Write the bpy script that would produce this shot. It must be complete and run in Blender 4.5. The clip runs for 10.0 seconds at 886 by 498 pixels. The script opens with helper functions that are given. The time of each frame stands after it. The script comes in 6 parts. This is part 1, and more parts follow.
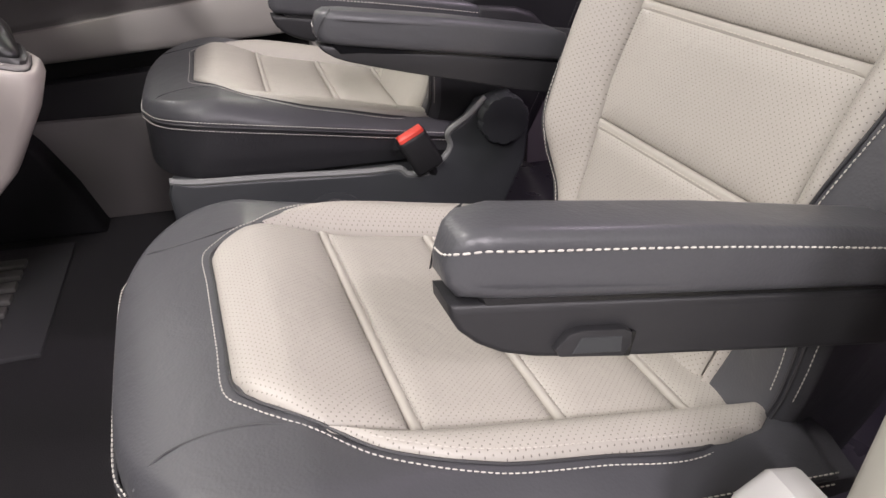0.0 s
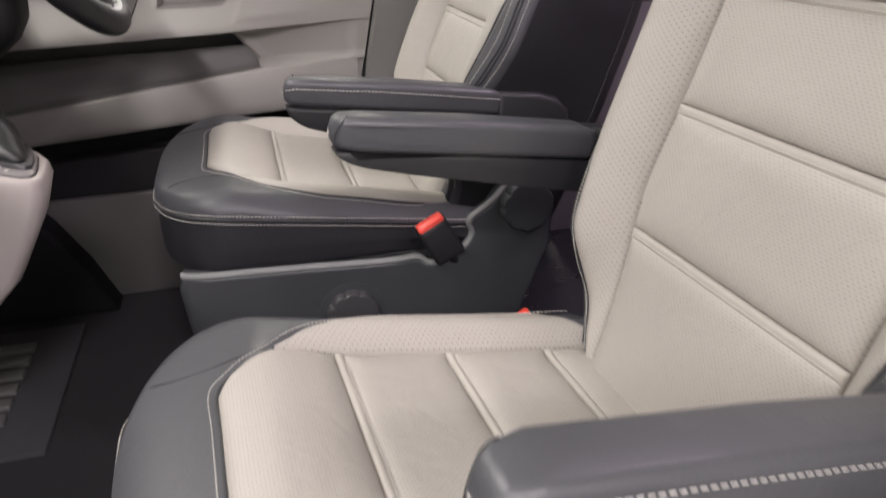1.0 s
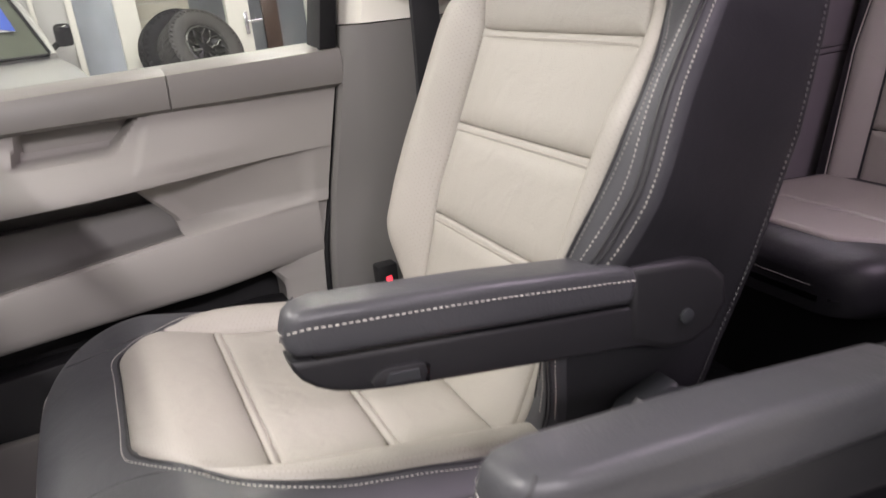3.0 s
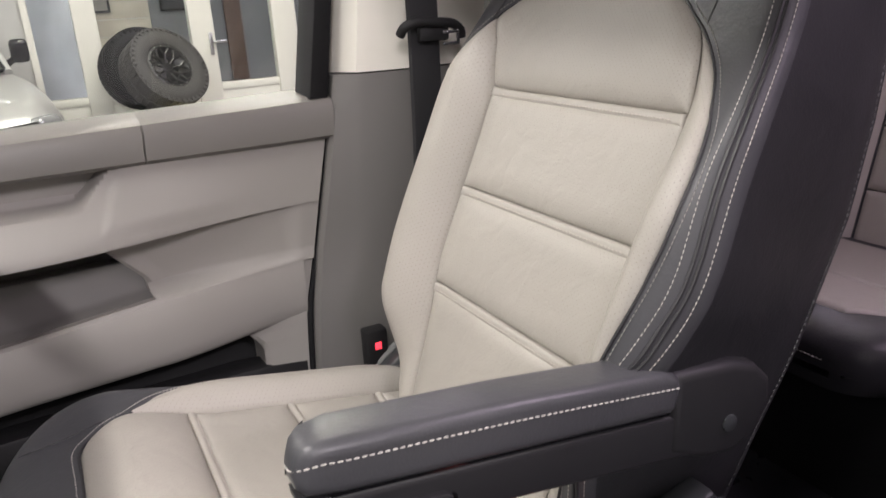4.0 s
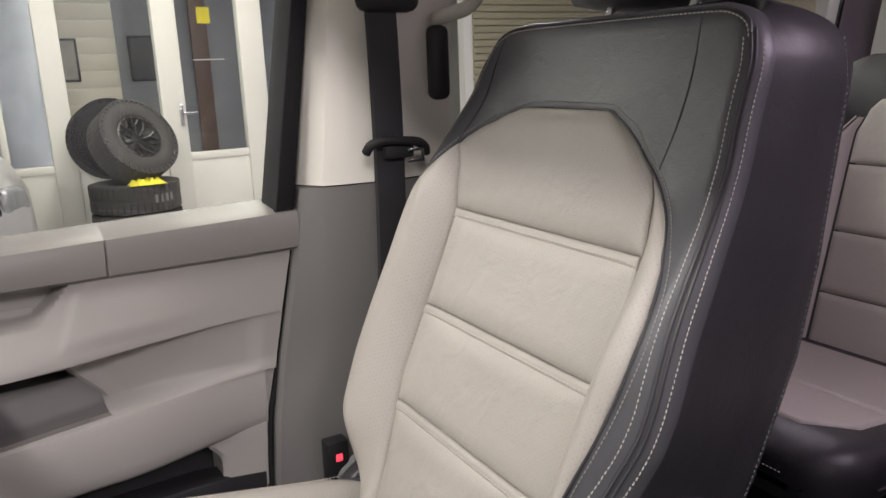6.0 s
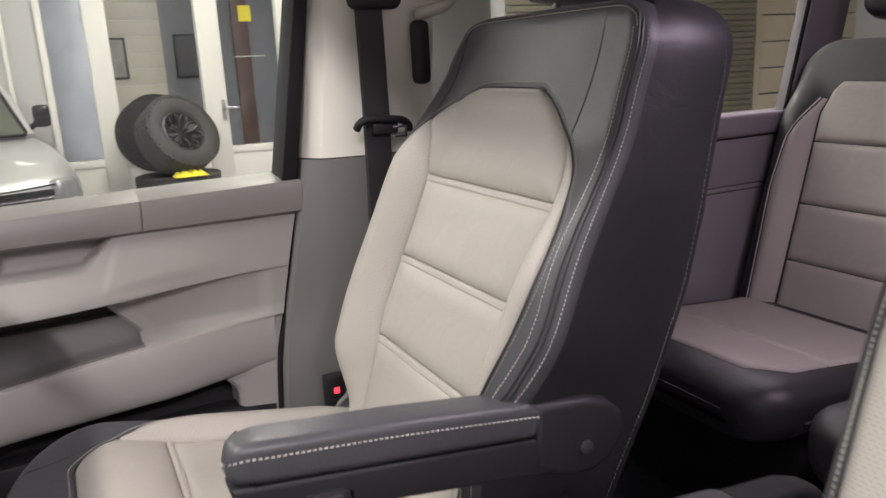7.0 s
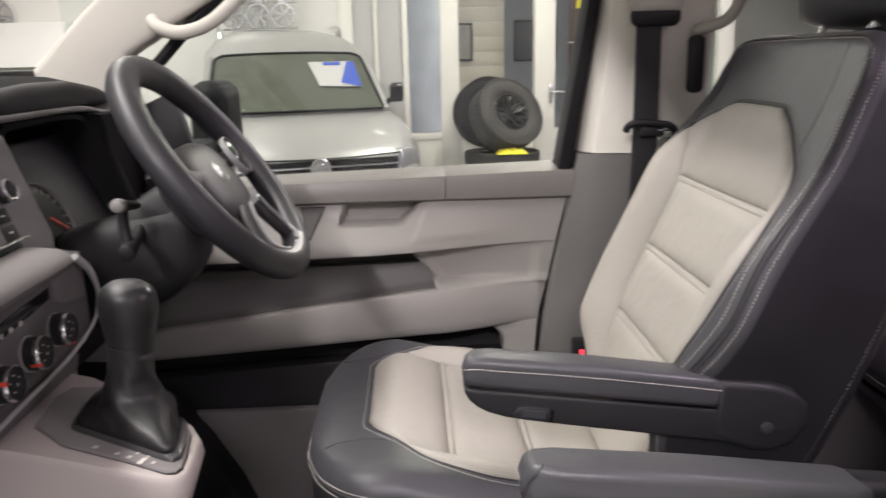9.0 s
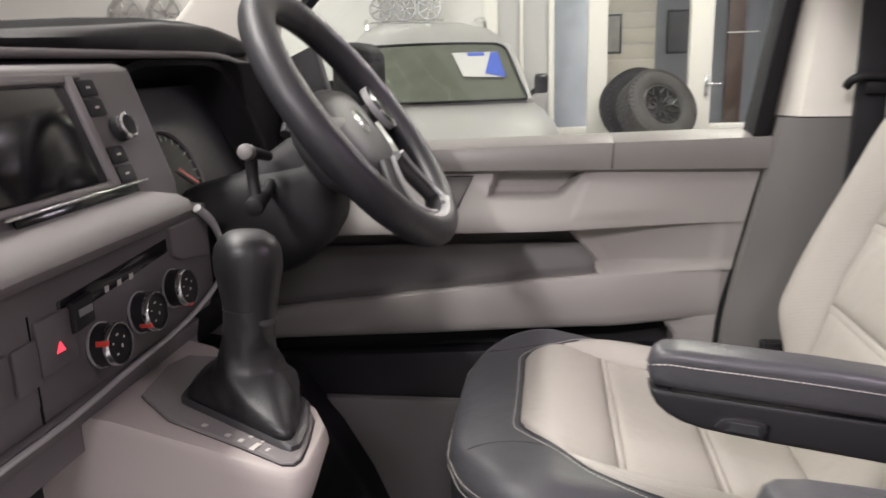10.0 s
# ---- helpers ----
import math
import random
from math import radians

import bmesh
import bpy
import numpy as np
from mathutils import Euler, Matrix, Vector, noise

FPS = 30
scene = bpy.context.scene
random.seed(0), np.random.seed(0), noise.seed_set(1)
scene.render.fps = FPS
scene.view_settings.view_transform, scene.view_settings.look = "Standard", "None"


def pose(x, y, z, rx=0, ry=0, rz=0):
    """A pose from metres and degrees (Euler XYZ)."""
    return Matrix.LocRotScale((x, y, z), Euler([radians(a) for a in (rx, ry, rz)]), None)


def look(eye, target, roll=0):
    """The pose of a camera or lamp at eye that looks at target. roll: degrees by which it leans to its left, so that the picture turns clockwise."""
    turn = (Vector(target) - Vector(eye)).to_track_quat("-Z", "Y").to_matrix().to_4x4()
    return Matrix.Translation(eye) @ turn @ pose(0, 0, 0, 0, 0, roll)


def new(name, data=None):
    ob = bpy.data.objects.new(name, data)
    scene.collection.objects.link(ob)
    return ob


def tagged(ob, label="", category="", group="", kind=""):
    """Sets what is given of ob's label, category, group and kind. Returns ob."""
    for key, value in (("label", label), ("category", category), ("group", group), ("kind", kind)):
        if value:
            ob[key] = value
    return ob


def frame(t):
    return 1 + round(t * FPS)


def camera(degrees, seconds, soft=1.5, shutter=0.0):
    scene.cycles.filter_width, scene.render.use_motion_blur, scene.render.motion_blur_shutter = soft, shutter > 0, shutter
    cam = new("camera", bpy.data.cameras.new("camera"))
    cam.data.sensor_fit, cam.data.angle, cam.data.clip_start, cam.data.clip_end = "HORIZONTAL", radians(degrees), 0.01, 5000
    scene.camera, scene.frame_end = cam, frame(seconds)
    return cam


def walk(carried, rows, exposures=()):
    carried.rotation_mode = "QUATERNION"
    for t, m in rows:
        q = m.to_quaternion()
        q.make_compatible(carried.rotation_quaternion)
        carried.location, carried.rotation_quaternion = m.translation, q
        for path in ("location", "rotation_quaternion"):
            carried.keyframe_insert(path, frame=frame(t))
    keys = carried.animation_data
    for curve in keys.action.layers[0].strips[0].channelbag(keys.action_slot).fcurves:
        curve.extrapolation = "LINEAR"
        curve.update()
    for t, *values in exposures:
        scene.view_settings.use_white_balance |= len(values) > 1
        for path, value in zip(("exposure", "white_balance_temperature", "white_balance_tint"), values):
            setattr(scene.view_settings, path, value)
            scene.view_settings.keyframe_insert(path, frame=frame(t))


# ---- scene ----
cam = camera(61.5, 10.0, shutter=0.5)
PATH = [
    (0, (0.052, 0.026, 0.72), (0.534, 1.721, -0.226), -0.6),
    (0.5, (0.051, 0.035, 0.727), (0.531, 1.737, -0.206), -0.6),
    (1, (0.069, 0.106, 0.768), (0.521, 1.858, -0.085), -1.5),
    (1.5, (0.088, 0.194, 0.767), (0.519, 1.992, 0.006), -3.2),
    (2, (0.075, 0.337, 0.74), (0.585, 2.125, 0.003), -4.9),
    (2.5, (0.042, 0.505, 0.75), (0.708, 2.251, 0.037), -6.2),
    (4, (0.031, 0.724, 0.8), (0.895, 2.411, 0.16), -3.5),
    (4.5, (0.049, 0.745, 0.825), (0.996, 2.409, 0.246), -2.0),
    (5, (0.076, 0.762, 0.866), (1.095, 2.409, 0.37), -1.8),
    (6.5, (0.031, 0.654, 0.854), (0.963, 2.357, 0.376), -2.5),
    (7, (0.037, 0.533, 0.848), (0.907, 2.267, 0.365), -2.9),
    (7.5, (0.041, 0.412, 0.858), (0.728, 2.229, 0.382), -2.8),
    (8, (0.039, 0.332, 0.885), (0.535, 2.213, 0.419), -1.8),
    (8.5, (0.063, 0.309, 0.887), (0.392, 2.224, 0.413), -1.0),
    (9, (0.066, 0.315, 0.886), (0.14, 2.251, 0.391), -1.4),
    (9.5, (0.051, 0.373, 0.851), (-0.07, 2.313, 0.379), -1.7),
    (10, (0.027, 0.465, 0.808), (-0.257, 2.384, 0.323), -1.8),
]
EXPOSURES = [(0, -0.02), (0.8, -0.06), (1.6, -0.27), (2.5, 0.12), (4, 0.0), (5, -0.10), (6.5, -0.06), (7.5, -0.02), (8.5, -0.01), (9.2, 0.02), (10, 0.05)]
walk(cam, [(t, look(eye, target, roll)) for t, eye, target, roll in PATH], exposures=EXPOSURES)

# ---- light of the showroom: ceiling battens, weak bounce from the world ----
world = bpy.data.worlds.new("world")
scene.world = world
world.use_nodes = True
world.node_tree.nodes["Background"].inputs[0].default_value = (0.75, 0.78, 0.85, 1)
world.node_tree.nodes["Background"].inputs[1].default_value = 0.06
scene.view_settings.exposure = 0.0

GROUND, CEILING = -0.66, 3.30


def area_lamp(name, where, target, sx, sy, watts, colour):
    data = bpy.data.lights.new(name, "AREA")
    data.shape, data.size, data.size_y, data.energy, data.color = "RECTANGLE", sx, sy, watts, colour
    ob = new(name, data)
    ob.matrix_world = look(where, target)
    return ob


# name, place, aim, length, width, power, colour
LAMPS = [
    ((-1.5, 1.1, 3.2), (-1.5, 1.1, 0), 0.30, 2.6, 135, (1.0, 0.95, 0.915)),
    ((2.6, -5.3, 3.2), (2.6, -5.3, 0), 1.6, 0.35, 105, (1.0, 0.94, 0.97)),
    ((-3.6, -1.6, 3.2), (-3.6, -1.6, 0), 0.35, 3.0, 65, (1.0, 0.94, 0.95)),
    ((-1.7, -3.3, 3.2), (-1.7, -3.3, 0), 0.30, 1.8, 280, (1.0, 0.93, 0.95)),
    ((0.42, -3.4, 3.2), (0.42, -3.4, 0), 1.1, 0.35, 235, (1.0, 0.91, 0.97)),
    ((-2.2, 5.6, 3.2), (-2.2, 5.6, 0), 0.35, 3.0, 85, (1.0, 0.95, 0.90)),
    ((1.4, 5.6, 3.2), (1.4, 5.6, 0), 0.35, 3.0, 125, (1.0, 0.94, 0.84)),
    ((1.2, 10.6, 3.2), (1.2, 10.6, 0), 1.2, 0.35, 60, (1.0, 0.96, 0.9)),
    ((3.2, 4.4, 3.2), (3.2, 4.4, 0), 0.35, 3.0, 70, (1.0, 0.84, 1.0)),
    ((5.4, 1.0, 3.2), (5.4, 1.0, 0), 0.35, 3.0, 70, (1.0, 0.78, 1.0)),
]
for where, aim, sx, sy, watts, colour in LAMPS:
    area_lamp("strip_light", where, aim, sx, sy, watts, colour)
# mauve ceiling lamp of the living area
CABIN_LAMP = (0.97, 0.70, 1.285)
area_lamp("cabin_light", CABIN_LAMP, (CABIN_LAMP[0], CABIN_LAMP[1], 0), 0.40, 0.16, 6.5, (1.0, 0.79, 1.0))


# ---- materials ----
def node_material(name):
    m = bpy.data.materials.new(name)
    m.use_nodes = True
    nt = m.node_tree
    return m, nt, nt.nodes["Principled BSDF"]


def link_nodes(nt, a, b):
    nt.links.new(a, b)


def surface(name, colour, rough, metal=0.0, vary=0.12, vary_scale=6.0, grain=900.0, bump=0.15, coat=0.0, spec=0.5, rough_vary=0.12, grain_depth=0.0004):
    """Base colour with broad stains and fine grain, rough varied, fine relief."""
    m, nt, p = node_material(name)
    tc = nt.nodes.new("ShaderNodeTexCoord")
    broad = nt.nodes.new("ShaderNodeTexNoise")
    broad.inputs["Scale"].default_value, broad.inputs["Detail"].default_value = vary_scale, 5
    link_nodes(nt, tc.outputs["Object"], broad.inputs["Vector"])
    fine = nt.nodes.new("ShaderNodeTexNoise")
    fine.inputs["Scale"].default_value, fine.inputs["Detail"].default_value = grain, 3
    link_nodes(nt, tc.outputs["Object"], fine.inputs["Vector"])
    mix = nt.nodes.new("ShaderNodeMix")
    mix.data_type = "RGBA"
    lo = tuple(c * (1 - vary) for c in colour) + (1,)
    hi = tuple(min(1, c * (1 + vary)) for c in colour) + (1,)
    mix.inputs[6].default_value, mix.inputs[7].default_value = lo, hi
    link_nodes(nt, broad.outputs["Fac"], mix.inputs[0])
    link_nodes(nt, mix.outputs[2], p.inputs["Base Color"])
    mr = nt.nodes.new("ShaderNodeMapRange")
    mr.inputs["To Min"].default_value, mr.inputs["To Max"].default_value = max(0.02, rough - rough_vary), min(1, rough + rough_vary)
    link_nodes(nt, broad.outputs["Fac"], mr.inputs["Value"])
    link_nodes(nt, mr.outputs["Result"], p.inputs["Roughness"])
    p.inputs["Metallic"].default_value = metal
    p.inputs["Coat Weight"].default_value = coat
    p.inputs["Specular IOR Level"].default_value = spec
    if bump:
        b = nt.nodes.new("ShaderNodeBump")
        b.inputs["Strength"].default_value, b.inputs["Distance"].default_value = bump, grain_depth
        link_nodes(nt, fine.outputs["Fac"], b.inputs["Height"])
        link_nodes(nt, b.outputs["Normal"], p.inputs["Normal"])
    return m


def leather(name, colour, rough, holes=None, pebble=420.0, folds=0.20):
    """Leather with pebble grain, soft creases and, if asked, rows of punched holes (inner and outer size, tone) laid out by UV in metres."""
    m, nt, p = node_material(name)
    tc = nt.nodes.new("ShaderNodeTexCoord")
    broad = nt.nodes.new("ShaderNodeTexNoise")
    broad.inputs["Scale"].default_value, broad.inputs["Detail"].default_value = 9, 4
    link_nodes(nt, tc.outputs["Object"], broad.inputs["Vector"])
    mix = nt.nodes.new("ShaderNodeMix")
    mix.data_type = "RGBA"
    mix.inputs[6].default_value = tuple(c * 0.93 for c in colour) + (1,)
    mix.inputs[7].default_value = tuple(min(1, c * 1.06) for c in colour) + (1,)
    link_nodes(nt, broad.outputs["Fac"], mix.inputs[0])
    cell = nt.nodes.new("ShaderNodeTexVoronoi")
    cell.inputs["Scale"].default_value = pebble
    link_nodes(nt, tc.outputs["Object"], cell.inputs["Vector"])
    fold = nt.nodes.new("ShaderNodeTexNoise")
    fold.inputs["Scale"].default_value, fold.inputs["Detail"].default_value, fold.inputs["Distortion"].default_value = 26, 3, 0.6
    link_nodes(nt, tc.outputs["Object"], fold.inputs["Vector"])
    b1 = nt.nodes.new("ShaderNodeBump")
    b1.inputs["Strength"].default_value, b1.inputs["Distance"].default_value = folds, 0.005
    link_nodes(nt, fold.outputs["Fac"], b1.inputs["Height"])
    b2 = nt.nodes.new("ShaderNodeBump")
    b2.inputs["Strength"].default_value, b2.inputs["Distance"].default_value = 0.22, 0.0005
    link_nodes(nt, cell.outputs["Distance"], b2.inputs["Height"])
    link_nodes(nt, b1.outputs["Normal"], b2.inputs["Normal"])
    last, colour_out = b2, mix.outputs[2]
    if holes:
        uv = nt.nodes.new("ShaderNodeUVMap")
        uv.uv_map = "UVMap"
        turn = nt.nodes.new("ShaderNodeMapping")
        turn.inputs["Rotation"].default_value = (0, 0, radians(45))
        link_nodes(nt, uv.outputs["UV"], turn.inputs["Vector"])
        dots = nt.nodes.new("ShaderNodeTexVoronoi")
        dots.voronoi_dimensions = "2D"
        dots.inputs["Scale"].default_value, dots.inputs["Randomness"].default_value = 1 / 0.0040, 0.0
        link_nodes(nt, turn.outputs["Vector"], dots.inputs["Vector"])
        ring = nt.nodes.new("ShaderNodeMapRange")
        ring.inputs["From Min"].default_value, ring.inputs["From Max"].default_value = holes[0], holes[1]
        ring.inputs["To Min"].default_value, ring.inputs["To Max"].default_value = 1, 0
        link_nodes(nt, dots.outputs["Distance"], ring.inputs["Value"])
        dark = nt.nodes.new("ShaderNodeMix")
        dark.data_type = "RGBA"
        dark.inputs[7].default_value = tuple(c * holes[2] for c in colour) + (1,)
        link_nodes(nt, ring.outputs["Result"], dark.inputs[0])
        link_nodes(nt, mix.outputs[2], dark.inputs[6])
        colour_out = dark.outputs[2]
        b3 = nt.nodes.new("ShaderNodeBump")
        b3.inputs["Strength"].default_value, b3.inputs["Distance"].default_value, b3.invert = 0.5, 0.0008, True
        link_nodes(nt, ring.outputs["Result"], b3.inputs["Height"])
        link_nodes(nt, b2.outputs["Normal"], b3.inputs["Normal"])
        last = b3
    link_nodes(nt, colour_out, p.inputs["Base Color"])
    link_nodes(nt, last.outputs["Normal"], p.inputs["Normal"])
    mr = nt.nodes.new("ShaderNodeMapRange")
    mr.inputs["To Min"].default_value, mr.inputs["To Max"].default_value = rough - 0.07, rough + 0.07
    link_nodes(nt, broad.outputs["Fac"], mr.inputs["Value"])
    link_nodes(nt, mr.outputs["Result"], p.inputs["Roughness"])
    return m


def glowing(name, colour, strength):
    m, nt, p = node_material(name)
    p.inputs["Base Color"].default_value = (*colour, 1)
    p.inputs["Emission Color"].default_value = (*colour, 1)
    p.inputs["Emission Strength"].default_value = strength
    return m


def clear_glass(name, colour=(0.9, 0.95, 0.93), rough=0.0):
    m, nt, p = node_material(name)
    p.inputs["Base Color"].default_value = (*colour, 1)
    p.inputs["Transmission Weight"].default_value = 1.0
    p.inputs["Roughness"].default_value = rough
    p.inputs["IOR"].default_value = 1.45
    return m


M_LIGHT = leather("light_perforated_leather", (0.385, 0.362, 0.326), 0.45, holes=(0.085, 0.145, 0.36), folds=0.40)
M_FINE = leather("finely_perforated_leather", (0.385, 0.364, 0.324), 0.45, holes=(0.05, 0.12, 0.62), folds=0.40)
M_PLAIN = leather("light_leather", (0.385, 0.363, 0.325), 0.45, folds=0.40)
M_DARK = leather("charcoal_leather", (0.060, 0.0605, 0.067), 0.44)
M_BOOT = leather("black_boot_leather", (0.013, 0.013, 0.014), 0.40)
M_SKIRT = leather("black_leather", (0.026, 0.026, 0.029), 0.45)
M_SKIRT2 = leather("dark_side_leather", (0.025, 0.025, 0.028), 0.45)
M_ARM = leather("armrest_leather", (0.070, 0.071, 0.077), 0.38)
M_HOOD = surface("matt_black_hood", (0.007, 0.007, 0.0075), 0.85, spec=0.12, grain=1300, bump=0.3, vary=0.15)
M_DARKTHREAD = surface("dark_grey_thread", (0.13, 0.128, 0.13), 0.8, bump=0, vary=0.08)
M_THREAD = surface("cream_thread", (0.52, 0.50, 0.46), 0.8, bump=0, vary=0.08)
M_TONE = surface("light_thread", (0.47, 0.44, 0.40), 0.8, bump=0, vary=0.08)
M_DULL = surface("grey_thread", (0.27, 0.26, 0.245), 0.8, bump=0, vary=0.08)
M_PIPE = leather("dark_piping", (0.036, 0.036, 0.039), 0.5)
M_SHELL = surface("black_grained_plastic", (0.020, 0.020, 0.022), 0.5, grain=1400, bump=0.3, vary=0.1)
M_BASE = surface("anthracite_plastic", (0.038, 0.041, 0.044), 0.42, grain=1200, bump=0.3, vary=0.15)
M_EDGE = surface("grey_green_plastic", (0.19, 0.195, 0.19), 0.45, grain=1200, bump=0.2, vary=0.1)
M_DOOR = surface("taupe_grained_plastic", (0.295, 0.281, 0.263), 0.55, grain=1500, bump=0.4, vary=0.05)
M_SILL = surface("warm_grey_plastic", (0.165, 0.157, 0.145), 0.38, grain=1500, bump=0.35, vary=0.05)
M_CREAM = surface("cream_fabric_trim", (0.46, 0.447, 0.395), 0.8, grain=1800, bump=0.4, vary=0.05)
# the cream trim again, lightened to paint in the light on the door pillar
M_CREAM_LIT = surface("brightened_cream_trim", (0.74, 0.72, 0.645), 0.7, grain=1800, bump=0.3, vary=0.05)
M_PAD = surface("black_soft_pad", (0.009, 0.009, 0.009), 0.85, spec=0.12, grain=1300, bump=0.35, vary=0.1)
M_RUBBER = surface("black_rubber", (0.009, 0.009, 0.010), 0.7, spec=0.25, grain=900, bump=0.2, vary=0.2)
M_BLACK = surface("black_soft_plastic", (0.016, 0.016, 0.017), 0.55, spec=0.3, grain=1300, bump=0.35, vary=0.15)
M_DASH = surface("dark_grey_dash_plastic", (0.145, 0.136, 0.136), 0.5, grain=1300, bump=0.4, vary=0.08)
M_PANEL = surface("dark_panel_plastic", (0.045, 0.044, 0.046), 0.42, grain=1300, bump=0.25, vary=0.1)
M_CLIMATE = surface("grey_brown_panel_plastic", (0.115, 0.107, 0.108), 0.42, grain=1300, bump=0.25, vary=0.1)
M_SATIN = surface("satin_silver", (0.45, 0.45, 0.45), 0.38, metal=0.35, bump=0, vary=0.05)
M_TRIM = surface("silver_trim", (0.30, 0.30, 0.30), 0.42, metal=0.25, bump=0, vary=0.04)
M_KICK = surface("dark_taupe_plastic", (0.112, 0.104, 0.100), 0.6, grain=1300, bump=0.3, vary=0.08)
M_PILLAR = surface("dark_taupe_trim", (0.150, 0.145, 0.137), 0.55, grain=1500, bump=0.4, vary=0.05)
M_GREYPANEL = surface("light_grey_panel", (0.50, 0.495, 0.48), 0.6, grain=120, bump=0.1, vary=0.05)
M_LIP = surface("mid_grey_dash_plastic", (0.19, 0.178, 0.175), 0.45, grain=1300, bump=0.3, vary=0.06)
M_CONSOLE = surface("taupe_console_plastic", (0.385, 0.35, 0.326), 0.5, grain=1400, bump=0.4, vary=0.05)
M_GLOSS = surface("gloss_black", (0.008, 0.008, 0.009), 0.12, bump=0, vary=0.1, rough_vary=0.04)
M_CHROME = surface("satin_chrome", (0.72, 0.72, 0.72), 0.22, metal=1.0, bump=0, vary=0.05, rough_vary=0.06)
M_RED = surface("red_plastic", (0.75, 0.07, 0.05), 0.4, bump=0, vary=0.06)
M_BELT = surface("black_webbing", (0.018, 0.018, 0.020), 0.7, grain=700, bump=0.6, vary=0.15, grain_depth=0.0008)
M_CARPET = surface("black_carpet", (0.038, 0.037, 0.039), 0.95, grain=500, bump=0.9, vary=0.12, grain_depth=0.003)
M_MAT = surface("charcoal_floor_mat", (0.065, 0.065, 0.068), 0.85, grain=800, bump=0.7, vary=0.25, grain_depth=0.0015)
M_REARVINYL = surface("vinyl_floor", (0.03, 0.029, 0.036), 0.30, grain=60, bump=0.1, vary=0.15, vary_scale=30)
M_WHITE = surface("white_paint", (0.70, 0.70, 0.675), 0.5, grain=80, bump=0.05, vary=0.03)
M_UPVC = surface("white_plastic_frame", (0.82, 0.80, 0.73), 0.35, grain=60, bump=0.03, vary=0.03)
M_GLASS = clear_glass("window_glass")
M_LOCK = glowing("red_lamp", (1.0, 0.05, 0.08), 1.6)


# ---- geometry helpers: a piece is (vertices, faces) or (vertices, faces, uvs) ----
def part(name, geo, mat, parent=None, label="", sharp=40, kind=""):
    verts, faces = geo[0], geo[1]
    me = bpy.data.meshes.new(name)
    me.from_pydata([tuple(v) for v in verts], [], [tuple(f) for f in faces])
    if len(geo) > 2 and geo[2] is not None:
        layer = me.uv_layers.new(name="UVMap")
        flat = [c for poly in me.polygons for vi in poly.vertices for c in geo[2][vi]]
        layer.data.foreach_set("uv", flat)
    me.polygons.foreach_set("use_smooth", [True] * len(me.polygons))
    me.set_sharp_from_angle(angle=radians(sharp))
    me.materials.append(mat)
    me.update()
    ob = new(name, me)
    if parent is not None:
        ob.parent = parent
    return tagged(ob, label=label, kind=kind)


def second_tone(ob, mat, ring, picks, caps=()):
    """Gives another cover to the faces that start at the picked places of each ring."""
    ob.data.materials.append(mat)
    quads = len(ob.data.polygons) - 2
    for poly in ob.data.polygons:
        if poly.index < quads and poly.index % ring in picks or poly.index - quads in caps:
            poly.material_index = 1


def inner_tone(ob, mat, inside):
    """Gives another cover to the faces whose middle passes the test."""
    ob.data.materials.append(mat)
    k = len(ob.data.materials) - 1
    for poly in ob.data.polygons:
        if inside(poly.center, poly.normal):
            poly.material_index = k


def empty(name, where, label="", category="", group="", kind="", turn=0):
    ob = new(name)
    ob.matrix_world = pose(*where, 0, 0, turn)
    return tagged(ob, label, category, group, kind)


def joined(*geos):
    verts, faces = [], []
    for g in geos:
        k = len(verts)
        verts += [tuple(v) for v in g[0]]
        faces += [tuple(i + k for i in f) for f in g[1]]
    return verts, faces


def moved(geo, m):
    return ([tuple(m @ Vector(v)) for v in geo[0]], *geo[1:])


def from_bm(bm):
    bm.normal_update()
    bm.verts.index_update()
    out = [tuple(v.co) for v in bm.verts], [tuple(v.index for v in f.verts) for f in bm.faces]
    bm.free()
    return out


def box(x0, x1, y0, y1, z0, z1, r=0.004, seg=2):
    bm = bmesh.new()
    bmesh.ops.create_cube(bm, size=1)
    for v in bm.verts:
        v.co = ((x0 + x1) / 2 + v.co.x * (x1 - x0), (y0 + y1) / 2 + v.co.y * (y1 - y0), (z0 + z1) / 2 + v.co.z * (z1 - z0))
    if r > 0:
        r = min(r, 0.48 * min(x1 - x0, y1 - y0, z1 - z0))
        bmesh.ops.bevel(bm, geom=bm.edges[:], offset=r, segments=seg, profile=0.5, affect="EDGES")
    return from_bm(bm)


def prism(outline, axis, a, b, r=0.004, seg=2):
    """A flat outline, in the two axes other than the given one, drawn out from a to b with rounded rims."""
    bm = bmesh.new()

    def at(p, d):
        return {"x": (d, p[0], p[1]), "y": (p[0], d, p[1]), "z": (p[0], p[1], d)}[axis]

    lo = [bm.verts.new(at(p, a)) for p in outline]
    hi = [bm.verts.new(at(p, b)) for p in outline]
    f0, f1 = bm.faces.new(lo), bm.faces.new(hi[::-1])
    n = len(outline)
    for i in range(n):
        bm.faces.new((lo[i], hi[i], hi[(i + 1) % n], lo[(i + 1) % n]))
    bmesh.ops.recalc_face_normals(bm, faces=bm.faces[:])
    if r > 0:
        rims = [e for f in (f0, f1) for e in f.edges]
        bmesh.ops.bevel(bm, geom=rims, offset=r, segments=seg, profile=0.5, affect="EDGES", clamp_overlap=True)
    return from_bm(bm)


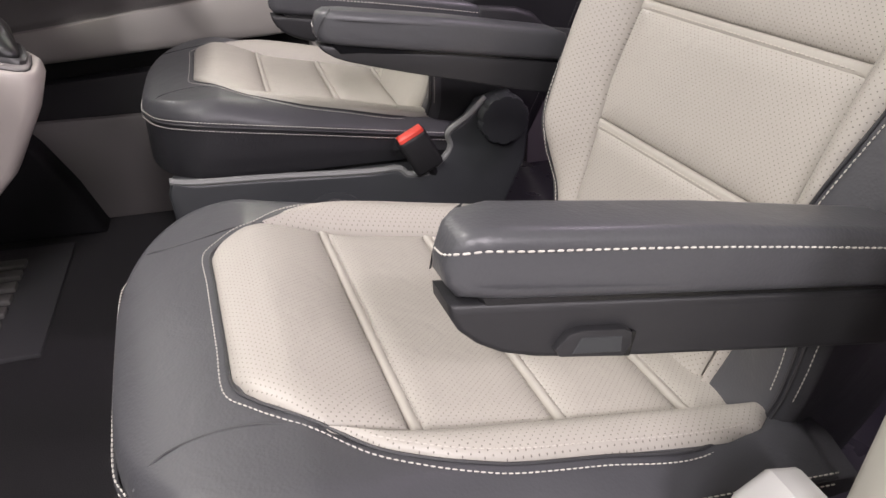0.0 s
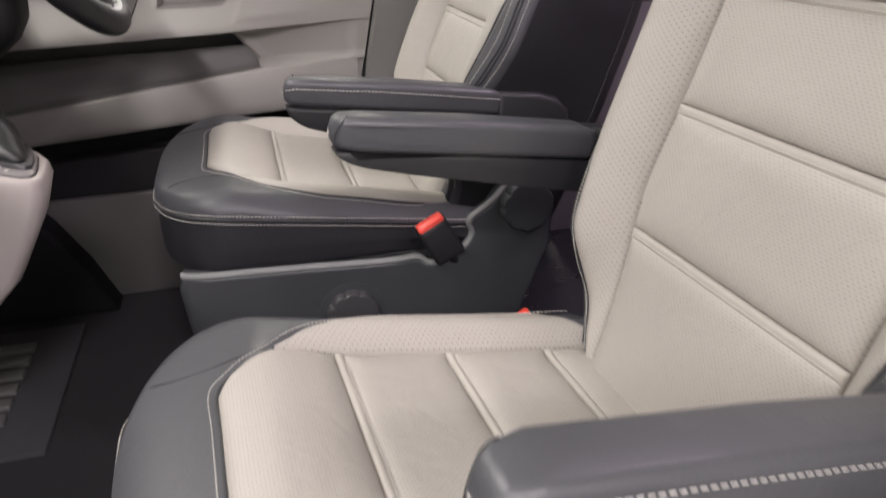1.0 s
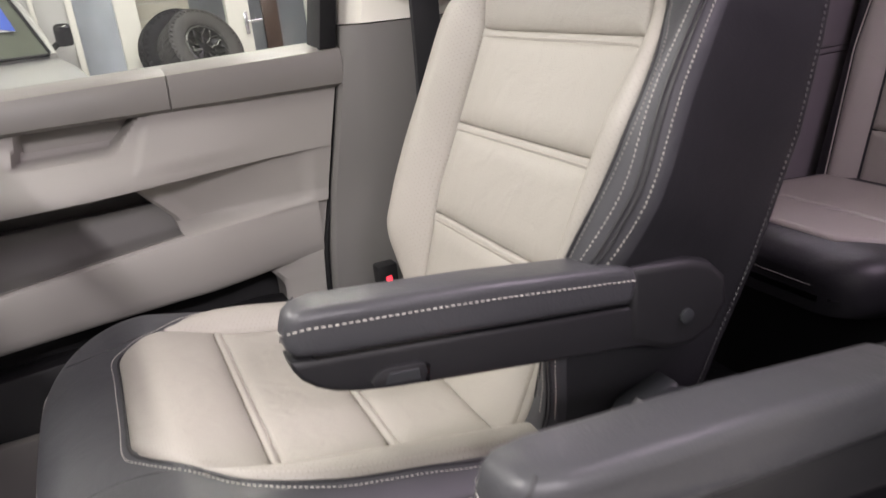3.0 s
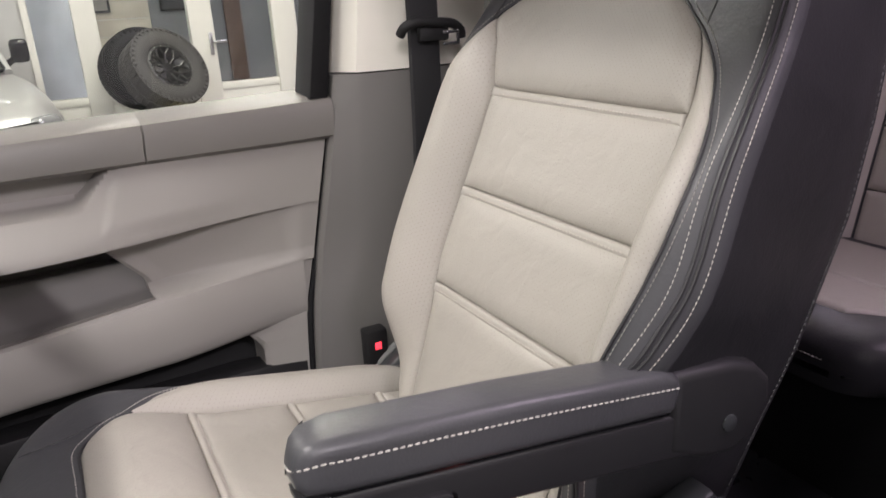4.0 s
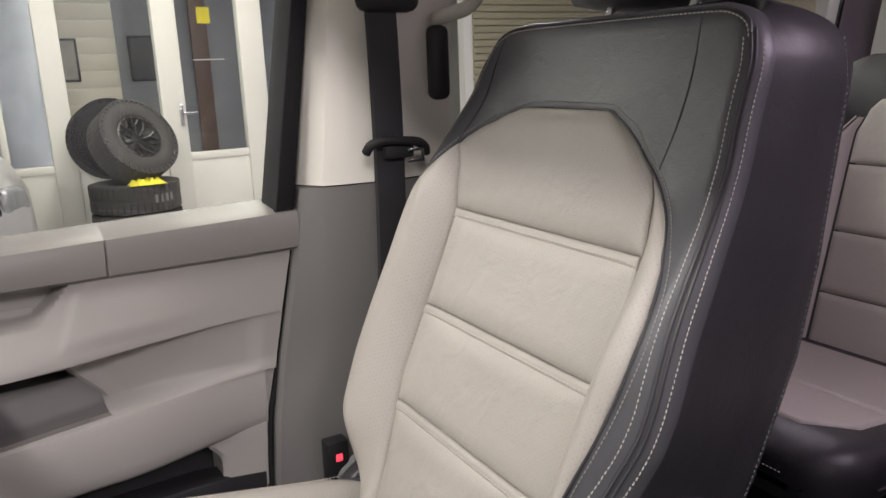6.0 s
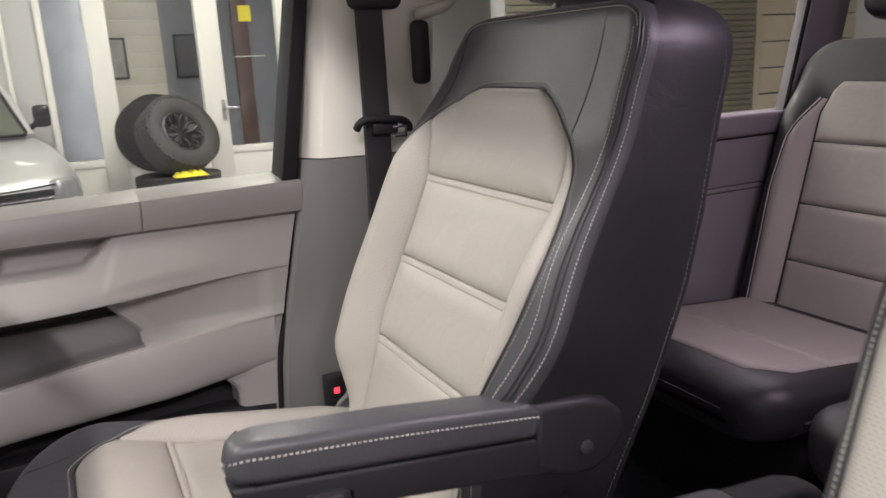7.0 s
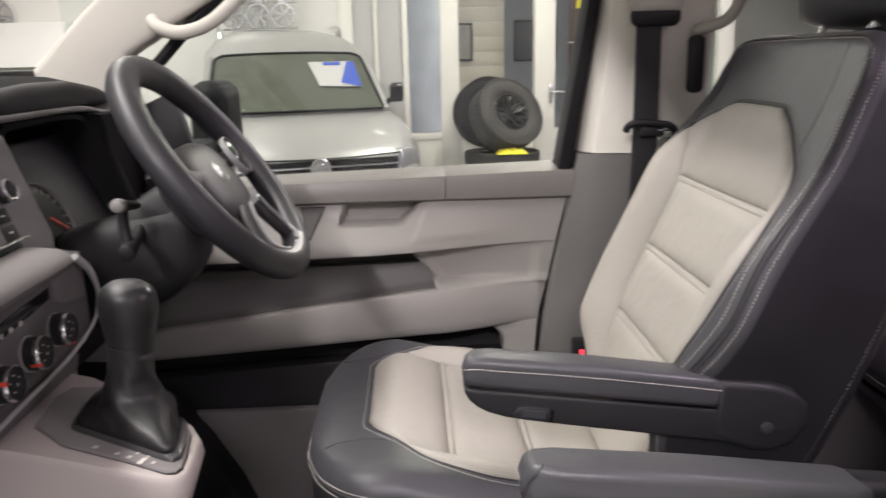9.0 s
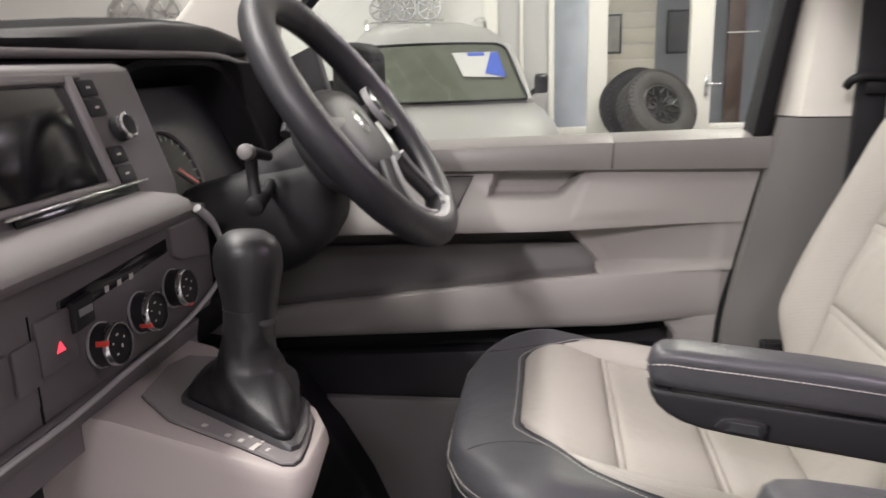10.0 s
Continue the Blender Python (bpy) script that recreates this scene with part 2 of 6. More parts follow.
def loft(rings, cap=True):
    n = len(rings[0])
    verts = [tuple(p) for ring in rings for p in ring]
    faces = []
    for k in range(len(rings) - 1):
        for i in range(n):
            j = (i + 1) % n
            faces.append((k * n + i, k * n + j, (k + 1) * n + j, (k + 1) * n + i))
    if cap:
        faces.append(tuple(range(n))[::-1])
        faces.append(tuple((len(rings) - 1) * n + i for i in range(n)))
    return verts, faces


def sheet(rows):
    """A surface through rows of points, all of one length."""
    n = len(rows[0])
    verts = [tuple(p) for row in rows for p in row]
    faces = [(k * n + i, k * n + i + 1, (k + 1) * n + i + 1, (k + 1) * n + i) for k in range(len(rows) - 1) for i in range(n - 1)]
    return verts, faces


def along(points, step=None):
    """A polyline smoothed by a Catmull-Rom curve and cut into even steps."""
    pts = [Vector(p) for p in points]
    fine = []
    for i in range(len(pts) - 1):
        p0, p1, p2, p3 = pts[max(i - 1, 0)], pts[i], pts[i + 1], pts[min(i + 2, len(pts) - 1)]
        for k in range(12):
            t = k / 12
            fine.append(0.5 * ((2 * p1) + (p2 - p0) * t + (2 * p0 - 5 * p1 + 4 * p2 - p3) * t * t + (3 * p1 - p0 - 3 * p2 + p3) * t ** 3))
    fine.append(pts[-1])
    if step is None:
        return fine
    out, run = [fine[0]], 0.0
    for a, b in zip(fine, fine[1:]):
        d = (b - a).length
        while d > 0 and run + d >= step:
            a = a + (b - a) * ((step - run) / d)
            d = (b - a).length
            out.append(a.copy())
            run = 0.0
        run += d
    return out


def tube(points, r, n=8, closed=False, smooth=True):
    pts = along(points) if smooth and not closed else [Vector(p) for p in points]
    rings, side = [], None
    m = len(pts)
    for i, p in enumerate(pts):
        a, b = (pts[i - 1], pts[(i + 1) % m]) if closed else (pts[max(i - 1, 0)], pts[min(i + 1, m - 1)])
        t = (b - a).normalized()
        if side is None:
            side = t.orthogonal().normalized()
        side = (side - t * side.dot(t)).normalized()
        up = t.cross(side)
        rr = r(i / max(1, m - 1)) if callable(r) else r
        rings.append([p + side * (rr * math.cos(2 * math.pi * k / n)) + up * (rr * math.sin(2 * math.pi * k / n)) for k in range(n)])
    if closed:
        rings.append(rings[0])
    return loft(rings, cap=not closed)


def stitches(points, step=0.0050, size=0.0034, r=0.00048, lift=(0, 0, 0)):
    """Small thread stitches along a line."""
    pts = along(points, step)
    verts, faces = [], []
    for a, b in zip(pts, pts[1:]):
        t = (b - a).normalized()
        s = t.orthogonal().normalized()
        u = t.cross(s)
        c = (a + b) / 2 + Vector(lift)
        k = len(verts)
        for e, f in ((-0.5, 0.55), (-0.28, 1), (0.28, 1), (0.5, 0.55)):
            verts += [tuple(c + t * (e * size) + s * (r * f * q) + u * (r * f * w)) for q, w in ((1, 1), (-1, 1), (-1, -1), (1, -1))]
        for q in range(3):
            faces += [(k + 4 * q + i, k + 4 * q + (i + 1) % 4, k + 4 * q + 4 + (i + 1) % 4, k + 4 * q + 4 + i) for i in range(4)]
        faces += [(k + 3, k + 2, k + 1, k), (k + 12, k + 13, k + 14, k + 15)]
    return verts, faces


def lathe(profile, n=32, m=None):
    """Turns (radius, height) pairs round z, then places them by m."""
    rings = [[(r * math.cos(2 * math.pi * k / n), r * math.sin(2 * math.pi * k / n), h) for k in range(n)] for r, h in profile]
    geo = loft(rings)
    return moved(geo, m) if m is not None else geo


def facing(where, axis):
    """A matrix that lays local z along axis, at where."""
    return Matrix.Translation(where) @ Vector(axis).to_track_quat("Z", "Y").to_matrix().to_4x4()


def smooth(a, b, t):
    t = min(1, max(0, (t - a) / (b - a)))
    return t * t * (3 - 2 * t)


def bump(t, centre, width):
    return math.exp(-((t - centre) / width) ** 2)


def between(pairs, t):
    """Linear interpolation through (t, value) pairs."""
    if t <= pairs[0][0]:
        return pairs[0][1]
    for (a, va), (b, vb) in zip(pairs, pairs[1:]):
        if t <= b:
            return va + (vb - va) * (t - a) / (b - a)
    return pairs[-1][1]


def rim_steps(length, edge, n):
    """Places along a length, close together near both rims."""
    e = min(edge, length * 0.45)
    rim = [e * (1 - math.cos(math.pi / 2 * k / 6)) for k in range(6)]
    mid = [e + (length - 2 * e) * k / n for k in range(n + 1)]
    return rim + mid + [length - r for r in rim[::-1]]


def rim_lift(near, puff, sink, edge):
    q = min(1, max(0, near / edge))
    return -sink + (puff + sink) * math.sqrt(1 - (1 - q) ** 2)


def padded(place, u0, u1, lo, hi, nu, nv, puff=0.006, sink=0.003, edge=0.010):
    """A stuffed panel on the surface place(u, v, lift): v runs from lo(u) to hi(u); the rims sink in. UV in metres."""
    verts, uvs = [], []
    us = [u0 + d for d in rim_steps(u1 - u0, edge, nu)]
    for u in us:
        a, b = lo(u), hi(u)
        vs = [a + d for d in rim_steps(b - a, edge, nv)]
        for v in vs:
            verts.append(place(u, v, rim_lift(min(u - u0, u1 - u, v - a, b - v), puff, sink, edge)))
            uvs.append((u, v))
    n = len(vs)
    faces = [(k * n + i, k * n + i + 1, (k + 1) * n + i + 1, (k + 1) * n + i) for k in range(len(us) - 1) for i in range(n - 1)]
    return verts, faces, uvs


# ---- seats ----
SEAT_BOTTOM, NOSE = 0.285, -0.090


def cushion_half(x):
    b, r, deep = 0.242, 0.110, 0.175
    if x < NOSE + r:
        b -= deep * (1 - math.sqrt(max(0, 1 - ((r - (x - NOSE)) / r) ** 2)))
    return b


def cushion_top(x, y):
    z = 0.404 - 0.20 * max(0, x - 0.03)
    if x < 0.035:
        z -= 0.036 * (1 - math.sqrt(max(0, 1 - ((0.035 - x) / 0.128) ** 2)))
    z -= 0.019 * smooth(0.02, 0.14, x)
    return z + (0.020 * smooth(0.150, 0.190, abs(y)) - 0.010 * smooth(0.20, 0.24, abs(y))) * smooth(0.02, 0.14, x)


def cushion_rim(x, s):
    """Height of the cover at x and at the share s of its half width."""
    b, r = cushion_half(x), 0.036
    over = max(0, (abs(s) * b - (b - r)) / r)
    fall = max(0.002, cushion_top(x, b) - seam_height(x))
    return cushion_top(x, s * b) - fall * (1 - math.sqrt(max(0, 1 - min(1, over) ** 2)))


def seam_height(x):
    return 0.374 - 0.145 * max(0, x) - 0.008 * smooth(-0.02, -0.09, x)


def cushion_place(x, y, lift):
    b = cushion_half(x)
    return (x, y, cushion_rim(x, y / b) + lift)


BACK_O, BACK_U, BACK_N = Vector((0.360, -0.025, 0.385)), Vector((0.4, 0, 0.9165)), Vector((-0.9165, 0, 0.4))
BACK_L = 0.580


NEAR_EXTRA = [0.0]


def back_half(u):
    """Half width of the backrest towards the driver door."""
    w = between([(-0.11, 0.110), (-0.07, 0.140), (-0.03, 0.165), (0.02, 0.185), (0.08, 0.200), (0.18, 0.215), (0.30, 0.225), (0.38, 0.223), (0.46, 0.214), (0.58, 0.199)], u)
    return w + crown_fall(u)


def back_rear(u):
    """Half width of the rear of the backrest."""
    return max(back_half(u), between([(-0.11, 0.176), (0.05, 0.197), (0.18, 0.210)], u) if u < 0.18 else 0)


def crown_fall(u):
    r = 0.065
    return -r + math.sqrt(max(0, r * r - (u - (BACK_L - r)) ** 2)) if u > BACK_L - r else 0


def back_half_near(u):
    """Half width towards the passenger door, where the bolster stands out."""
    return between([(-0.11, 0.170), (-0.05, 0.184), (0.0, 0.194), (0.08, 0.204), (0.115, 0.218), (0.15, 0.233), (0.20, 0.242), (0.23, 0.242), (0.26, 0.239), (0.33, 0.229), (0.41, 0.214), (0.47, 0.205), (0.53, 0.199), (0.58, 0.195)], u) + NEAR_EXTRA[0] * (1 - smooth(0.10, 0.22, u)) + crown_fall(u)


def back_edge(u, w):
    return back_half(u) if w > 0 else back_half_near(u)


def back_front(w, u):
    a = abs(w)
    if w > 0:
        side = smooth(0.115, 0.172, a) * (1 - smooth(0.185, 0.235, a) * 0.7)
        fade = smooth(-0.02, 0.08, u) * (1 - smooth(0.34, 0.50, u))
    else:
        side = smooth(0.145, 0.195, a) * (1 - smooth(0.210, 0.245, a) * 0.35)
        fade = smooth(-0.05, 0.08, u) * (1 - smooth(0.24, 0.44, u))
    n = 0.040 * side * fade + 0.006 * bump(u, 0.12, 0.12)
    r = 0.030
    if u > BACK_L - r:
        n -= r - math.sqrt(max(0, r * r - (u - (BACK_L - r)) ** 2))
    return n


def back_depth(u):
    th = 0.186 - 0.050 * smooth(-0.05, 0.60, u) - 0.010 * smooth(0.30, 0.55, u)
    if u > BACK_L - 0.055:
        th -= 0.040 * (1 - math.sqrt(max(0, 1 - ((u - BACK_L + 0.055) / 0.055) ** 2)))
    return th


def back_lift(u):
    """How far the rear of the backrest rises over its front, towards the level top."""
    return 0.034 * smooth(0.34, 0.57, u)


def back_rim(w, u):
    h, r = back_edge(u, w), 0.022
    over = min(1, max(0, (abs(w) - (h - r)) / r))
    return back_front(w, u) - r * (1 - math.sqrt(max(0, 1 - over * over)))


def back_place(u, w, lift):
    return tuple(BACK_O + BACK_U * u + BACK_N * (back_rim(w, u) + lift) + Vector((0, w, 0)))


def cushion_light(x):
    """Half width of the pleated middle, up to the groove beside the bolsters."""
    return between([(-0.006, 0.090), (0.004, 0.116), (0.020, 0.134), (0.045, 0.154), (0.070, 0.158), (0.11, 0.160), (0.36, 0.162), (0.405, 0.155)], x)


def cushion_outer(x):
    return between([(0.045, 0.158), (0.075, 0.184), (0.11, 0.200), (0.15, 0.208), (0.32, 0.212), (0.36, 0.203), (0.385, 0.185), (0.405, 0.168)], x)


def cushion_wide(x):
    return max(cushion_light(x), cushion_outer(x) if x > 0.045 else 0)


def back_light(u):
    """Edge of the pleats towards the driver door, and of the cap over them."""
    return between([(-0.10, 0.096), (-0.05, 0.112), (0.08, 0.124), (0.134, 0.130), (0.34, 0.134), (0.39, 0.146), (0.412, 0.158), (0.424, 0.155), (0.440, 0.142), (0.455, 0.115), (0.464, 0.088), (0.468, 0.072)], u)


def back_near(u):
    """The same edge towards the passenger door, where the bolster is narrow."""
    return between([(-0.05, 0.140), (0.10, 0.150), (0.28, 0.156), (0.35, 0.151), (0.395, 0.140), (0.412, 0.131), (0.430, 0.113), (0.445, 0.094), (0.458, 0.074), (0.468, 0.052)], u)


RIM_GAP = [0.013]


def back_far(u):
    """Outer edge of the bolster towards the driver door, close to the rim."""
    return min(between([(-0.10, 0.105), (-0.05, 0.145), (0.0, 0.167), (0.05, 0.184), (0.15, 0.210), (0.25, 0.217), (0.31, 0.210), (0.36, 0.192), (0.39, 0.175), (0.416, 0.160)], u), back_half(u) - RIM_GAP[0])


def back_outer(u):
    return between([(-0.05, 0.152), (0.05, 0.168), (0.09, 0.178), (0.13, 0.194), (0.19, 0.206), (0.25, 0.211), (0.29, 0.208), (0.33, 0.196), (0.37, 0.170), (0.395, 0.150), (0.412, 0.134)], u)


CAP = 0.412


def back_sides(u):
    """Both edges of all the light leather at one height."""
    if u > CAP:
        return -back_near(u), back_light(u)
    return -max(back_near(u), back_outer(u)), max(back_light(u), back_far(u))


def back_corner(u, s, angle):
    """A place on the rounded corner between the front and the side of the backrest."""
    h, r = (back_half(u) if s > 0 else back_half_near(u)), 0.022
    w = s * (h - r + r * math.sin(angle))
    n = back_front(w, u) - r * (1 - math.cos(angle))
    out = BACK_N * math.cos(angle) + Vector((0, s * math.sin(angle), 0))
    return BACK_O + BACK_U * u + BACK_N * n + Vector((0, w, 0)) + out * 0.0006


def build_armrest(seat, side, button, shift, rise, pitch=0):
    """Armrest hinged on the backrest: stuffed pad over a plastic shell, with a round hinge cover."""
    y_out, y_in = (-0.262, -0.217) if side < 0 else (0.318, 0.273)
    m = Matrix.Translation((0.122 + shift, 0, (0.561 if side < 0 else 0.572) + rise)) @ Matrix.Rotation(radians((7.6 if side < 0 else 8.7) + pitch), 4, "Y")
    pad = [(0.001, -0.014), (0.003, -0.006), (0.010, -0.001), (0.028, 0.001), (0.15, 0.003), (0.285, 0.001), (0.300, -0.003), (0.304, -0.012), (0.302, -0.030), (0.297, -0.036), (0.15, -0.036), (0.03, -0.036), (0.008, -0.035), (0.002, -0.029), (0.000, -0.020)]
    shell = [(0.004, -0.038), (0.35, -0.038), (0.35, -0.079), (0.24, -0.0760), (0.13, -0.0730), (0.08, -0.0710), (0.055, -0.0690), (0.036, -0.0655), (0.022, -0.0600), (0.012, -0.0530), (0.006, -0.0450)]
    if side > 0:
        shell = [(0.006, -0.038), (0.35, -0.038), (0.35, -0.079), (0.24, -0.0720), (0.13, -0.0625), (0.08, -0.0575), (0.055, -0.0545), (0.036, -0.0520), (0.022, -0.0490), (0.012, -0.0450), (0.007, -0.0415)]
    core = [(0.012, -0.028), (0.348, -0.028), (0.348, -0.05), (0.03, -0.05)]
    hinge = [(0.295, -0.001), (0.360, -0.001), (0.388, -0.007), (0.408, -0.022), (0.414, -0.048), (0.400, -0.074), (0.376, -0.086), (0.345, -0.086), (0.325, -0.080), (0.300, -0.0715)]
    a, b = min(y_out, y_in), max(y_out, y_in)
    mid = y_out * 0.72 + y_in * 0.28

    def nosed(geo):
        """Rounds the front end in plan, most on the inner corner."""
        return [(x, mid + (y - mid) * math.sqrt(max(0.2, 1 - 0.72 * (1 - min(1, x / 0.042)) ** 2)), z) for x, y, z in geo[0]], *geo[1:]

    arm = part("armrest", moved(nosed(prism(pad, "y", a, b, 0.0085, 4)), m), M_ARM, seat, "charcoal leather armrest pad with cream stitching", sharp=50)
    part("core", moved(nosed(prism(core, "y", a + 0.006, b - 0.006, 0.002, 1)), m), M_GLOSS, arm)
    part("shell", moved(nosed(prism(shell, "y", a + 0.0025, b - 0.0025, 0.0045, 3)), m), M_SHELL, arm, sharp=50)
    ha, hb = (a + 0.001, b - 0.012) if side < 0 else (a + 0.012, b - 0.001)
    part("hinge_cover", moved(prism(hinge, "y", ha, hb, 0.009, 3), m), M_SHELL, arm, sharp=50)
    part("screw_cap", lathe([(0.0075, 0), (0.0075, 0.002), (0.005, 0.003)], 16, m @ facing((0.362, y_out - side * 0.0005, -0.054), (0, side, 0))), M_BASE, arm)
    part("nose_seam", moved(nosed(tube([(0.0035, y_in, -0.033), (0.0040, y_in, -0.020), (0.0085, y_in, -0.008), (0.014, (y_in * 0.85 + y_out * 0.15), 0.0002)], 0.0008, 6)), m), M_PIPE, arm)
    rise_seam = 0.0035 if pitch else 0.0
    for yy, sgn in ((y_out, side),):
        line = [(-0.0004, y_in * 0.75 + yy * 0.25, -0.0205), (-0.0004, (y_in + yy) / 2, -0.0200), (0.0002, y_in * 0.27 + yy * 0.73, -0.0190), (0.0035, yy - sgn * 0.0016, -0.0155), (0.012, yy + sgn * 0.0002, -0.0132), (0.03, yy + sgn * 0.0002, -0.0116), (0.15, yy + sgn * 0.0002, -0.0100), (0.300, yy + sgn * 0.0002, -0.0122)]
        line = [(x, y, z + rise_seam) for x, y, z in line]
        part("stitching", moved(nosed(stitches(line, 0.0050, 0.0034, 0.00048)), m), M_THREAD, arm, "cream thread")
    if button:
        key = [(0.062, -0.0620), (0.068, -0.0535), (0.075, -0.0515), (0.100, -0.0515), (0.105, -0.0540), (0.107, -0.0610), (0.104, -0.0685), (0.066, -0.0665)]
        ka, kb = (y_out - 0.0012, y_out + 0.010) if side < 0 else (y_out - 0.010, y_out + 0.0012)
        button = part("release_button", moved(prism(key, "y", ka, kb, 0.0014, 2), m), M_SHELL, arm)
        part("button_face", moved(prism([(0.072, -0.0645), (0.075, -0.0555), (0.099, -0.0555), (0.101, -0.0650)], "y", ka - 0.0006 if side < 0 else kb - 0.001, ka + 0.001 if side < 0 else kb + 0.0006, 0.0005, 1), m), M_BASE, button)
        part("button_gap", moved(prism([(0.1065, -0.0700), (0.1065, -0.0545), (0.1095, -0.0555), (0.1095, -0.0700)], "y", a + 0.0015, b - 0.0015, 0.0, 1), m), M_GLOSS, arm)
    return arm


def build_seat(name, where, arms, label, group, turn=0, upright=0, back_shift=(0, 0, 0)):
    light_cover = M_LIGHT if turn else M_FINE
    RIM_GAP[0] = 0.022 if turn else 0.013
    NEAR_EXTRA[0] = 0.034 if turn else 0.0
    seat = empty(name, where, label, "car seat", group, turn=turn)
    # cushion cover, sunk a little under the light leather
    xs = [NOSE + 0.0006] + [NOSE + 0.110 * (1 - math.cos(math.pi / 2 * k / 24)) for k in range(1, 25)] + [0.026 + 0.006 * k for k in range(66)] + [0.425]
    rings = []
    for x in xs:
        b = max(cushion_half(x), 0.012)
        drop = 0.0 if x < 0.4 else 0.006
        top = []
        for k in range(81):
            t = math.sin(math.pi / 2 * (k / 40 - 1))
            sunk = 0.004 * smooth(0.001, 0.008, min(cushion_wide(x) - abs(b * t), x + 0.006)) if -0.006 < x < 0.405 else 0
            top.append((x, b * t, cushion_rim(x, t) - drop - sunk))
        rings.append([(x, -b * 0.97, SEAT_BOTTOM), (x, -b, SEAT_BOTTOM + 0.02), (x, -b * 1.006, 0.325 - 0.03 * smooth(0.1, 0.4, x))] + top + [(x, b * 1.006, 0.325 - 0.03 * smooth(0.1, 0.4, x)), (x, b, SEAT_BOTTOM + 0.02), (x, b * 0.97, SEAT_BOTTOM)])
    cushion = part("cushion", loft(rings), M_DARK, seat, "charcoal leather cushion cover over a black skirt", sharp=55)
    second_tone(cushion, M_SKIRT, 87, (0, 1, 2, 83, 84, 85, 86), (0,))
    inner_tone(cushion, M_PLAIN, lambda c, n: -0.004 < c.x < 0.41 and abs(c.y) < cushion_wide(c.x) - 0.002 and n.z > 0.3)
    cuts = [-0.006, 0.102, 0.214, 0.325, 0.402]
    for a, b in zip(cuts, cuts[1:]):
        low = a if a == cuts[0] else a + 0.0070
        part("pleat", padded(cushion_place, low, b, lambda x: -cushion_light(x), cushion_light, 14, 30, 0.0085, 0.0010, 0.026), light_cover, cushion, "light perforated leather pleat")
    for c in cuts[1:-1]:
        part("pleat_band", padded(cushion_place, c, c + 0.0098, lambda x: -cushion_light(x), cushion_light, 3, 40, 0.0054, 0.0006, 0.0046), M_PLAIN, cushion, "narrow light leather band between pleats")
        part("stitching", stitches([cushion_place(c + 0.0078, y, 0.0060) for y in np.linspace(-0.150, 0.150, 12)], 0.005, 0.003), M_TONE, cushion, "light thread")
    for s in (-1, 1):
        lo, hi = (lambda x: cushion_light(x) + 0.0015), cushion_outer
        geo = padded(cushion_place, 0.045, 0.405, (lambda x: -hi(x)) if s < 0 else lo, (lambda x: -lo(x)) if s < 0 else hi, 50, 8, 0.0095, 0.0030, 0.018)
        part("side_bolster", geo, light_cover, cushion, "light leather bolster strip")
        inset = [(x, cushion_outer(x) - 0.0055) for x in (0.070, 0.09, 0.12, 0.16, 0.22, 0.28, 0.34, 0.39)]
        part("stitching", stitches([cushion_place(x, s * y, rim_lift(0.0055, 0.0095, 0.003, 0.018) + 0.0003) for x, y in inset], 0.0046, 0.0030, 0.00042), M_TONE, cushion, "light thread")
    front = [(-0.007, w) for w in (-0.096, -0.05, 0, 0.05, 0.096)]
    right = [(x, cushion_light(x) + 0.001) for x in (0.006, 0.022, 0.042)] + [(x, cushion_outer(x) + 0.001) for x in (0.07, 0.10, 0.13, 0.16, 0.22, 0.30, 0.40)]
    outline = [(x, -y) for x, y in right[::-1]] + front + right
    part("piping", tube([cushion_place(x, y, 0.0002) for x, y in outline], 0.0014, 6), M_PIPE, cushion)
    grow = [(x - 0.006 if abs(y) < 0.1 else x - 0.004, y * (1 + 0.006 / max(0.02, abs(y))) if abs(y) > 0.09 else y) for x, y in outline]
    part("stitching", stitches([cushion_place(x, min(0.238, max(-0.238, y)), 0.0006) for x, y in grow], 0.0046, 0.0031, 0.00045), M_THREAD, cushion, "cream thread")
    # radial seams on the nose
    for s in (-1, 1):
        part("nose_seam", tube([cushion_place(x, s * y, 0.0) for x, y in ((0.040, 0.157), (0.014, 0.146), (-0.012, 0.139), (-0.040, 0.138), (-0.060, 0.143), (-0.074, 0.150))], 0.0010, 6), M_PIPE, cushion)
    # double-stitched seam round the side
    ring = [(0.40, -1), (0.25, -1), (0.10, -1), (0.03, -1)]
    loop = [(x, -cushion_half(x)) for x in (0.40, 0.30, 0.20, 0.10, 0.03, -0.01, -0.04, -0.065, -0.08, -0.0885)]
    loop = loop + [(x, -y) for x, y in loop[::-1]]

    def at_side(x, y, dz, out):
        k = Vector((min(0, x - 0.02), y, 0)).normalized() if x < 0.02 else Vector((0, math.copysign(1, y), 0))
        return (x + k.x * out, y + k.y * out, seam_height(x) - 0.002 + dz)

    for dz in (0.006, -0.006):
        part("stitching", stitches([at_side(x, y, dz, 0.0016) for x, y in loop], 0.0052, 0.0035, 0.0005), M_THREAD, cushion, "cream thread")
    part("seam_welt", tube([at_side(x, y, 0.0, 0.0006) for x, y in loop], 0.0020, 6), M_PIPE, cushion)

    # backrest cover
    us = [-0.10 + 0.008 * k for k in range(77)] + [BACK_L - 0.065 * (1 - math.sin(math.pi / 2 * k / 12)) for k in range(1, 13)]
    us = sorted(set(round(u, 4) for u in us if u < BACK_L)) + [BACK_L - 0.0004]
    rings = []
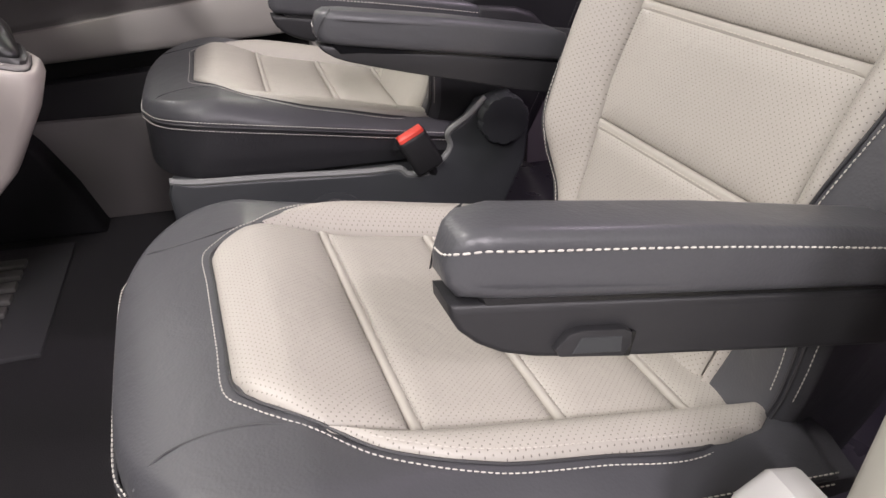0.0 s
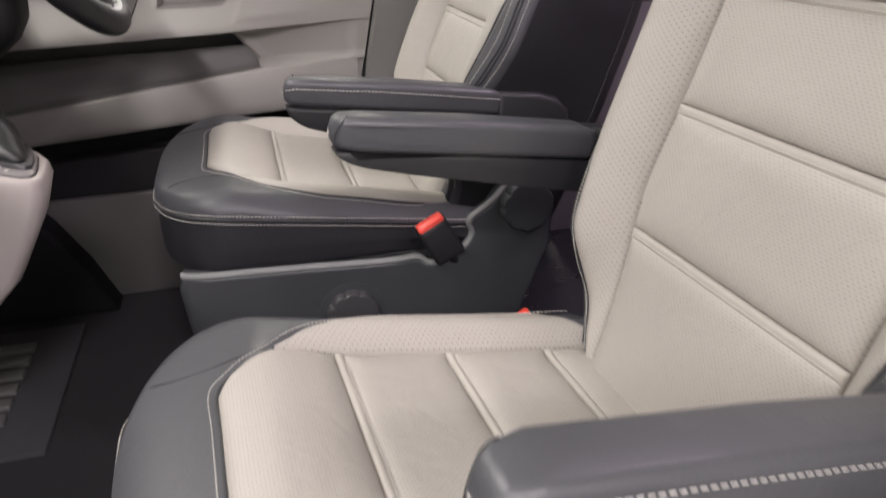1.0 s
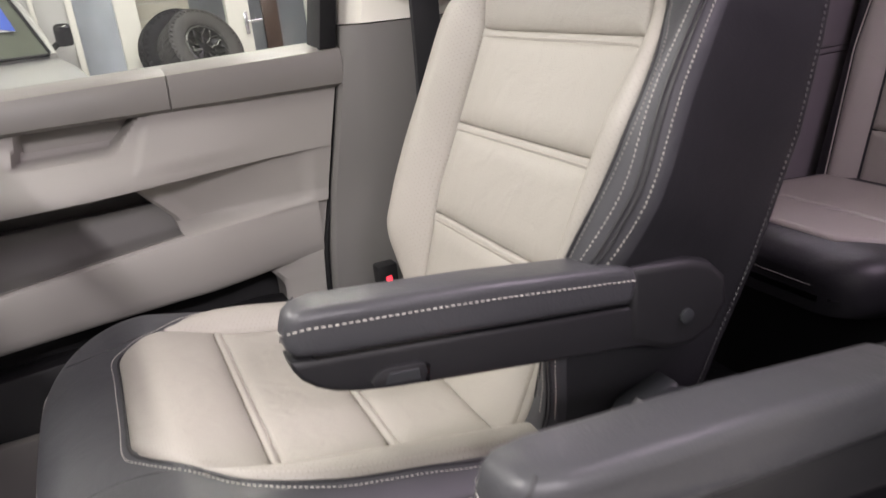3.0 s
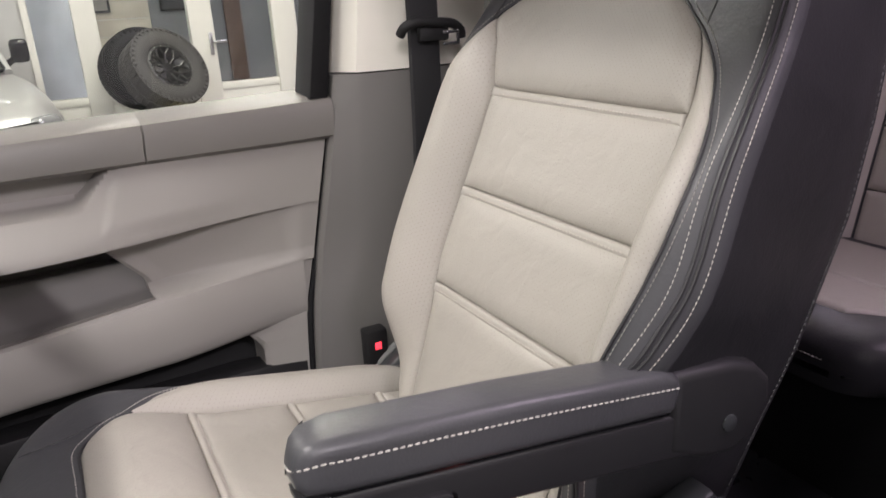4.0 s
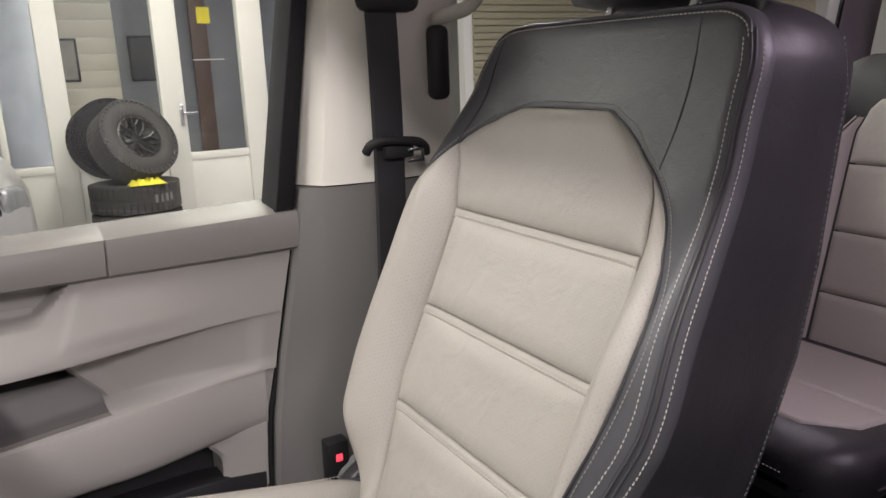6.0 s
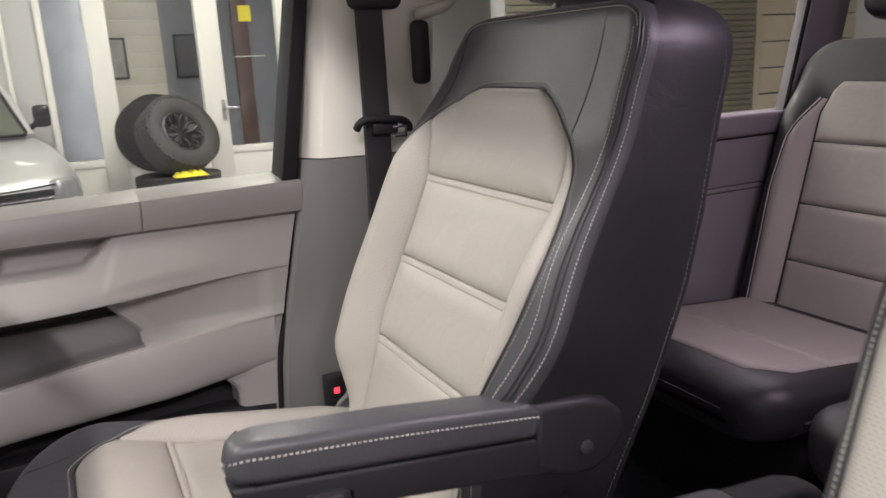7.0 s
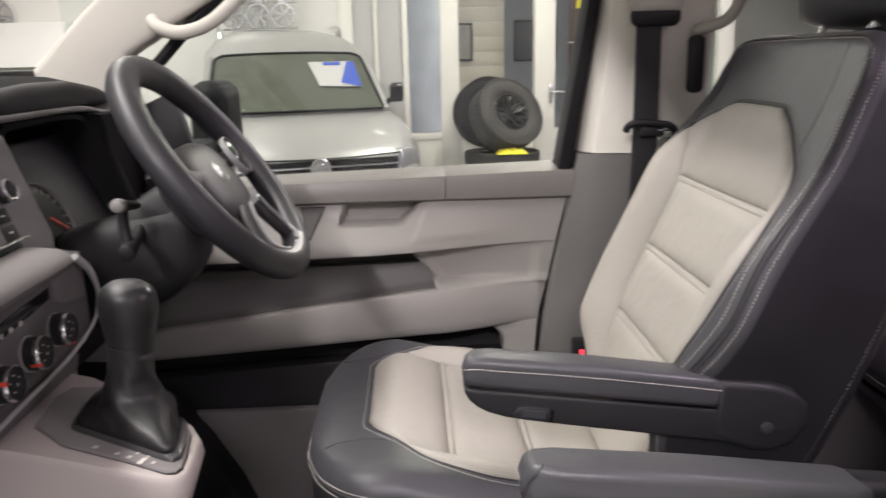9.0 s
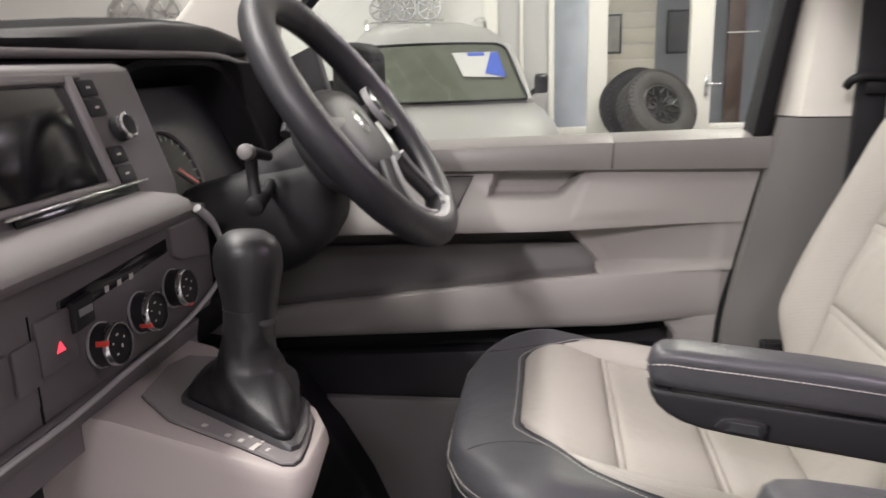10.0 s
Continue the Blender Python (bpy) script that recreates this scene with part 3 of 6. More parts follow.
    for u in us:
        hf, hn, th = back_half(u), back_half_near(u), back_depth(u)
        fr = []
        for k in range(81):
            t = math.sin(math.pi / 2 * (k / 40 - 1))
            w = t * (hf if t > 0 else hn)
            a, b = back_sides(u)
            sunk = 0.004 * smooth(0.001, 0.008, min(w - a, b - w, 0.468 - u)) if u < 0.468 else 0
            fr.append(Vector(back_place(u, w, -sunk)))
        bk = []
        for t, d in ((1.0, 0.10), (1.006, 0.06), (1.0, 0.028), (0.985, 0.010), (0.95, 0.0), (0.5, -0.006), (0, -0.008), (-0.5, -0.006), (-0.95, 0.0), (-0.985, 0.010), (-1.0, 0.028), (-1.006, 0.06), (-1.0, 0.10)):
            k = min(1, max(0, (d - 0.05) / 0.14))
            h = hf if t > 0 else hn * k + back_rear(u) * (1 - k)
            bk.append(BACK_O + BACK_U * u + BACK_N * (-th + d * min(1, th / 0.15)) + Vector((0, h * t, 0)))
        bk = [p + BACK_U * back_lift(u) * (0.55 - 0.45 * (p.y - BACK_O.y) / hf) * min(1, (p - BACK_O - BACK_U * u).dot(-BACK_N) / 0.12) for p in bk]
        rings.append(fr + bk)
    mid = sum(rings[-1], Vector()) / len(rings[-1])
    rings += [[mid + (p - mid) * k + BACK_U * (0.0015 * (1 - k)) for p in rings[-1]] for k in (0.9, 0.6, 0.25, 0.02)]
    back = part("backrest", loft(rings), M_DARK, seat, "charcoal leather backrest cover with darker sides", sharp=55)
    second_tone(back, M_SKIRT2, 94, range(80, 94))

    def in_light(c, n):
        d = Vector(c) - BACK_O
        u = d.dot(BACK_U)
        a, b = back_sides(u)
        return -0.11 < u < 0.464 and a + 0.003 < d.y < b - 0.003 and d.dot(BACK_N) > -0.03

    inner_tone(back, M_PLAIN, in_light)
    cuts = [-0.095, 0.094 if turn else 0.106, 0.222, 0.340, 0.468]
    for a, b in zip(cuts, cuts[1:]):
        high = b if b == cuts[-1] else b - 0.0062
        part("pleat", padded(back_place, a, high, lambda u: -back_near(u), back_light, 16, 30, 0.0080, 0.0005, 0.026), light_cover, back, "light perforated leather pleat")
    for s in (-1, 1):
        lo, hi = (back_light, back_far) if s > 0 else (back_near, back_outer)
        near_rim = (lambda u: lo(u) + 0.0015)
        out_rim = (lambda u: max(hi(u), lo(u) + 0.004))
        geo = padded(back_place, -0.095, CAP + (0.003 if s > 0 else 0), (lambda u: -out_rim(u)) if s < 0 else near_rim, (lambda u: -near_rim(u)) if s < 0 else out_rim, 60, 8, 0.0075, 0.0030, 0.018)
        part("side_bolster", geo, light_cover, back, "light leather bolster")
    cap_u = (0.424, 0.436, 0.446, 0.455, 0.462)
    ends = [(u, back_light(u) + 0.001) for u in cap_u] + [(0.4685, 0.068), (0.4695, 0.02)]
    ends_near = [(u, -back_near(u) - 0.001) for u in cap_u] + [(0.4685, -0.05)]
    far = [(u, back_far(u) + 0.001) for u in (-0.07, -0.03, 0.0, 0.05, 0.12, 0.20, 0.28, 0.34, 0.38, 0.41)] + ends
    near = [(u, -back_outer(u) - 0.001) for u in (-0.01, 0.05, 0.12, 0.20, 0.25, 0.29, 0.33, 0.37, 0.395, 0.412)] + ends_near
    outline = far + near[::-1]
    part("piping", tube([back_place(u, w, 0.0002) for u, w in outline], 0.0013, 6), M_PIPE, back)
    grow = [(u + (0.006 if u > 0.44 else 0.002), w + math.copysign(0.006 if u < 0.45 else 0.003, w)) for u, w in outline]
    grow = [(u, math.copysign(min(abs(w), back_edge(u, w) - 0.013), w)) for u, w in grow]
    part("stitching", stitches([back_place(u, w, 0.0006) for u, w in grow], 0.0044, 0.0030, 0.00042), M_THREAD if turn else M_DULL, back, "cream thread")
    for c in cuts[1:-1]:
        part("pleat_band", padded(back_place, c - 0.0125, c, lambda u: -back_near(u), back_light, 3, 40, 0.0048, 0.0002, 0.0046), M_PLAIN, back, "narrow light leather band between pleats")
        part("stitching", stitches([back_place(c - 0.0076, w, 0.0052) for w in np.linspace(-0.140, 0.120, 12)], 0.005, 0.003), M_TONE, back, "light thread")
    for s in (-1, 1):
        for angle in (16, 60):
            pts = [back_corner(u, s, radians(angle)) for u in np.linspace(-0.02, 0.54, 22)]
            part("stitching", stitches(pts, 0.0046, 0.0030, 0.00040), M_THREAD, back, "cream thread")
        for angle, r in ((33, 0.0016), (43, 0.0016)):
            part("seam_welt", tube([back_corner(u, s, radians(angle)) for u in np.linspace(-0.05, 0.545, 22)], r, 6), M_PIPE, back)
        rear = []
        for u in np.linspace(0.0, 0.55, 14):
            th = back_depth(u)
            rear.append(BACK_O + BACK_U * (u + back_lift(u) * (0.55 - 0.45 * s)) + BACK_N * (-th + 0.020) + Vector((0, s * ((back_half(u) if s > 0 else back_rear(u)) + 0.0008), 0)))
        part("stitching", stitches(rear, 0.0056), M_DARKTHREAD, back, "dark thread")
        if s > 0:
            part("shoulder_seam", tube([back_place(u, s * w, 0.0002) for u, w in ((0.415, 0.164), (0.47, 0.164), (0.52, 0.168), (0.552, 0.166))], 0.0012, 6), M_PIPE, back)
        else:
            part("shoulder_seam", tube([back_place(u, s * w, 0.0) for u, w in ((0.416, 0.137), (0.46, 0.141), (0.51, 0.138), (0.556, 0.128))], 0.0008, 6), M_PIPE, back)
    crown = [(0.535, -0.183), (0.548, -0.176), (0.557, -0.160), (0.561, -0.135), (0.562, -0.06), (0.562, 0.06), (0.561, 0.135), (0.557, 0.160), (0.548, 0.176), (0.535, 0.183)]
    part("stitching", stitches([back_place(u, w, 0.0008) for u, w in crown], 0.0050, 0.0034, 0.00045), M_THREAD, back, "cream thread")
    part("seam_welt", tube([back_place(min(u + 0.004, BACK_L - 0.006), w, 0.0004) for u, w in crown], 0.0018, 6), M_PIPE, back)
    # headrest on two posts
    base = BACK_O + BACK_U * (BACK_L - 0.02) + BACK_N * -0.055
    for s in (-1, 1):
        part("headrest_post", tube([base + Vector((0, s * 0.06, 0)), base + BACK_U * 0.13 + Vector((0, s * 0.06, 0))], 0.006, 10, smooth=False), M_CHROME, seat)
    centre = base + BACK_U * 0.136
    bm = bmesh.new()
    bmesh.ops.create_cube(bm, size=1)
    bmesh.ops.subdivide_edges(bm, edges=bm.edges[:], cuts=5, use_grid_fill=True)
    for v in bm.verts:
        q = v.co * 2
        w = Vector((q.x * math.sqrt(1 - q.y * q.y / 2.6 - q.z * q.z / 3.5), q.y * math.sqrt(1 - q.x * q.x / 3.5 - q.z * q.z / 3.2), q.z * math.sqrt(1 - q.x * q.x / 3 - q.y * q.y / 4)))
        v.co = centre + BACK_N * (w.x * 0.050) + Vector((0, w.y * 0.155, 0)) + BACK_U * (w.z * 0.095)
    part("headrest", from_bm(bm), M_DARK, seat, "charcoal leather headrest", sharp=60)

    # plastic plinth
    side = [(-0.060, 0.275), (-0.052, 0.296), (-0.02, 0.288), (0.086, 0.283), (0.233, 0.274), (0.286, 0.274), (0.300, 0.262), (0.332, 0.262), (0.362, 0.286), (0.372, 0.305), (0.366, 0.325), (0.400, 0.346), (0.42, 0.372), (0.47, 0.385), (0.505, 0.34), (0.50, 0.27), (0.45, 0.15), (0.42, 0.02), (-0.03, 0.02), (-0.05, 0.15)]
    base_part = part("plinth", box(-0.045, 0.44, -0.218, 0.218, 0.012, 0.286, 0.02), M_BASE, seat, "anthracite plastic seat plinth")
    for s in (-1, 1):
        if turn:
            continue
        a, b = sorted((s * 0.220, s * 0.252))
        part("side_cover", prism(side, "y", a, b, 0.006, 3), M_BASE, base_part, "anthracite plastic side cover")
        rim = [(-0.056, 0.296), (-0.02, 0.290), (0.086, 0.285), (0.233, 0.276), (0.284, 0.276), (0.302, 0.264), (0.332, 0.264), (0.364, 0.288), (0.373, 0.306), (0.370, 0.327), (0.402, 0.350), (0.43, 0.378)]
        part("edge_trim", tube([(x, s * 0.247, z) for x, z in rim], 0.0055, 8), M_EDGE, base_part, "grey-green edge of the cover")
        knob = Matrix.Translation((0.455, s * 0.254, 0.345)) @ Matrix.Rotation(radians(-90 * s), 4, "X")
        part("recline_knob", fluted(0.041, 0.020, 10, knob), M_BASE, base_part)
        knob = Matrix.Translation((0.180, s * 0.253, 0.200)) @ Matrix.Rotation(radians(-90 * s), 4, "X")
        part("height_knob", fluted(0.040, 0.018, 10, knob), M_PANEL, base_part)
        part("knob_recess", lathe([(0.050, 0), (0.050, 0.0012), (0.046, 0.002), (0.030, 0.002)], 32, Matrix.Translation((0.180, s * 0.252, 0.200)) @ Matrix.Rotation(radians(-90 * s), 4, "X")), M_BASE, base_part)
    tip = Matrix.Translation(back_shift) @ Matrix.Translation(BACK_O) @ Matrix.Rotation(radians(-upright), 4, "Y") @ Matrix.Translation(-BACK_O)
    for ob in seat.children:
        if ob.name.startswith(("backrest", "headrest")):
            ob.matrix_basis = tip @ ob.matrix_basis
    for arm in arms:
        build_armrest(seat, *arm)
    return seat


def fluted(radius, depth, lobes, m):
    """A round knob with hollow grips round its rim."""
    n = lobes * 8
    rings = []
    for k, h in ((1.0, 0), (1.0, depth * 0.75), (0.94, depth * 0.95), (0.80, depth), (0.30, depth * 0.97)):
        rings.append([(radius * k * (1 - (0.07 * (1 - abs(math.sin(lobes * math.pi * i / n))) ** 2 if k > 0.9 else 0)) * math.cos(2 * math.pi * i / n), radius * k * (1 - (0.07 * (1 - abs(math.sin(lobes * math.pi * i / n))) ** 2 if k > 0.9 else 0)) * math.sin(2 * math.pi * i / n), h) for i in range(n)])
    return moved(loft(rings), m)


driver_seat = build_seat("driver_seat", (0, 1.35, 0), [(-1, True, -0.005, 0)], "two-tone leather driver seat, light pleated centre and charcoal sides", "front seats")
passenger_seat = build_seat("passenger_seat", (0.024, 0.551, -0.003), [(-1, True, -0.026, 0.017, 2.6), (1, False, 0.020, 0.004)], "two-tone leather passenger seat beside the open door", "front seats", turn=3.5, upright=2.8, back_shift=(0.030, 0.046, -0.010))


def build_buckle(where, turn, lean):
    m = Matrix.Translation(where) @ Matrix.Rotation(radians(turn), 4, "Z") @ Matrix.Rotation(radians(lean), 4, "Y")
    buckle = empty("seat_belt_buckle", where, "black seat belt buckle with red release button", "seat belt")
    inv = buckle.matrix_world.inverted() @ m
    part("housing", moved(box(-0.024, 0.024, -0.019, 0.019, -0.048, 0.018, 0.007, 3), inv), M_BLACK, buckle)
    part("button", moved(box(-0.0215, 0.0215, -0.0165, 0.009, 0.006, 0.0225, 0.004, 2), inv), M_RED, buckle, "red release button")
    part("slot", moved(box(-0.015, 0.015, 0.011, 0.0145, 0.012, 0.0188, 0.0008, 1), inv), M_GLOSS, buckle)
    part("stalk", moved(tube([(0, 0, -0.04), (0.002, 0.008, -0.060), (0.004, 0.016, -0.075)], 0.008, 8), inv), M_BLACK, buckle)
    return buckle


build_buckle((0.312, 1.094, 0.318), 0, -28)
build_buckle((0.352, 0.832, 0.290), 0, -28)


# ---- the camper van round the seats ----
def structure(name, geo, mat, label="", parent=None, sharp=40):
    return part(name, geo, mat, parent, label, sharp, "structure" if parent is None else "")


structure("floor", box(-0.80, 0.52, 0.14, 1.74, -0.03, 0.012, 0.002, 1), M_CARPET, "black carpeted cab floor")
structure("rear_floor", box(0.522, 2.70, 0.14, 1.74, -0.03, 0.014, 0.002, 1), M_REARVINYL, "dark glossy vinyl floor of the living area")

rail = empty("seat_rail", (0.525, 1.195, 0.012), "short bright metal seat rail end on the floor", "rail")
part("channel", box(-0.05, 0.05, -0.014, 0.014, 0.0, 0.010, 0.002), M_BLACK, rail)
part("runner", box(-0.048, 0.030, -0.006, 0.006, 0.008, 0.015, 0.002), M_CHROME, rail)
mat = empty("floor_mat", (-0.45, 1.33, 0.012), "charcoal ribbed rubber mat in the footwell", "floor mat")
part("mat_base", box(-0.15, 0.15, -0.20, 0.20, 0, 0.010, 0.003), M_MAT, mat)
for k in range(6):
    part("rib", box(-0.12, 0.075, -0.12 + 0.045 * k, -0.092 + 0.045 * k, 0.008, 0.020, 0.004), M_PILLAR, mat)

# door with its inner trim
DOOR_Y = 1.668


def door_edge(z):
    return between([(0.02, 0.285), (0.32, 0.291), (0.40, 0.297), (0.52, 0.325), (0.63, 0.349), (0.70, 0.360)], z)


def door_crease(x):
    return 0.542 + 0.0192 * (x + 0.141)


def door_ledge(x):
    return between([(-0.62, 0.385), (-0.40, 0.412), (-0.26, 0.428), (-0.157, 0.441), (-0.095, 0.449), (-0.014, 0.458), (0.046, 0.465), (0.116, 0.472), (0.35, 0.478)], x)


def door_low(x):
    return between([(-0.62, 0.335), (-0.336, 0.352), (-0.177, 0.361), (-0.046, 0.370), (0.09, 0.378), (0.226, 0.382), (0.35, 0.388)], x)


def pocket_end(z):
    return 0.058 + 0.94 * (0.541 - z) - 0.012 * math.exp(-((z - 0.474) / 0.012) ** 2)


def door_bulge(x):
    return 0.046 * (1 - smooth(-0.02, 0.29, x))


def door_shelf(x):
    return 0.036 * (1 - 0.9 * smooth(0.10, 0.28, x))


def spread(a, b, n):
    return [a + (b - a) * k / n for k in range(n + 1)]


def door_face(x, z):
    """Depth of the upper panel: swelling, cup of the handle and the raised rear field."""
    t = (z - door_crease(x)) / (0.633 - door_crease(x))
    d = door_bulge(x) * (1 - smooth(0.0, 0.9, t)) + 0.004 * (1 - t)
    left = -0.072 + 0.375 * (z - 0.592)
    right = 0.045 + 0.89 * (z - 0.595)
    cup = smooth(left - 0.005, left + 0.005, x) * (1 - smooth(right - 0.010, right + 0.004, x)) * smooth(0.590, 0.597, z)
    edge = 0.064 + 0.476 * (z - 0.570)
    d += 0.0035 * smooth(edge - 0.004, edge + 0.003, x) * smooth(0.556, 0.576, z) * (1 - smooth(0.10, 0.26, x))
    return DOOR_Y - d + 0.034 * cup


door = empty("door_1", (0, 0, 0), "taupe plastic inner trim of the closed driver door", "door", kind="structure")
# upper panel, swelling towards the crease, with the cup of the handle
rows = []
for t in spread(0, 1, 60):
    row = []
    for q in spread(0, 1, 220):
        z0 = 0.54 + t * 0.093
        x = -0.62 + (door_edge(z0) + 0.62) * q
        z = door_crease(x) + t * (0.633 - door_crease(x))
        row.append((x, door_face(x, z), z))
    e = row[-1]
    rows.append(row + [(e[0] + 0.004, e[1] + 0.012, e[2]), (e[0] + 0.004, e[1] + 0.07, e[2])])
rows = [[(x, y + 0.075, z - 0.003) for x, y, z in rows[0]], [(x, y + 0.006, z - 0.0015) for x, y, z in rows[0]]] + rows
part("upper_panel", sheet(rows), M_DOOR, door, "taupe grained plastic upper door panel", sharp=32)
# flush panel behind the pocket
rows = []
for t in spread(0, 1, 30):
    row = []
    for q in spread(0, 1, 60):
        z0 = 0.470 + t * 0.075
        x = pocket_end(z0) + (door_edge(z0) - pocket_end(z0)) * q
        z = door_ledge(x) - 0.004 + t * (door_crease(x) + 0.001 - door_ledge(x) + 0.004)
        dip = 0.007 * smooth(0, 0.12, t) * (1 - smooth(0.80, 0.92, q)) * smooth(0.0, 0.1, q)
        row.append((x, DOOR_Y - 0.002 + dip * 0.6 - door_shelf(x) * (1 - smooth(0.0, 0.25, t)) * 0.8, z))
    a0 = row[0]
    e = row[-1]
    rows.append([(a0[0] - 0.012, DOOR_Y + 0.072, a0[2]), (a0[0] - 0.006, a0[1] + 0.004, a0[2])] + row + [(e[0] + 0.004, e[1] + 0.012, e[2]), (e[0] + 0.004, e[1] + 0.07, e[2])])
part("rear_panel", sheet(rows), M_DOOR, door, "taupe grained plastic panel", sharp=32)
# shelf under the pocket
rows = []
for x in spread(-0.62, 0.2985, 120):
    f, top, low = DOOR_Y - door_shelf(x), door_ledge(x), door_low(x)
    rows.append([(x, DOOR_Y + 0.073, top - 0.010), (x, f + 0.016, top - 0.002), (x, f + 0.008, top), (x, f + 0.002, top - 0.003), (x, f, top - 0.010), (x, f + 0.001, top * 0.6 + low * 0.4), (x, f + 0.004, top * 0.25 + low * 0.75), (x, f + 0.008, low + 0.008), (x, f + 0.012, low + 0.002), (x, f + 0.018, low), (x, DOOR_Y + 0.06, low + 0.002)])
part("pocket_shelf", sheet(rows), M_DOOR, door, "taupe lower shelf of the door pocket", sharp=40)
rows = []
for z in spread(0.30, 0.472, 24):
    left = 0.230 - 0.020 * smooth(0.350, 0.386, z)
    rows.append([(left, DOOR_Y + 0.06, z), (left + 0.002, DOOR_Y + 0.012, z), (left + 0.010, DOOR_Y + 0.006, z), (door_edge(z), DOOR_Y + 0.004, z), (door_edge(z) + 0.004, DOOR_Y + 0.01, z), (door_edge(z) + 0.004, DOOR_Y + 0.07, z)])
part("pocket_cheek", sheet(rows), M_DOOR, door)
part("lower_panel", prism([(-0.62, 0.03), (0.286, 0.03), (0.290, 0.322), (0.20, 0.330), (-0.09, 0.322), (-0.62, 0.290)], "y", DOOR_Y + 0.002, DOOR_Y + 0.05, 0.006), M_BLACK, door, "black lower door panel")
rows = []
for x, cut in [(-0.62, 0), (-0.40, 0), (-0.20, 0), (0.0, 0), (0.1236, 0)] + [(0.1250, 1)] + [(0.1264, 0), (0.24, 0), (0.34, 0), (0.356, 0), (0.361, 0)]:
    back = 0.02 if x < -0.5 else 0.0
    s = 0.0025 if cut else 0.0
    top = between([(-0.62, 0.662), (-0.16, 0.676), (0.36, 0.688)], x)
    rows.append([(x, DOOR_Y + 0.016, 0.631), (x - 0.004, DOOR_Y - 0.004 + s, 0.632), (x - 0.002, DOOR_Y - 0.012 + s, 0.637), (x, DOOR_Y - 0.012 + s, top - 0.014), (x, DOOR_Y - 0.006 + s, top - 0.004), (x, DOOR_Y + 0.006 + s, top), (x, DOOR_Y + 0.075, top + 0.004), (x, DOOR_Y + 0.085, top - 0.02)])
part("window_sill", sheet(rows), M_SILL, door, "warm grey sill moulding", sharp=35)
part("weather_strip", box(-0.60, 0.36, DOOR_Y + 0.072, DOOR_Y + 0.082, 0.655, 0.672, 0.003), M_RUBBER, door)
part("outer_skin", box(-0.80, 0.40, DOOR_Y + 0.088, DOOR_Y + 0.10, -0.10, 0.665, 0.004), M_WHITE, door)
part("handle_bowl", box(-0.060, 0.068, DOOR_Y + 0.026, DOOR_Y + 0.032, 0.60, 0.634, 0.002), M_DOOR, door)
def door_inset(grow, lift):
    """Slanting inset in front of the handle, laid on the swelling panel."""
    rows = []
    for t in spread(0, 1, 10):
        z = 0.5755 - 0.002 * grow + (0.0505 + 0.004 * grow) * t
        lo = between([(0.0, -0.1275), (0.3, -0.1310), (1.0, -0.1400)], t) - 0.0022 * grow
        hi = between([(0.0, -0.1245), (0.3, -0.1170), (1.0, -0.0985)], t) + 0.0022 * grow
        rows.append([(lo + (hi - lo) * q, door_face(lo + (hi - lo) * q, z) - lift, z) for q in (0, 0.25, 0.5, 0.75, 1)])
    return sheet([[(x, y + 0.006, z) for x, y, z in rows[0]]] + rows + [[(x, y + 0.006, z) for x, y, z in rows[-1]]])


part("inset_gap", door_inset(1, 0.0012), M_RUBBER, door)
part("inset_cover", door_inset(0, 0.0030), M_KICK, door, "dark taupe inset before the handle")
part("mirror_corner", prism([(-0.390, 0.825), (-0.356, 0.840), (-0.346, 0.832), (-0.327, 0.755), (-0.322, 0.665), (-0.44, 0.665), (-0.44, 0.805)], "y", DOOR_Y - 0.008, DOOR_Y + 0.02, 0.004), M_BLACK, door, "black corner trim at the front of the window")
mirror = part("door_mirror", box(-0.405, -0.322, 1.92, 2.10, 0.69, 0.853, 0.038, 5), M_RUBBER, door, "black outside mirror")
part("mirror_foot", box(-0.40, -0.345, 1.75, 1.94, 0.695, 0.735, 0.012, 2), M_BLACK, mirror)
# pocket lining: shade under the overhang is put into its darker colour
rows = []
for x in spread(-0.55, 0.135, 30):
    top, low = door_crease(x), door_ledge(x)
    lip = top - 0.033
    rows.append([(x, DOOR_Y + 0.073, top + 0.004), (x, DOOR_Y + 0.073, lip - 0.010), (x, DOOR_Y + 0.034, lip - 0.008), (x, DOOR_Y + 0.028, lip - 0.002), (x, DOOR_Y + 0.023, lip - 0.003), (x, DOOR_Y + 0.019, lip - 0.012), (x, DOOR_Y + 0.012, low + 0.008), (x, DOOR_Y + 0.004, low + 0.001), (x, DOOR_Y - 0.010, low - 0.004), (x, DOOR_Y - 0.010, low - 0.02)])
part("pocket_back", sheet(rows), M_PILLAR, door, "taupe pocket lining, darkened for the shade under the crease", sharp=50)
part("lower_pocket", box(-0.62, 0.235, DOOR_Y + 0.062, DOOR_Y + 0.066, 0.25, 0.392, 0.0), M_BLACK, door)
part("window_seal", prism([(0.332, 0.685), (0.358, 0.685), (0.398, 0.942), (0.440, 1.20), (0.419, 1.20), (0.375, 0.942)], "y", DOOR_Y - 0.006, DOOR_Y + 0.06, 0.004), M_RUBBER, door, "black rubber window seal")
part("door_gap_seal", tube([(door_edge(z) + 0.006, DOOR_Y + 0.006, z) for z in (0.05, 0.2, 0.32, 0.40, 0.46, 0.52, 0.58, 0.63, 0.685)], 0.005, 8), M_RUBBER, door)
pane = part("window_pane", box(-0.55, 0.40, DOOR_Y + 0.064, DOOR_Y + 0.067, 0.66, 1.25, 0.0), M_GLASS, door)
pane.visible_shadow = False

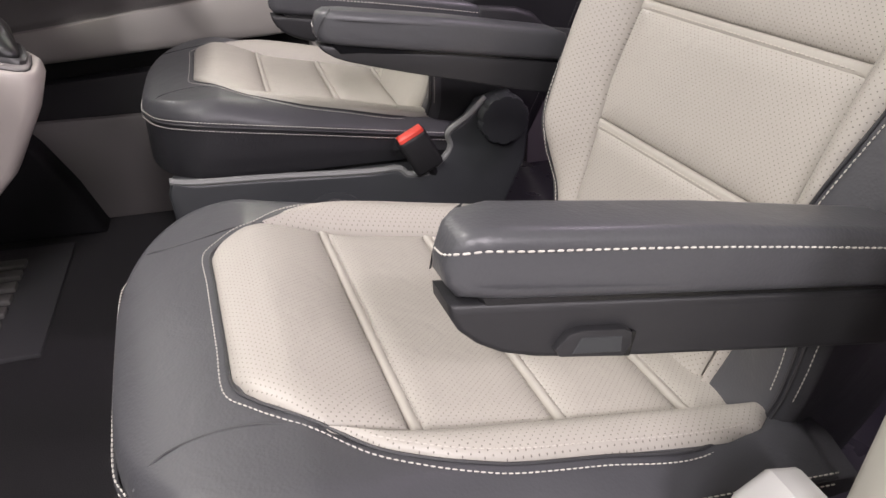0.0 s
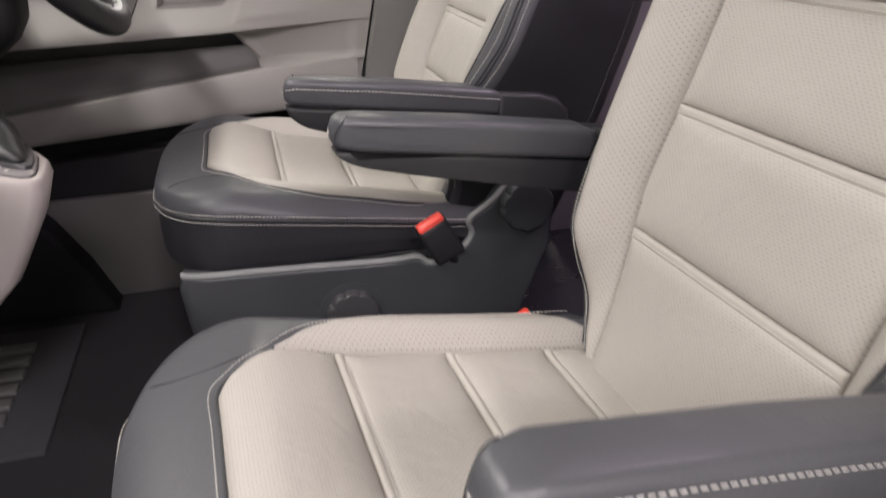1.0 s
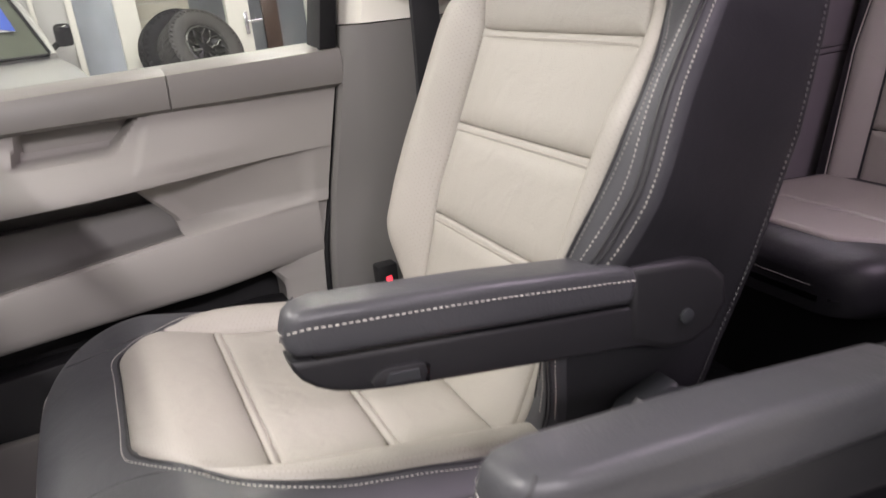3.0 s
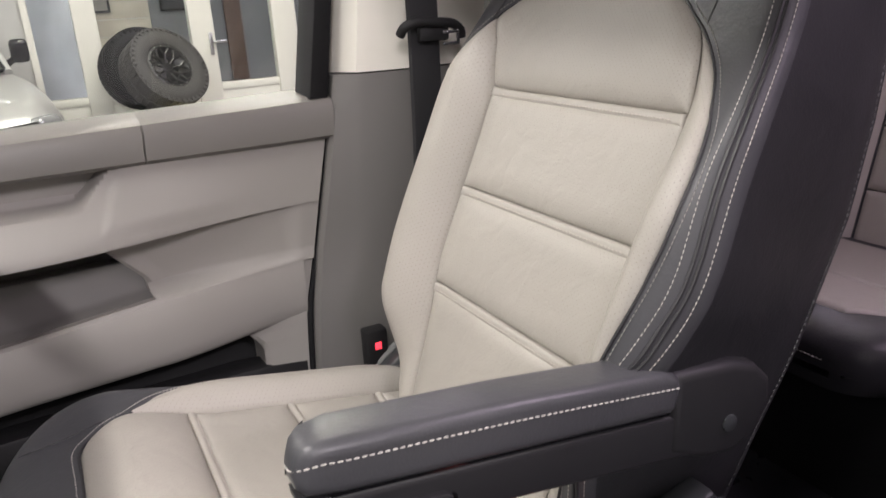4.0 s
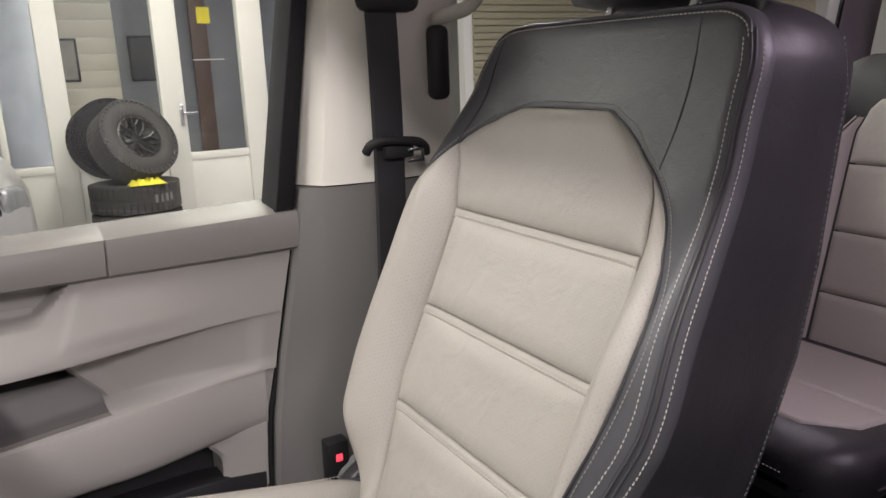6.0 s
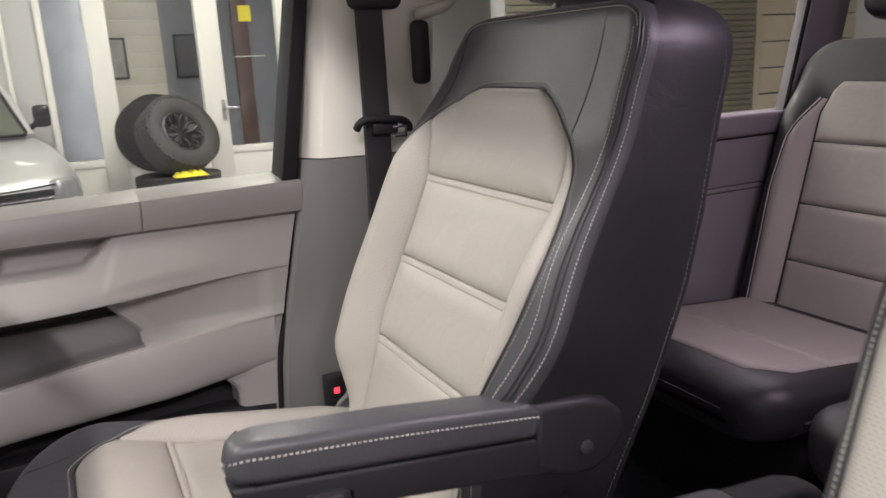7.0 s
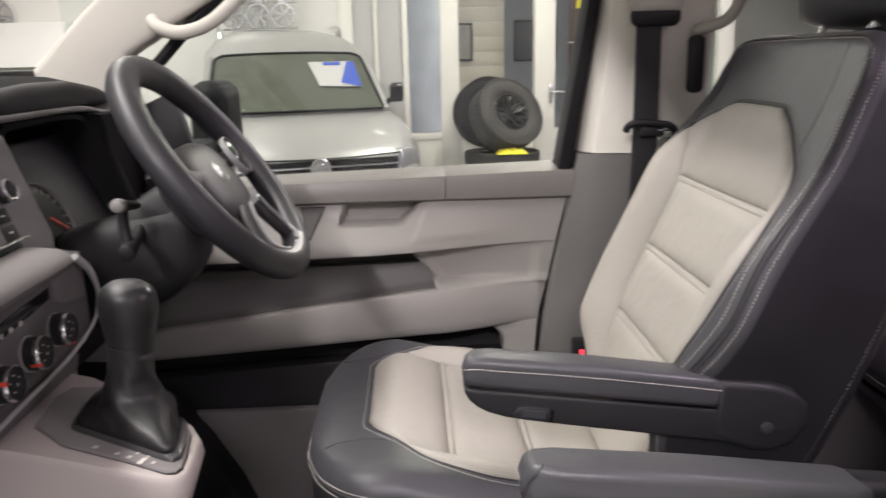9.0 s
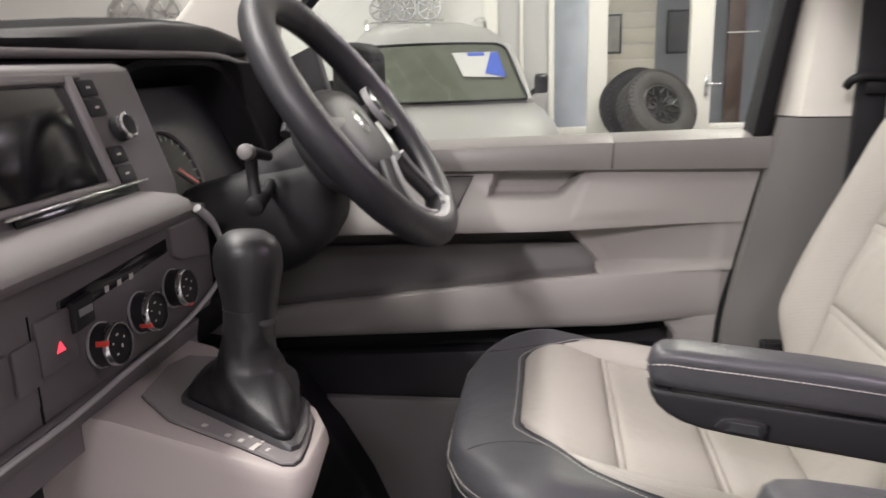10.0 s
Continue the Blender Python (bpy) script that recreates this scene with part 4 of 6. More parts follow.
# B pillar, lower grey and upper cream trim
def pillar_left(z):
    return between([(0.02, 0.290), (0.316, 0.298), (0.40, 0.306), (0.481, 0.319), (0.60, 0.345), (0.73, 0.370), (0.948, 0.394), (1.25, 0.43)], z)


def pillar_ring(z, inset=0.0, reveal=0.0, end=0.72):
    e = pillar_left(z)
    c = e + between([(0.0, 0.070), (0.45, 0.055), (0.71, 0.030), (1.25, 0.028)], z)
    return [(e, 1.74, z), (e + 0.001, 1.662 + inset + reveal, z), (e + 0.006, 1.655 + inset + reveal, z), (c - 0.004, 1.645 + inset, z), (c + 0.006, 1.641 + inset, z), (c + 0.06, 1.632 + inset, z), (c + 0.09, 1.632 + inset, z), (min(c + 0.15, end - 0.02), 1.640 + inset, z), (end, 1.645 + inset, z), (end + 0.02, 1.74, z)]


pillar = empty("pillar_trim", (0, 0, 0), "two-tone trim of the pillar behind the driver door", "pillar", kind="structure")
part("lower_trim", loft([pillar_ring(0.02 + 0.6925 * k / 24) for k in range(25)]), M_PILLAR, pillar, "dark taupe plastic lower trim", sharp=30)
part("upper_trim", loft([pillar_ring(0.7145 + 0.60 * k / 20, 0.002, 0.030, 0.585 + 0.04 * k / 20) for k in range(21)]), M_CREAM_LIT, pillar, "cream upper trim", sharp=30)

belt = empty("seat_belt", (0.49, 1.60, 0.75), "black webbing seat belt hanging at the pillar", "seat belt")
inv = Matrix.Translation((-0.49, -1.60, -0.75))
strap = [(0.474, 1.612, 1.0), (0.472, 1.602, 0.90), (0.471, 1.598, 0.77), (0.470, 1.600, 0.65), (0.466, 1.603, 0.52), (0.462, 1.61, 0.36)]
pts = along(strap)
rows = [[(p.x - 0.022, p.y + 0.004, p.z), (p.x - 0.02, p.y - 0.001, p.z), (p.x, p.y - 0.0022, p.z), (p.x + 0.02, p.y - 0.001, p.z), (p.x + 0.022, p.y + 0.004, p.z)] for p in pts]
part("strap", moved(sheet(rows), inv), M_BELT, belt)
part("guide", moved(box(0.440, 0.524, 1.590, 1.622, 0.930, 0.965, 0.014, 3), inv), M_BLACK, belt)
part("guide_cover", moved(box(0.436, 0.528, 1.584, 1.628, 0.952, 1.060, 0.016, 4), inv), M_CREAM, belt)
part("tongue", moved(tube([(0.436, 1.596, 0.758), (0.440, 1.588, 0.768), (0.456, 1.584, 0.773), (0.480, 1.583, 0.771), (0.504, 1.585, 0.768), (0.518, 1.590, 0.760), (0.520, 1.592, 0.750)], 0.0062, 10), inv), M_BLACK, belt)
part("tongue_grip", moved(box(0.458, 0.500, 1.584, 1.596, 0.748, 0.766, 0.004, 2), inv), M_BLACK, belt)
part("tongue_plate", moved(joined(box(0.488, 0.512, 1.580, 1.583, 0.7425, 0.7465, 0.001), box(0.488, 0.512, 1.580, 1.583, 0.7565, 0.7605, 0.001), box(0.508, 0.512, 1.580, 1.583, 0.7425, 0.7605, 0.001)), inv), M_CHROME, belt)
stop = empty("door_lock_tag", (0.368, 1.607, 0.345), "black plastic block with a small red lamp", "switch")
part("block", box(-0.016, 0.016, -0.012, 0.012, -0.035, 0.030, 0.004), M_BLACK, stop)
part("lamp", box(-0.004, 0.005, -0.0135, -0.010, 0.002, 0.012, 0.001), M_LOCK, stop, "small red lamp")

# A pillar, grab handle
apillar = empty("front_pillar", (0, 0, 0), "cream trim of the front pillar", "pillar", kind="structure")
part("pillar_cover", prism([(-0.62, 0.79), (-0.40, 0.79), (-0.395, 0.905), (-0.235, 0.998), (0.10, 1.19), (0.10, 1.30), (-0.06, 1.30), (-0.46, 0.975), (-0.585, 0.855)], "y", 1.60, 1.66, 0.012, 3), M_CREAM, apillar, "cream pillar trim")
part("pillar_seal", tube([(-0.36, 1.625, 0.885), (-0.25, 1.625, 0.99), (-0.10, 1.63, 1.10), (0.08, 1.63, 1.20)], 0.010, 8), M_RUBBER, apillar)
grab = empty("grab_handle", (-0.30, 1.57, 0.95), "light grey grab handle on the front pillar", "handle")
part("bar", moved(tube([(-0.345, 1.585, 0.958), (-0.330, 1.572, 0.945), (-0.300, 1.565, 0.936), (-0.262, 1.563, 0.943), (-0.225, 1.566, 0.965), (-0.190, 1.578, 1.0), (-0.165, 1.605, 1.03)], 0.0115, 10), Matrix.Translation((0.30, -1.57, -0.95))), M_CREAM, grab)

part("pillar_cover", prism([(-0.62, 0.79), (-0.46, 0.84), (-0.395, 0.905), (-0.235, 0.998), (0.10, 1.19), (0.10, 1.30), (-0.06, 1.30), (-0.46, 0.975), (-0.585, 0.855)], "y", 0.155, 0.215, 0.012, 3), M_CREAM, apillar, "cream pillar trim")

# shell of the van: roof, nose, side walls
roof = structure("ceiling", box(0.035, 2.75, 0.12, 1.76, 1.30, 1.34, 0.01), M_CREAM, "cream headlining of the van")
cabin_lamp = empty("cabin_lamp", (CABIN_LAMP[0], CABIN_LAMP[1], 1.29), "slim ceiling lamp in the living area", "ceiling light")
part("housing", joined(box(-0.27, 0.27, -0.10, -0.085, 0.0, 0.012, 0.003), box(-0.27, 0.27, 0.085, 0.10, 0.0, 0.012, 0.003), box(-0.27, -0.255, -0.085, 0.085, 0.0, 0.012, 0.003), box(0.255, 0.27, -0.085, 0.085, 0.0, 0.012, 0.003)), M_CREAM, cabin_lamp)
wall_rear = empty("wall_side", (0, 0, 0), "grey-mauve side panel of the living area with window", "wall", kind="structure")
M_SIDE = surface("mauve_grey_plastic", (0.235, 0.215, 0.228), 0.5, grain=1300, bump=0.3, vary=0.05)
part("lower_panel", box(0.745, 2.75, 1.675, 1.72, 0.01, 0.5475, 0.004), M_SIDE, wall_rear)
part("groove_strip", box(0.745, 2.75, 1.672, 1.70, 0.5485, 0.5600, 0.003), M_SIDE, wall_rear)
part("mid_panel", box(0.745, 2.75, 1.668, 1.72, 0.5610, 0.6625, 0.004), M_SIDE, wall_rear)
part("sill_panel", box(0.745, 2.75, 1.655, 1.74, 0.665, 0.712, 0.010, 3), M_SIDE, wall_rear)
part("window_post", prism([(1.454, 0.705), (1.585, 0.705), (1.72, 1.30), (1.597, 1.30)], "y", 1.652, 1.690, 0.006, 3), M_SIDE, wall_rear)
part("post_seal", tube([(1.452, 1.658, 0.715), (1.520, 1.658, 0.99), (1.584, 1.658, 1.25)], 0.0045, 6), M_RUBBER, wall_rear)
part("top_rail", box(0.62, 2.75, 1.655, 1.74, 1.14, 1.30, 0.010), M_CREAM, wall_rear)
part("rear_quarter", box(2.30, 2.75, 1.66, 1.74, 0.71, 1.15, 0.010), M_SIDE, wall_rear)
pane = part("window_pane", box(0.59, 2.4, 1.715, 1.719, 0.70, 1.16, 0.0), M_GLASS, wall_rear)
pane.visible_shadow = False
# unseen side, closed up to the roof to keep light off the rear
structure("unseen_wall_near", box(0.55, 2.75, 0.12, 0.16, 0.0, 1.30, 0.006), M_SIDE, "unseen mauve-grey panel that closes the passenger side against light")
rings = []
for z in spread(0.0, 1.30, 20):
    e = between([(0.02, 0.300), (0.316, 0.312), (0.42, 0.328), (0.55, 0.342), (0.73, 0.370), (0.948, 0.394), (1.30, 0.43)], z)
    rings.append([(e, 0.125, z), (e - 0.004, 0.160, z), (e - 0.004, 0.215, z), (e + 0.003, 0.236, z), (e + 0.016, 0.247, z), (e + 0.06, 0.252, z), (e + 0.17, 0.245, z), (e + 0.20, 0.125, z), (e + 0.10, 0.112, z)])
structure("pillar_near", loft(rings), M_CREAM, "cream pillar behind the open passenger door", sharp=60)
anchor = empty("belt_anchor_cover", (0.306, 0.254, 0.375), "pale grey plastic belt anchor cover at the pillar", "cover")
part("cover", prism([(-0.022, -0.06), (0.026, -0.06), (0.028, 0.030), (0.008, 0.034), (-0.012, 0.020), (-0.020, 0.0)], "y", -0.012, 0.026, 0.007, 3), M_GREYPANEL, anchor)
structure("tailgate_trim", box(2.70, 2.76, 0.12, 1.76, 0.0, 0.70, 0.01), M_SIDE, "mauve-grey tailgate panel")
structure("bulkhead", box(-0.95, -0.80, 0.12, 1.76, -0.2, 0.62, 0.01), M_BLACK, "black front bulkhead")
structure("bonnet", box(-1.75, -0.93, 0.10, 1.78, 0.30, 0.66, 0.12, 5), M_WHITE, "white bonnet in front of the windscreen")

# black inner handle at the top of the pillar beside the window
structure("curtain_track", box(0.545, 0.573, 1.605, 1.630, 0.818, 0.915, 0.010, 3), M_BLACK, "black plastic cover on the pillar behind the belt")
grip = empty("pillar_handle", (0.60, 1.60, 0.95), "light grey grab handle on the door pillar", "handle")
part("bar", tube([(-0.036, 0.030, -0.026), (-0.026, 0.010, -0.022), (0.0, 0.0, -0.012), (0.018, -0.002, 0.012), (0.028, 0.0, 0.05), (0.034, 0.002, 0.12), (0.034, 0.03, 0.16)], 0.010, 10), M_CREAM, grip)

# ---- dashboard ----
dash = empty("dashboard", (-0.4, 0.93, 0.6), "dark grey plastic dashboard with screen, dials and climate knobs", "dashboard")
dinv = Matrix.Translation((0.4, -0.93, -0.6))


def ring_of(profile, n, m):
    """A turned ring, open in the middle."""
    rings = [[(r * math.cos(2 * math.pi * k / n), r * math.sin(2 * math.pi * k / n), h) for k in range(n)] for r, h in profile]
    return moved(loft(rings + [rings[0]], cap=False), m)


centre_profile = [(-0.95, 0.70), (-0.60, 0.812), (-0.45, 0.818), (-0.415, 0.817), (-0.405, 0.813), (-0.402, 0.808), (-0.365, 0.697), (-0.36, 0.50), (-0.50, 0.40), (-0.60, 0.20), (-0.95, 0.20)]
part("upper_body", moved(prism(centre_profile, "y", 0.20, 1.205, 0.010, 3), dinv), M_DASH, dash, "dark grey dash body")


def pad_top(y):
    return between([(0.18, 0.842), (1.06, 0.848), (1.23, 0.859), (1.35, 0.868), (1.48, 0.869), (1.57, 0.857), (1.64, 0.838)], y)


rows, front = [], []
for y in spread(0.19, 1.645, 60):
    z = pad_top(y)
    rows.append([(-0.450, y, z - 0.001), (-0.475, y, z + 0.005), (-0.55, y, z + 0.008), (-0.70, y, z - 0.008), (-0.95, y, 0.755), (-0.95, y, 0.70)])
    front.append([(-0.60, y, 0.826), (-0.445, y, 0.826), (-0.434, y, 0.832), (-0.431, y, (z + 0.832) / 2), (-0.434, y, z - 0.008), (-0.440, y, z - 0.003), (-0.450, y, z - 0.001)])
part("top_pad", moved(sheet(rows), dinv), M_PAD, dash, "black soft top pad", sharp=50)
part("brow", moved(sheet(front), dinv), M_BLACK, dash, "black front of the top pad", sharp=50)
lip = [(-0.428, y, 0.8275 - 0.017 * smooth(1.44, 1.62, y)) for y in (0.195, 0.5, 0.8, 1.05, 1.2, 1.32, 1.42, 1.48, 1.53, 1.58, 1.62)]
part("lip", moved(tube(lip, 0.0046, 10), dinv), M_DASH, dash, "grey lip under the top pad")
part("lip_recess", moved(tube([(x - 0.010, y, z - 0.008) for x, y, z in lip], 0.0065, 8), dinv), M_GLOSS, dash)
# instrument cavity: arched rim, leaning dial plate, side wall and floor
def cave(x, w, top, low):
    """Rounded outline of the cavity at depth x, from the foot of one side over the top to the other."""
    pts = []
    for k in range(25):
        a = math.pi * k / 24
        c, e = math.cos(a), math.sin(a)
        pts.append((x - 0.36 * (low + (top - low) * e ** 0.45 - 0.74), 1.355 - w * math.copysign(abs(c) ** 0.35, c), low + (top - low) * e ** 0.45))
    return pts


part("instrument_hood", moved(sheet([cave(-0.400, 0.160, 0.822, 0.660), cave(-0.402, 0.150, 0.815, 0.664), cave(-0.408, 0.146, 0.813, 0.666), cave(-0.50, 0.135, 0.800, 0.670)]), dinv), M_HOOD, dash, "black instrument hood", sharp=60)
part("hood_frame", moved(prism([(1.500, 0.655), (1.60, 0.655), (1.64, 0.70), (1.64, 0.815), (1.48, 0.818), (1.497, 0.80), (1.501, 0.76)], "x", -0.60, -0.405, 0.006), dinv), M_HOOD, dash, "black panel beside the instruments")
PLATE = Matrix.Translation((-0.4265, 1.355, 0.690)) @ Matrix.Rotation(radians(65), 4, "Y")
part("dial_plate", moved(box(-0.11, 0.048, -0.145, 0.145, -0.012, -0.001, 0.002), dinv @ PLATE), M_BLACK, dash)
part("cluster_floor", moved(prism([(-0.52, 0.628), (-0.378, 0.628), (-0.374, 0.640), (-0.384, 0.650), (-0.402, 0.652), (-0.52, 0.650)], "y", 1.207, 1.60, 0.004), dinv), M_DASH, dash, "grey ledge under the instruments")
for y in (-0.035,):
    face = PLATE @ Matrix.Translation((0, y, 0))
    gauge = part("gauge", ring_of([(0.0520, -0.001), (0.0520, 0.003), (0.0508, 0.0040), (0.0500, 0.001), (0.0500, -0.001)], 48, dinv @ face), M_LIP, dash, "thin grey gauge ring")
    part("gauge_face", lathe([(0.0500, 0.0), (0.001, 0.0002)], 40, dinv @ face), M_GLOSS, gauge)
    for k in range(17):
        t = radians(-130 + 260 * k / 16)
        part("tick", moved(box(-0.0006, 0.0006, -0.003 if k % 2 else -0.005, 0.003, 0.0006, 0.0012, 0), dinv @ face @ Matrix.Rotation(t + math.pi / 2, 4, "Z") @ Matrix.Translation((0, 0.043, 0))), M_EDGE, gauge)
    part("needle", moved(box(-0.0012, 0.0012, 0.0, 0.036, 0.003, 0.004, 0), dinv @ face @ Matrix.Rotation(radians(-40), 4, "Z")), M_RED, gauge)
drv = [(-0.95, 0.62), (-0.56, 0.645), (-0.40, 0.645), (-0.385, 0.635), (-0.375, 0.60), (-0.40, 0.52), (-0.47, 0.43), (-0.58, 0.36), (-0.95, 0.30)]
part("knee_panel", moved(prism(drv, "y", 1.225, 1.63, 0.006, 2), dinv), M_BLACK, dash)
# screen and its keys, on the face that leans back
FACE = Matrix.Translation((-0.383, 1.0, 0.754)) @ Matrix.Rotation(radians(-19.3), 4, "Y")
FM = dinv @ FACE
screen = part("screen", moved(box(-0.004, 0.002, -0.105, 0.083, -0.043, 0.047, 0.002), FM), M_GLOSS, dash, "switched-off glossy screen")
part("bezel", moved(joined(box(-0.004, 0.006, 0.083, 0.094, -0.050, 0.054, 0.002), box(-0.004, 0.006, -0.115, -0.105, -0.050, 0.054, 0.002), box(-0.004, 0.005, -0.105, 0.083, 0.048, 0.056, 0.002), box(-0.004, 0.005, -0.105, 0.083, -0.050, -0.044, 0.001)), FM), M_LIP, screen)
for side in (0.112, -0.132):
    for z in (0.043, 0.024, -0.022, -0.041):
        part("key", moved(box(0.0, 0.004, side - 0.013, side + 0.013, z - 0.008, z + 0.008, 0.0015), FM), M_BLACK, dash)
        part("key_mark", moved(box(0.0041, 0.0046, side - 0.003, side + 0.003, z - 0.001, z + 0.001, 0), FM), M_THREAD, dash)
    part("radio_knob", moved(lathe([(0.0125, 0), (0.0125, 0.010), (0.0112, 0.013), (0.004, 0.0133)], 28, Matrix.Rotation(radians(90), 4, "Y")), FM @ Matrix.Translation((0.002, side + 0.020, 0.001))), M_BLACK, dash, "black volume knob with bright cap")
    part("knob_cap", moved(ring_of([(0.0128, 0.0085), (0.0128, 0.0125), (0.0112, 0.0140), (0.0098, 0.0136), (0.0098, 0.0085)], 28, Matrix.Rotation(radians(90), 4, "Y")), FM @ Matrix.Translation((0.002, side + 0.020, 0.001))), M_CHROME, dash)
part("face_strip", moved(box(-0.002, 0.005, -0.16, 0.108, 0.0515, 0.0575, 0.002), FM), M_LIP, dash, "grey strip over the screen")
part("disc_slot", moved(box(0.001, 0.004, -0.05, 0.12, -0.066, -0.053, 0.0015), FM), M_GLOSS, dash)
part("chrome_bar", moved(box(0.002, 0.006, -0.06, 0.138, -0.0535, -0.0505, 0.001), FM), M_CHROME, dash, "bright bar under the screen")
part("chrome_bar", moved(box(0.003, 0.006, 0.02, 0.07, -0.0655, -0.0635, 0.0008), FM), M_CHROME, dash, "bright bar under the screen")
# ledge over the climate panel
ledge = [(-0.385, 0.699), (-0.345, 0.6985), (-0.322, 0.696), (-0.310, 0.690), (-0.307, 0.681), (-0.314, 0.672), (-0.340, 0.664), (-0.385, 0.660)]
part("ledge", moved(prism(ledge, "y", 0.21, 1.125, 0.020, 4), dinv), M_LIP, dash, "mid-grey padded ledge", sharp=50)
climate = part("climate_panel", moved(prism([(-0.39, 0.672), (-0.345, 0.668), (-0.345, 0.572), (-0.352, 0.552), (-0.39, 0.552)], "y", 0.80, 1.222, 0.004), dinv), M_CLIMATE, dash, "dark grey climate panel")
trim = [(-0.340, 1.190, 0.668), (-0.337, 1.214, 0.648), (-0.336, 1.229, 0.622), (-0.336, 1.229, 0.602), (-0.337, 1.212, 0.580), (-0.338, 1.160, 0.565), (-0.340, 1.104, 0.557), (-0.341, 1.032, 0.553), (-0.341, 0.95, 0.548), (-0.341, 0.87, 0.548), (-0.341, 0.78, 0.546)]
part("trim_line", moved(tube(trim, lambda t: 0.0048 - 0.0022 * smooth(0.05, 0.30, t), 8), dinv), M_SATIN, dash, "bright trim line")
part("vent_cap", moved(prism([(1.135, 0.658), (1.190, 0.658), (1.212, 0.632), (1.212, 0.612), (1.150, 0.622), (1.135, 0.630)], "x", -0.348, -0.3415, 0.003), dinv), M_DASH, climate)
for y, z, turn in ((1.003, 0.588, 70), (1.066, 0.595, 118), (1.128, 0.599, 172)):
    face = Matrix.Translation((-0.345, y, z)) @ Matrix.Rotation(radians(84), 4, "Y") @ Matrix.Diagonal((0.78, 0.78, 1.0, 1))
    dial = part("dial", lathe([(0.0245, 0), (0.0232, 0.004), (0.0232, 0.016), (0.0222, 0.0190), (0.0205, 0.0195), (0.0200, 0.0175), (0.001, 0.0176)], 36, dinv @ face), M_BLACK, climate, "black climate dial with chrome ring")
    part("ring", ring_of([(0.0237, 0.0145), (0.0236, 0.0178), (0.0224, 0.0196), (0.0216, 0.0196), (0.0216, 0.0145)], 36, dinv @ face), M_CHROME, dial)
    part("base_ring", ring_of([(0.0252, 0.001), (0.0252, 0.003), (0.0236, 0.003), (0.0236, 0.001)], 36, dinv @ face), M_SATIN, dial)
    for px, py, w, h in ((-0.010, 0.0, 0.001, 0.002), (0.004, 0.005, 0.002, 0.001), (0.010, -0.006, 0.001, 0.0015), (-0.003, -0.010, 0.001, 0.001), (-0.004, 0.011, 0.001, 0.001)):
        part("mark", moved(box(px - w, px + w, py - h, py + h, 0.0176, 0.0181, 0), dinv @ face), M_THREAD, dial)
    part("pointer", moved(box(-0.0241, -0.0205, -0.0030, 0.0030, 0.0085, 0.0200, 0.0008), dinv @ face @ Matrix.Rotation(radians(turn), 4, "Z")), M_RED, dial, "red pointer")
part("hazard_button", moved(box(-0.347, -0.3415, 0.928, 0.972, 0.590, 0.634, 0.003), dinv), M_CLIMATE, climate)
part("hazard_mark", moved(prism([(0.9455, 0.6035), (0.9550, 0.6035), (0.9505, 0.6115)], "x", -0.3425, -0.3405, 0.0), dinv), M_LOCK, climate, "lit red triangle")
part("seam_line", moved(box(-0.346, -0.3440, 0.9235, 0.9245, 0.556, 0.640, 0), dinv), M_GLOSS, climate)
for y in (0.885, 0.915):
    part("blank_switch", moved(box(-0.347, -0.3422, y - 0.013, y + 0.013, 0.586, 0.622, 0.003), dinv), M_CLIMATE, climate)
part("slider_slot", moved(prism([(0.958, 0.640), (1.128, 0.650), (1.128, 0.636), (0.958, 0.622)], "x", -0.350, -0.3435, 0.002), dinv), M_GLOSS, climate)
part("slider_knob", moved(prism([(0.966, 0.636), (0.992, 0.638), (0.992, 0.614), (0.966, 0.612)], "x", -0.346, -0.336, 0.003), dinv), M_BLACK, climate)
part("slider_mark", moved(box(-0.3362, -0.3355, 0.970, 0.988, 0.624, 0.630, 0), dinv), M_EDGE, climate)
for y in (1.021, 1.040, 1.059):
    part("key_mark", moved(box(-0.3437, -0.3430, y - 0.0028, y + 0.0028, 0.629, 0.634, 0), dinv), M_THREAD, climate)
part("lower_dash", moved(prism([(-0.38, 0.556), (-0.348, 0.548), (-0.352, 0.53), (-0.39, 0.50), (-0.44, 0.44), (-0.55, 0.36)], "y", 0.22, 1.188, 0.006), dinv), M_DASH, dash)
part("glove_lid", moved(prism([(-0.36, 0.66), (-0.345, 0.65), (-0.345, 0.575), (-0.355, 0.56)], "y", 0.24, 0.79, 0.004), dinv), M_DASH, dash)
part("speaker_vent", moved(box(-0.64, -0.55, 1.50, 1.635, 0.858, 0.884, 0.005), dinv), M_BLACK, dash)

# gear console under the dash
console = empty("gear_console", (-0.26, 1.05, 0.50), "taupe plastic gear console under the dashboard", "console")
cinv = Matrix.Translation((0.26, -1.05, -0.50))
top_outline = [(-0.181, 0.966), (-0.171, 0.969), (-0.165, 0.982), (-0.167, 1.020), (-0.171, 1.050), (-0.187, 1.076), (-0.225, 1.106), (-0.327, 1.166), (-0.40, 1.178), (-0.40, 0.984), (-0.338, 0.987), (-0.26, 0.977)]
plate_outline = [(-0.184, 0.974), (-0.175, 0.977), (-0.172, 0.986), (-0.174, 1.010), (-0.181, 1.050), (-0.198, 1.079), (-0.300, 1.138), (-0.335, 1.127), (-0.342, 1.098), (-0.334, 1.035), (-0.293, 1.005), (-0.225, 0.987)]


def console_z(x):
    return 0.497 + 0.16 * (-0.165 - x)


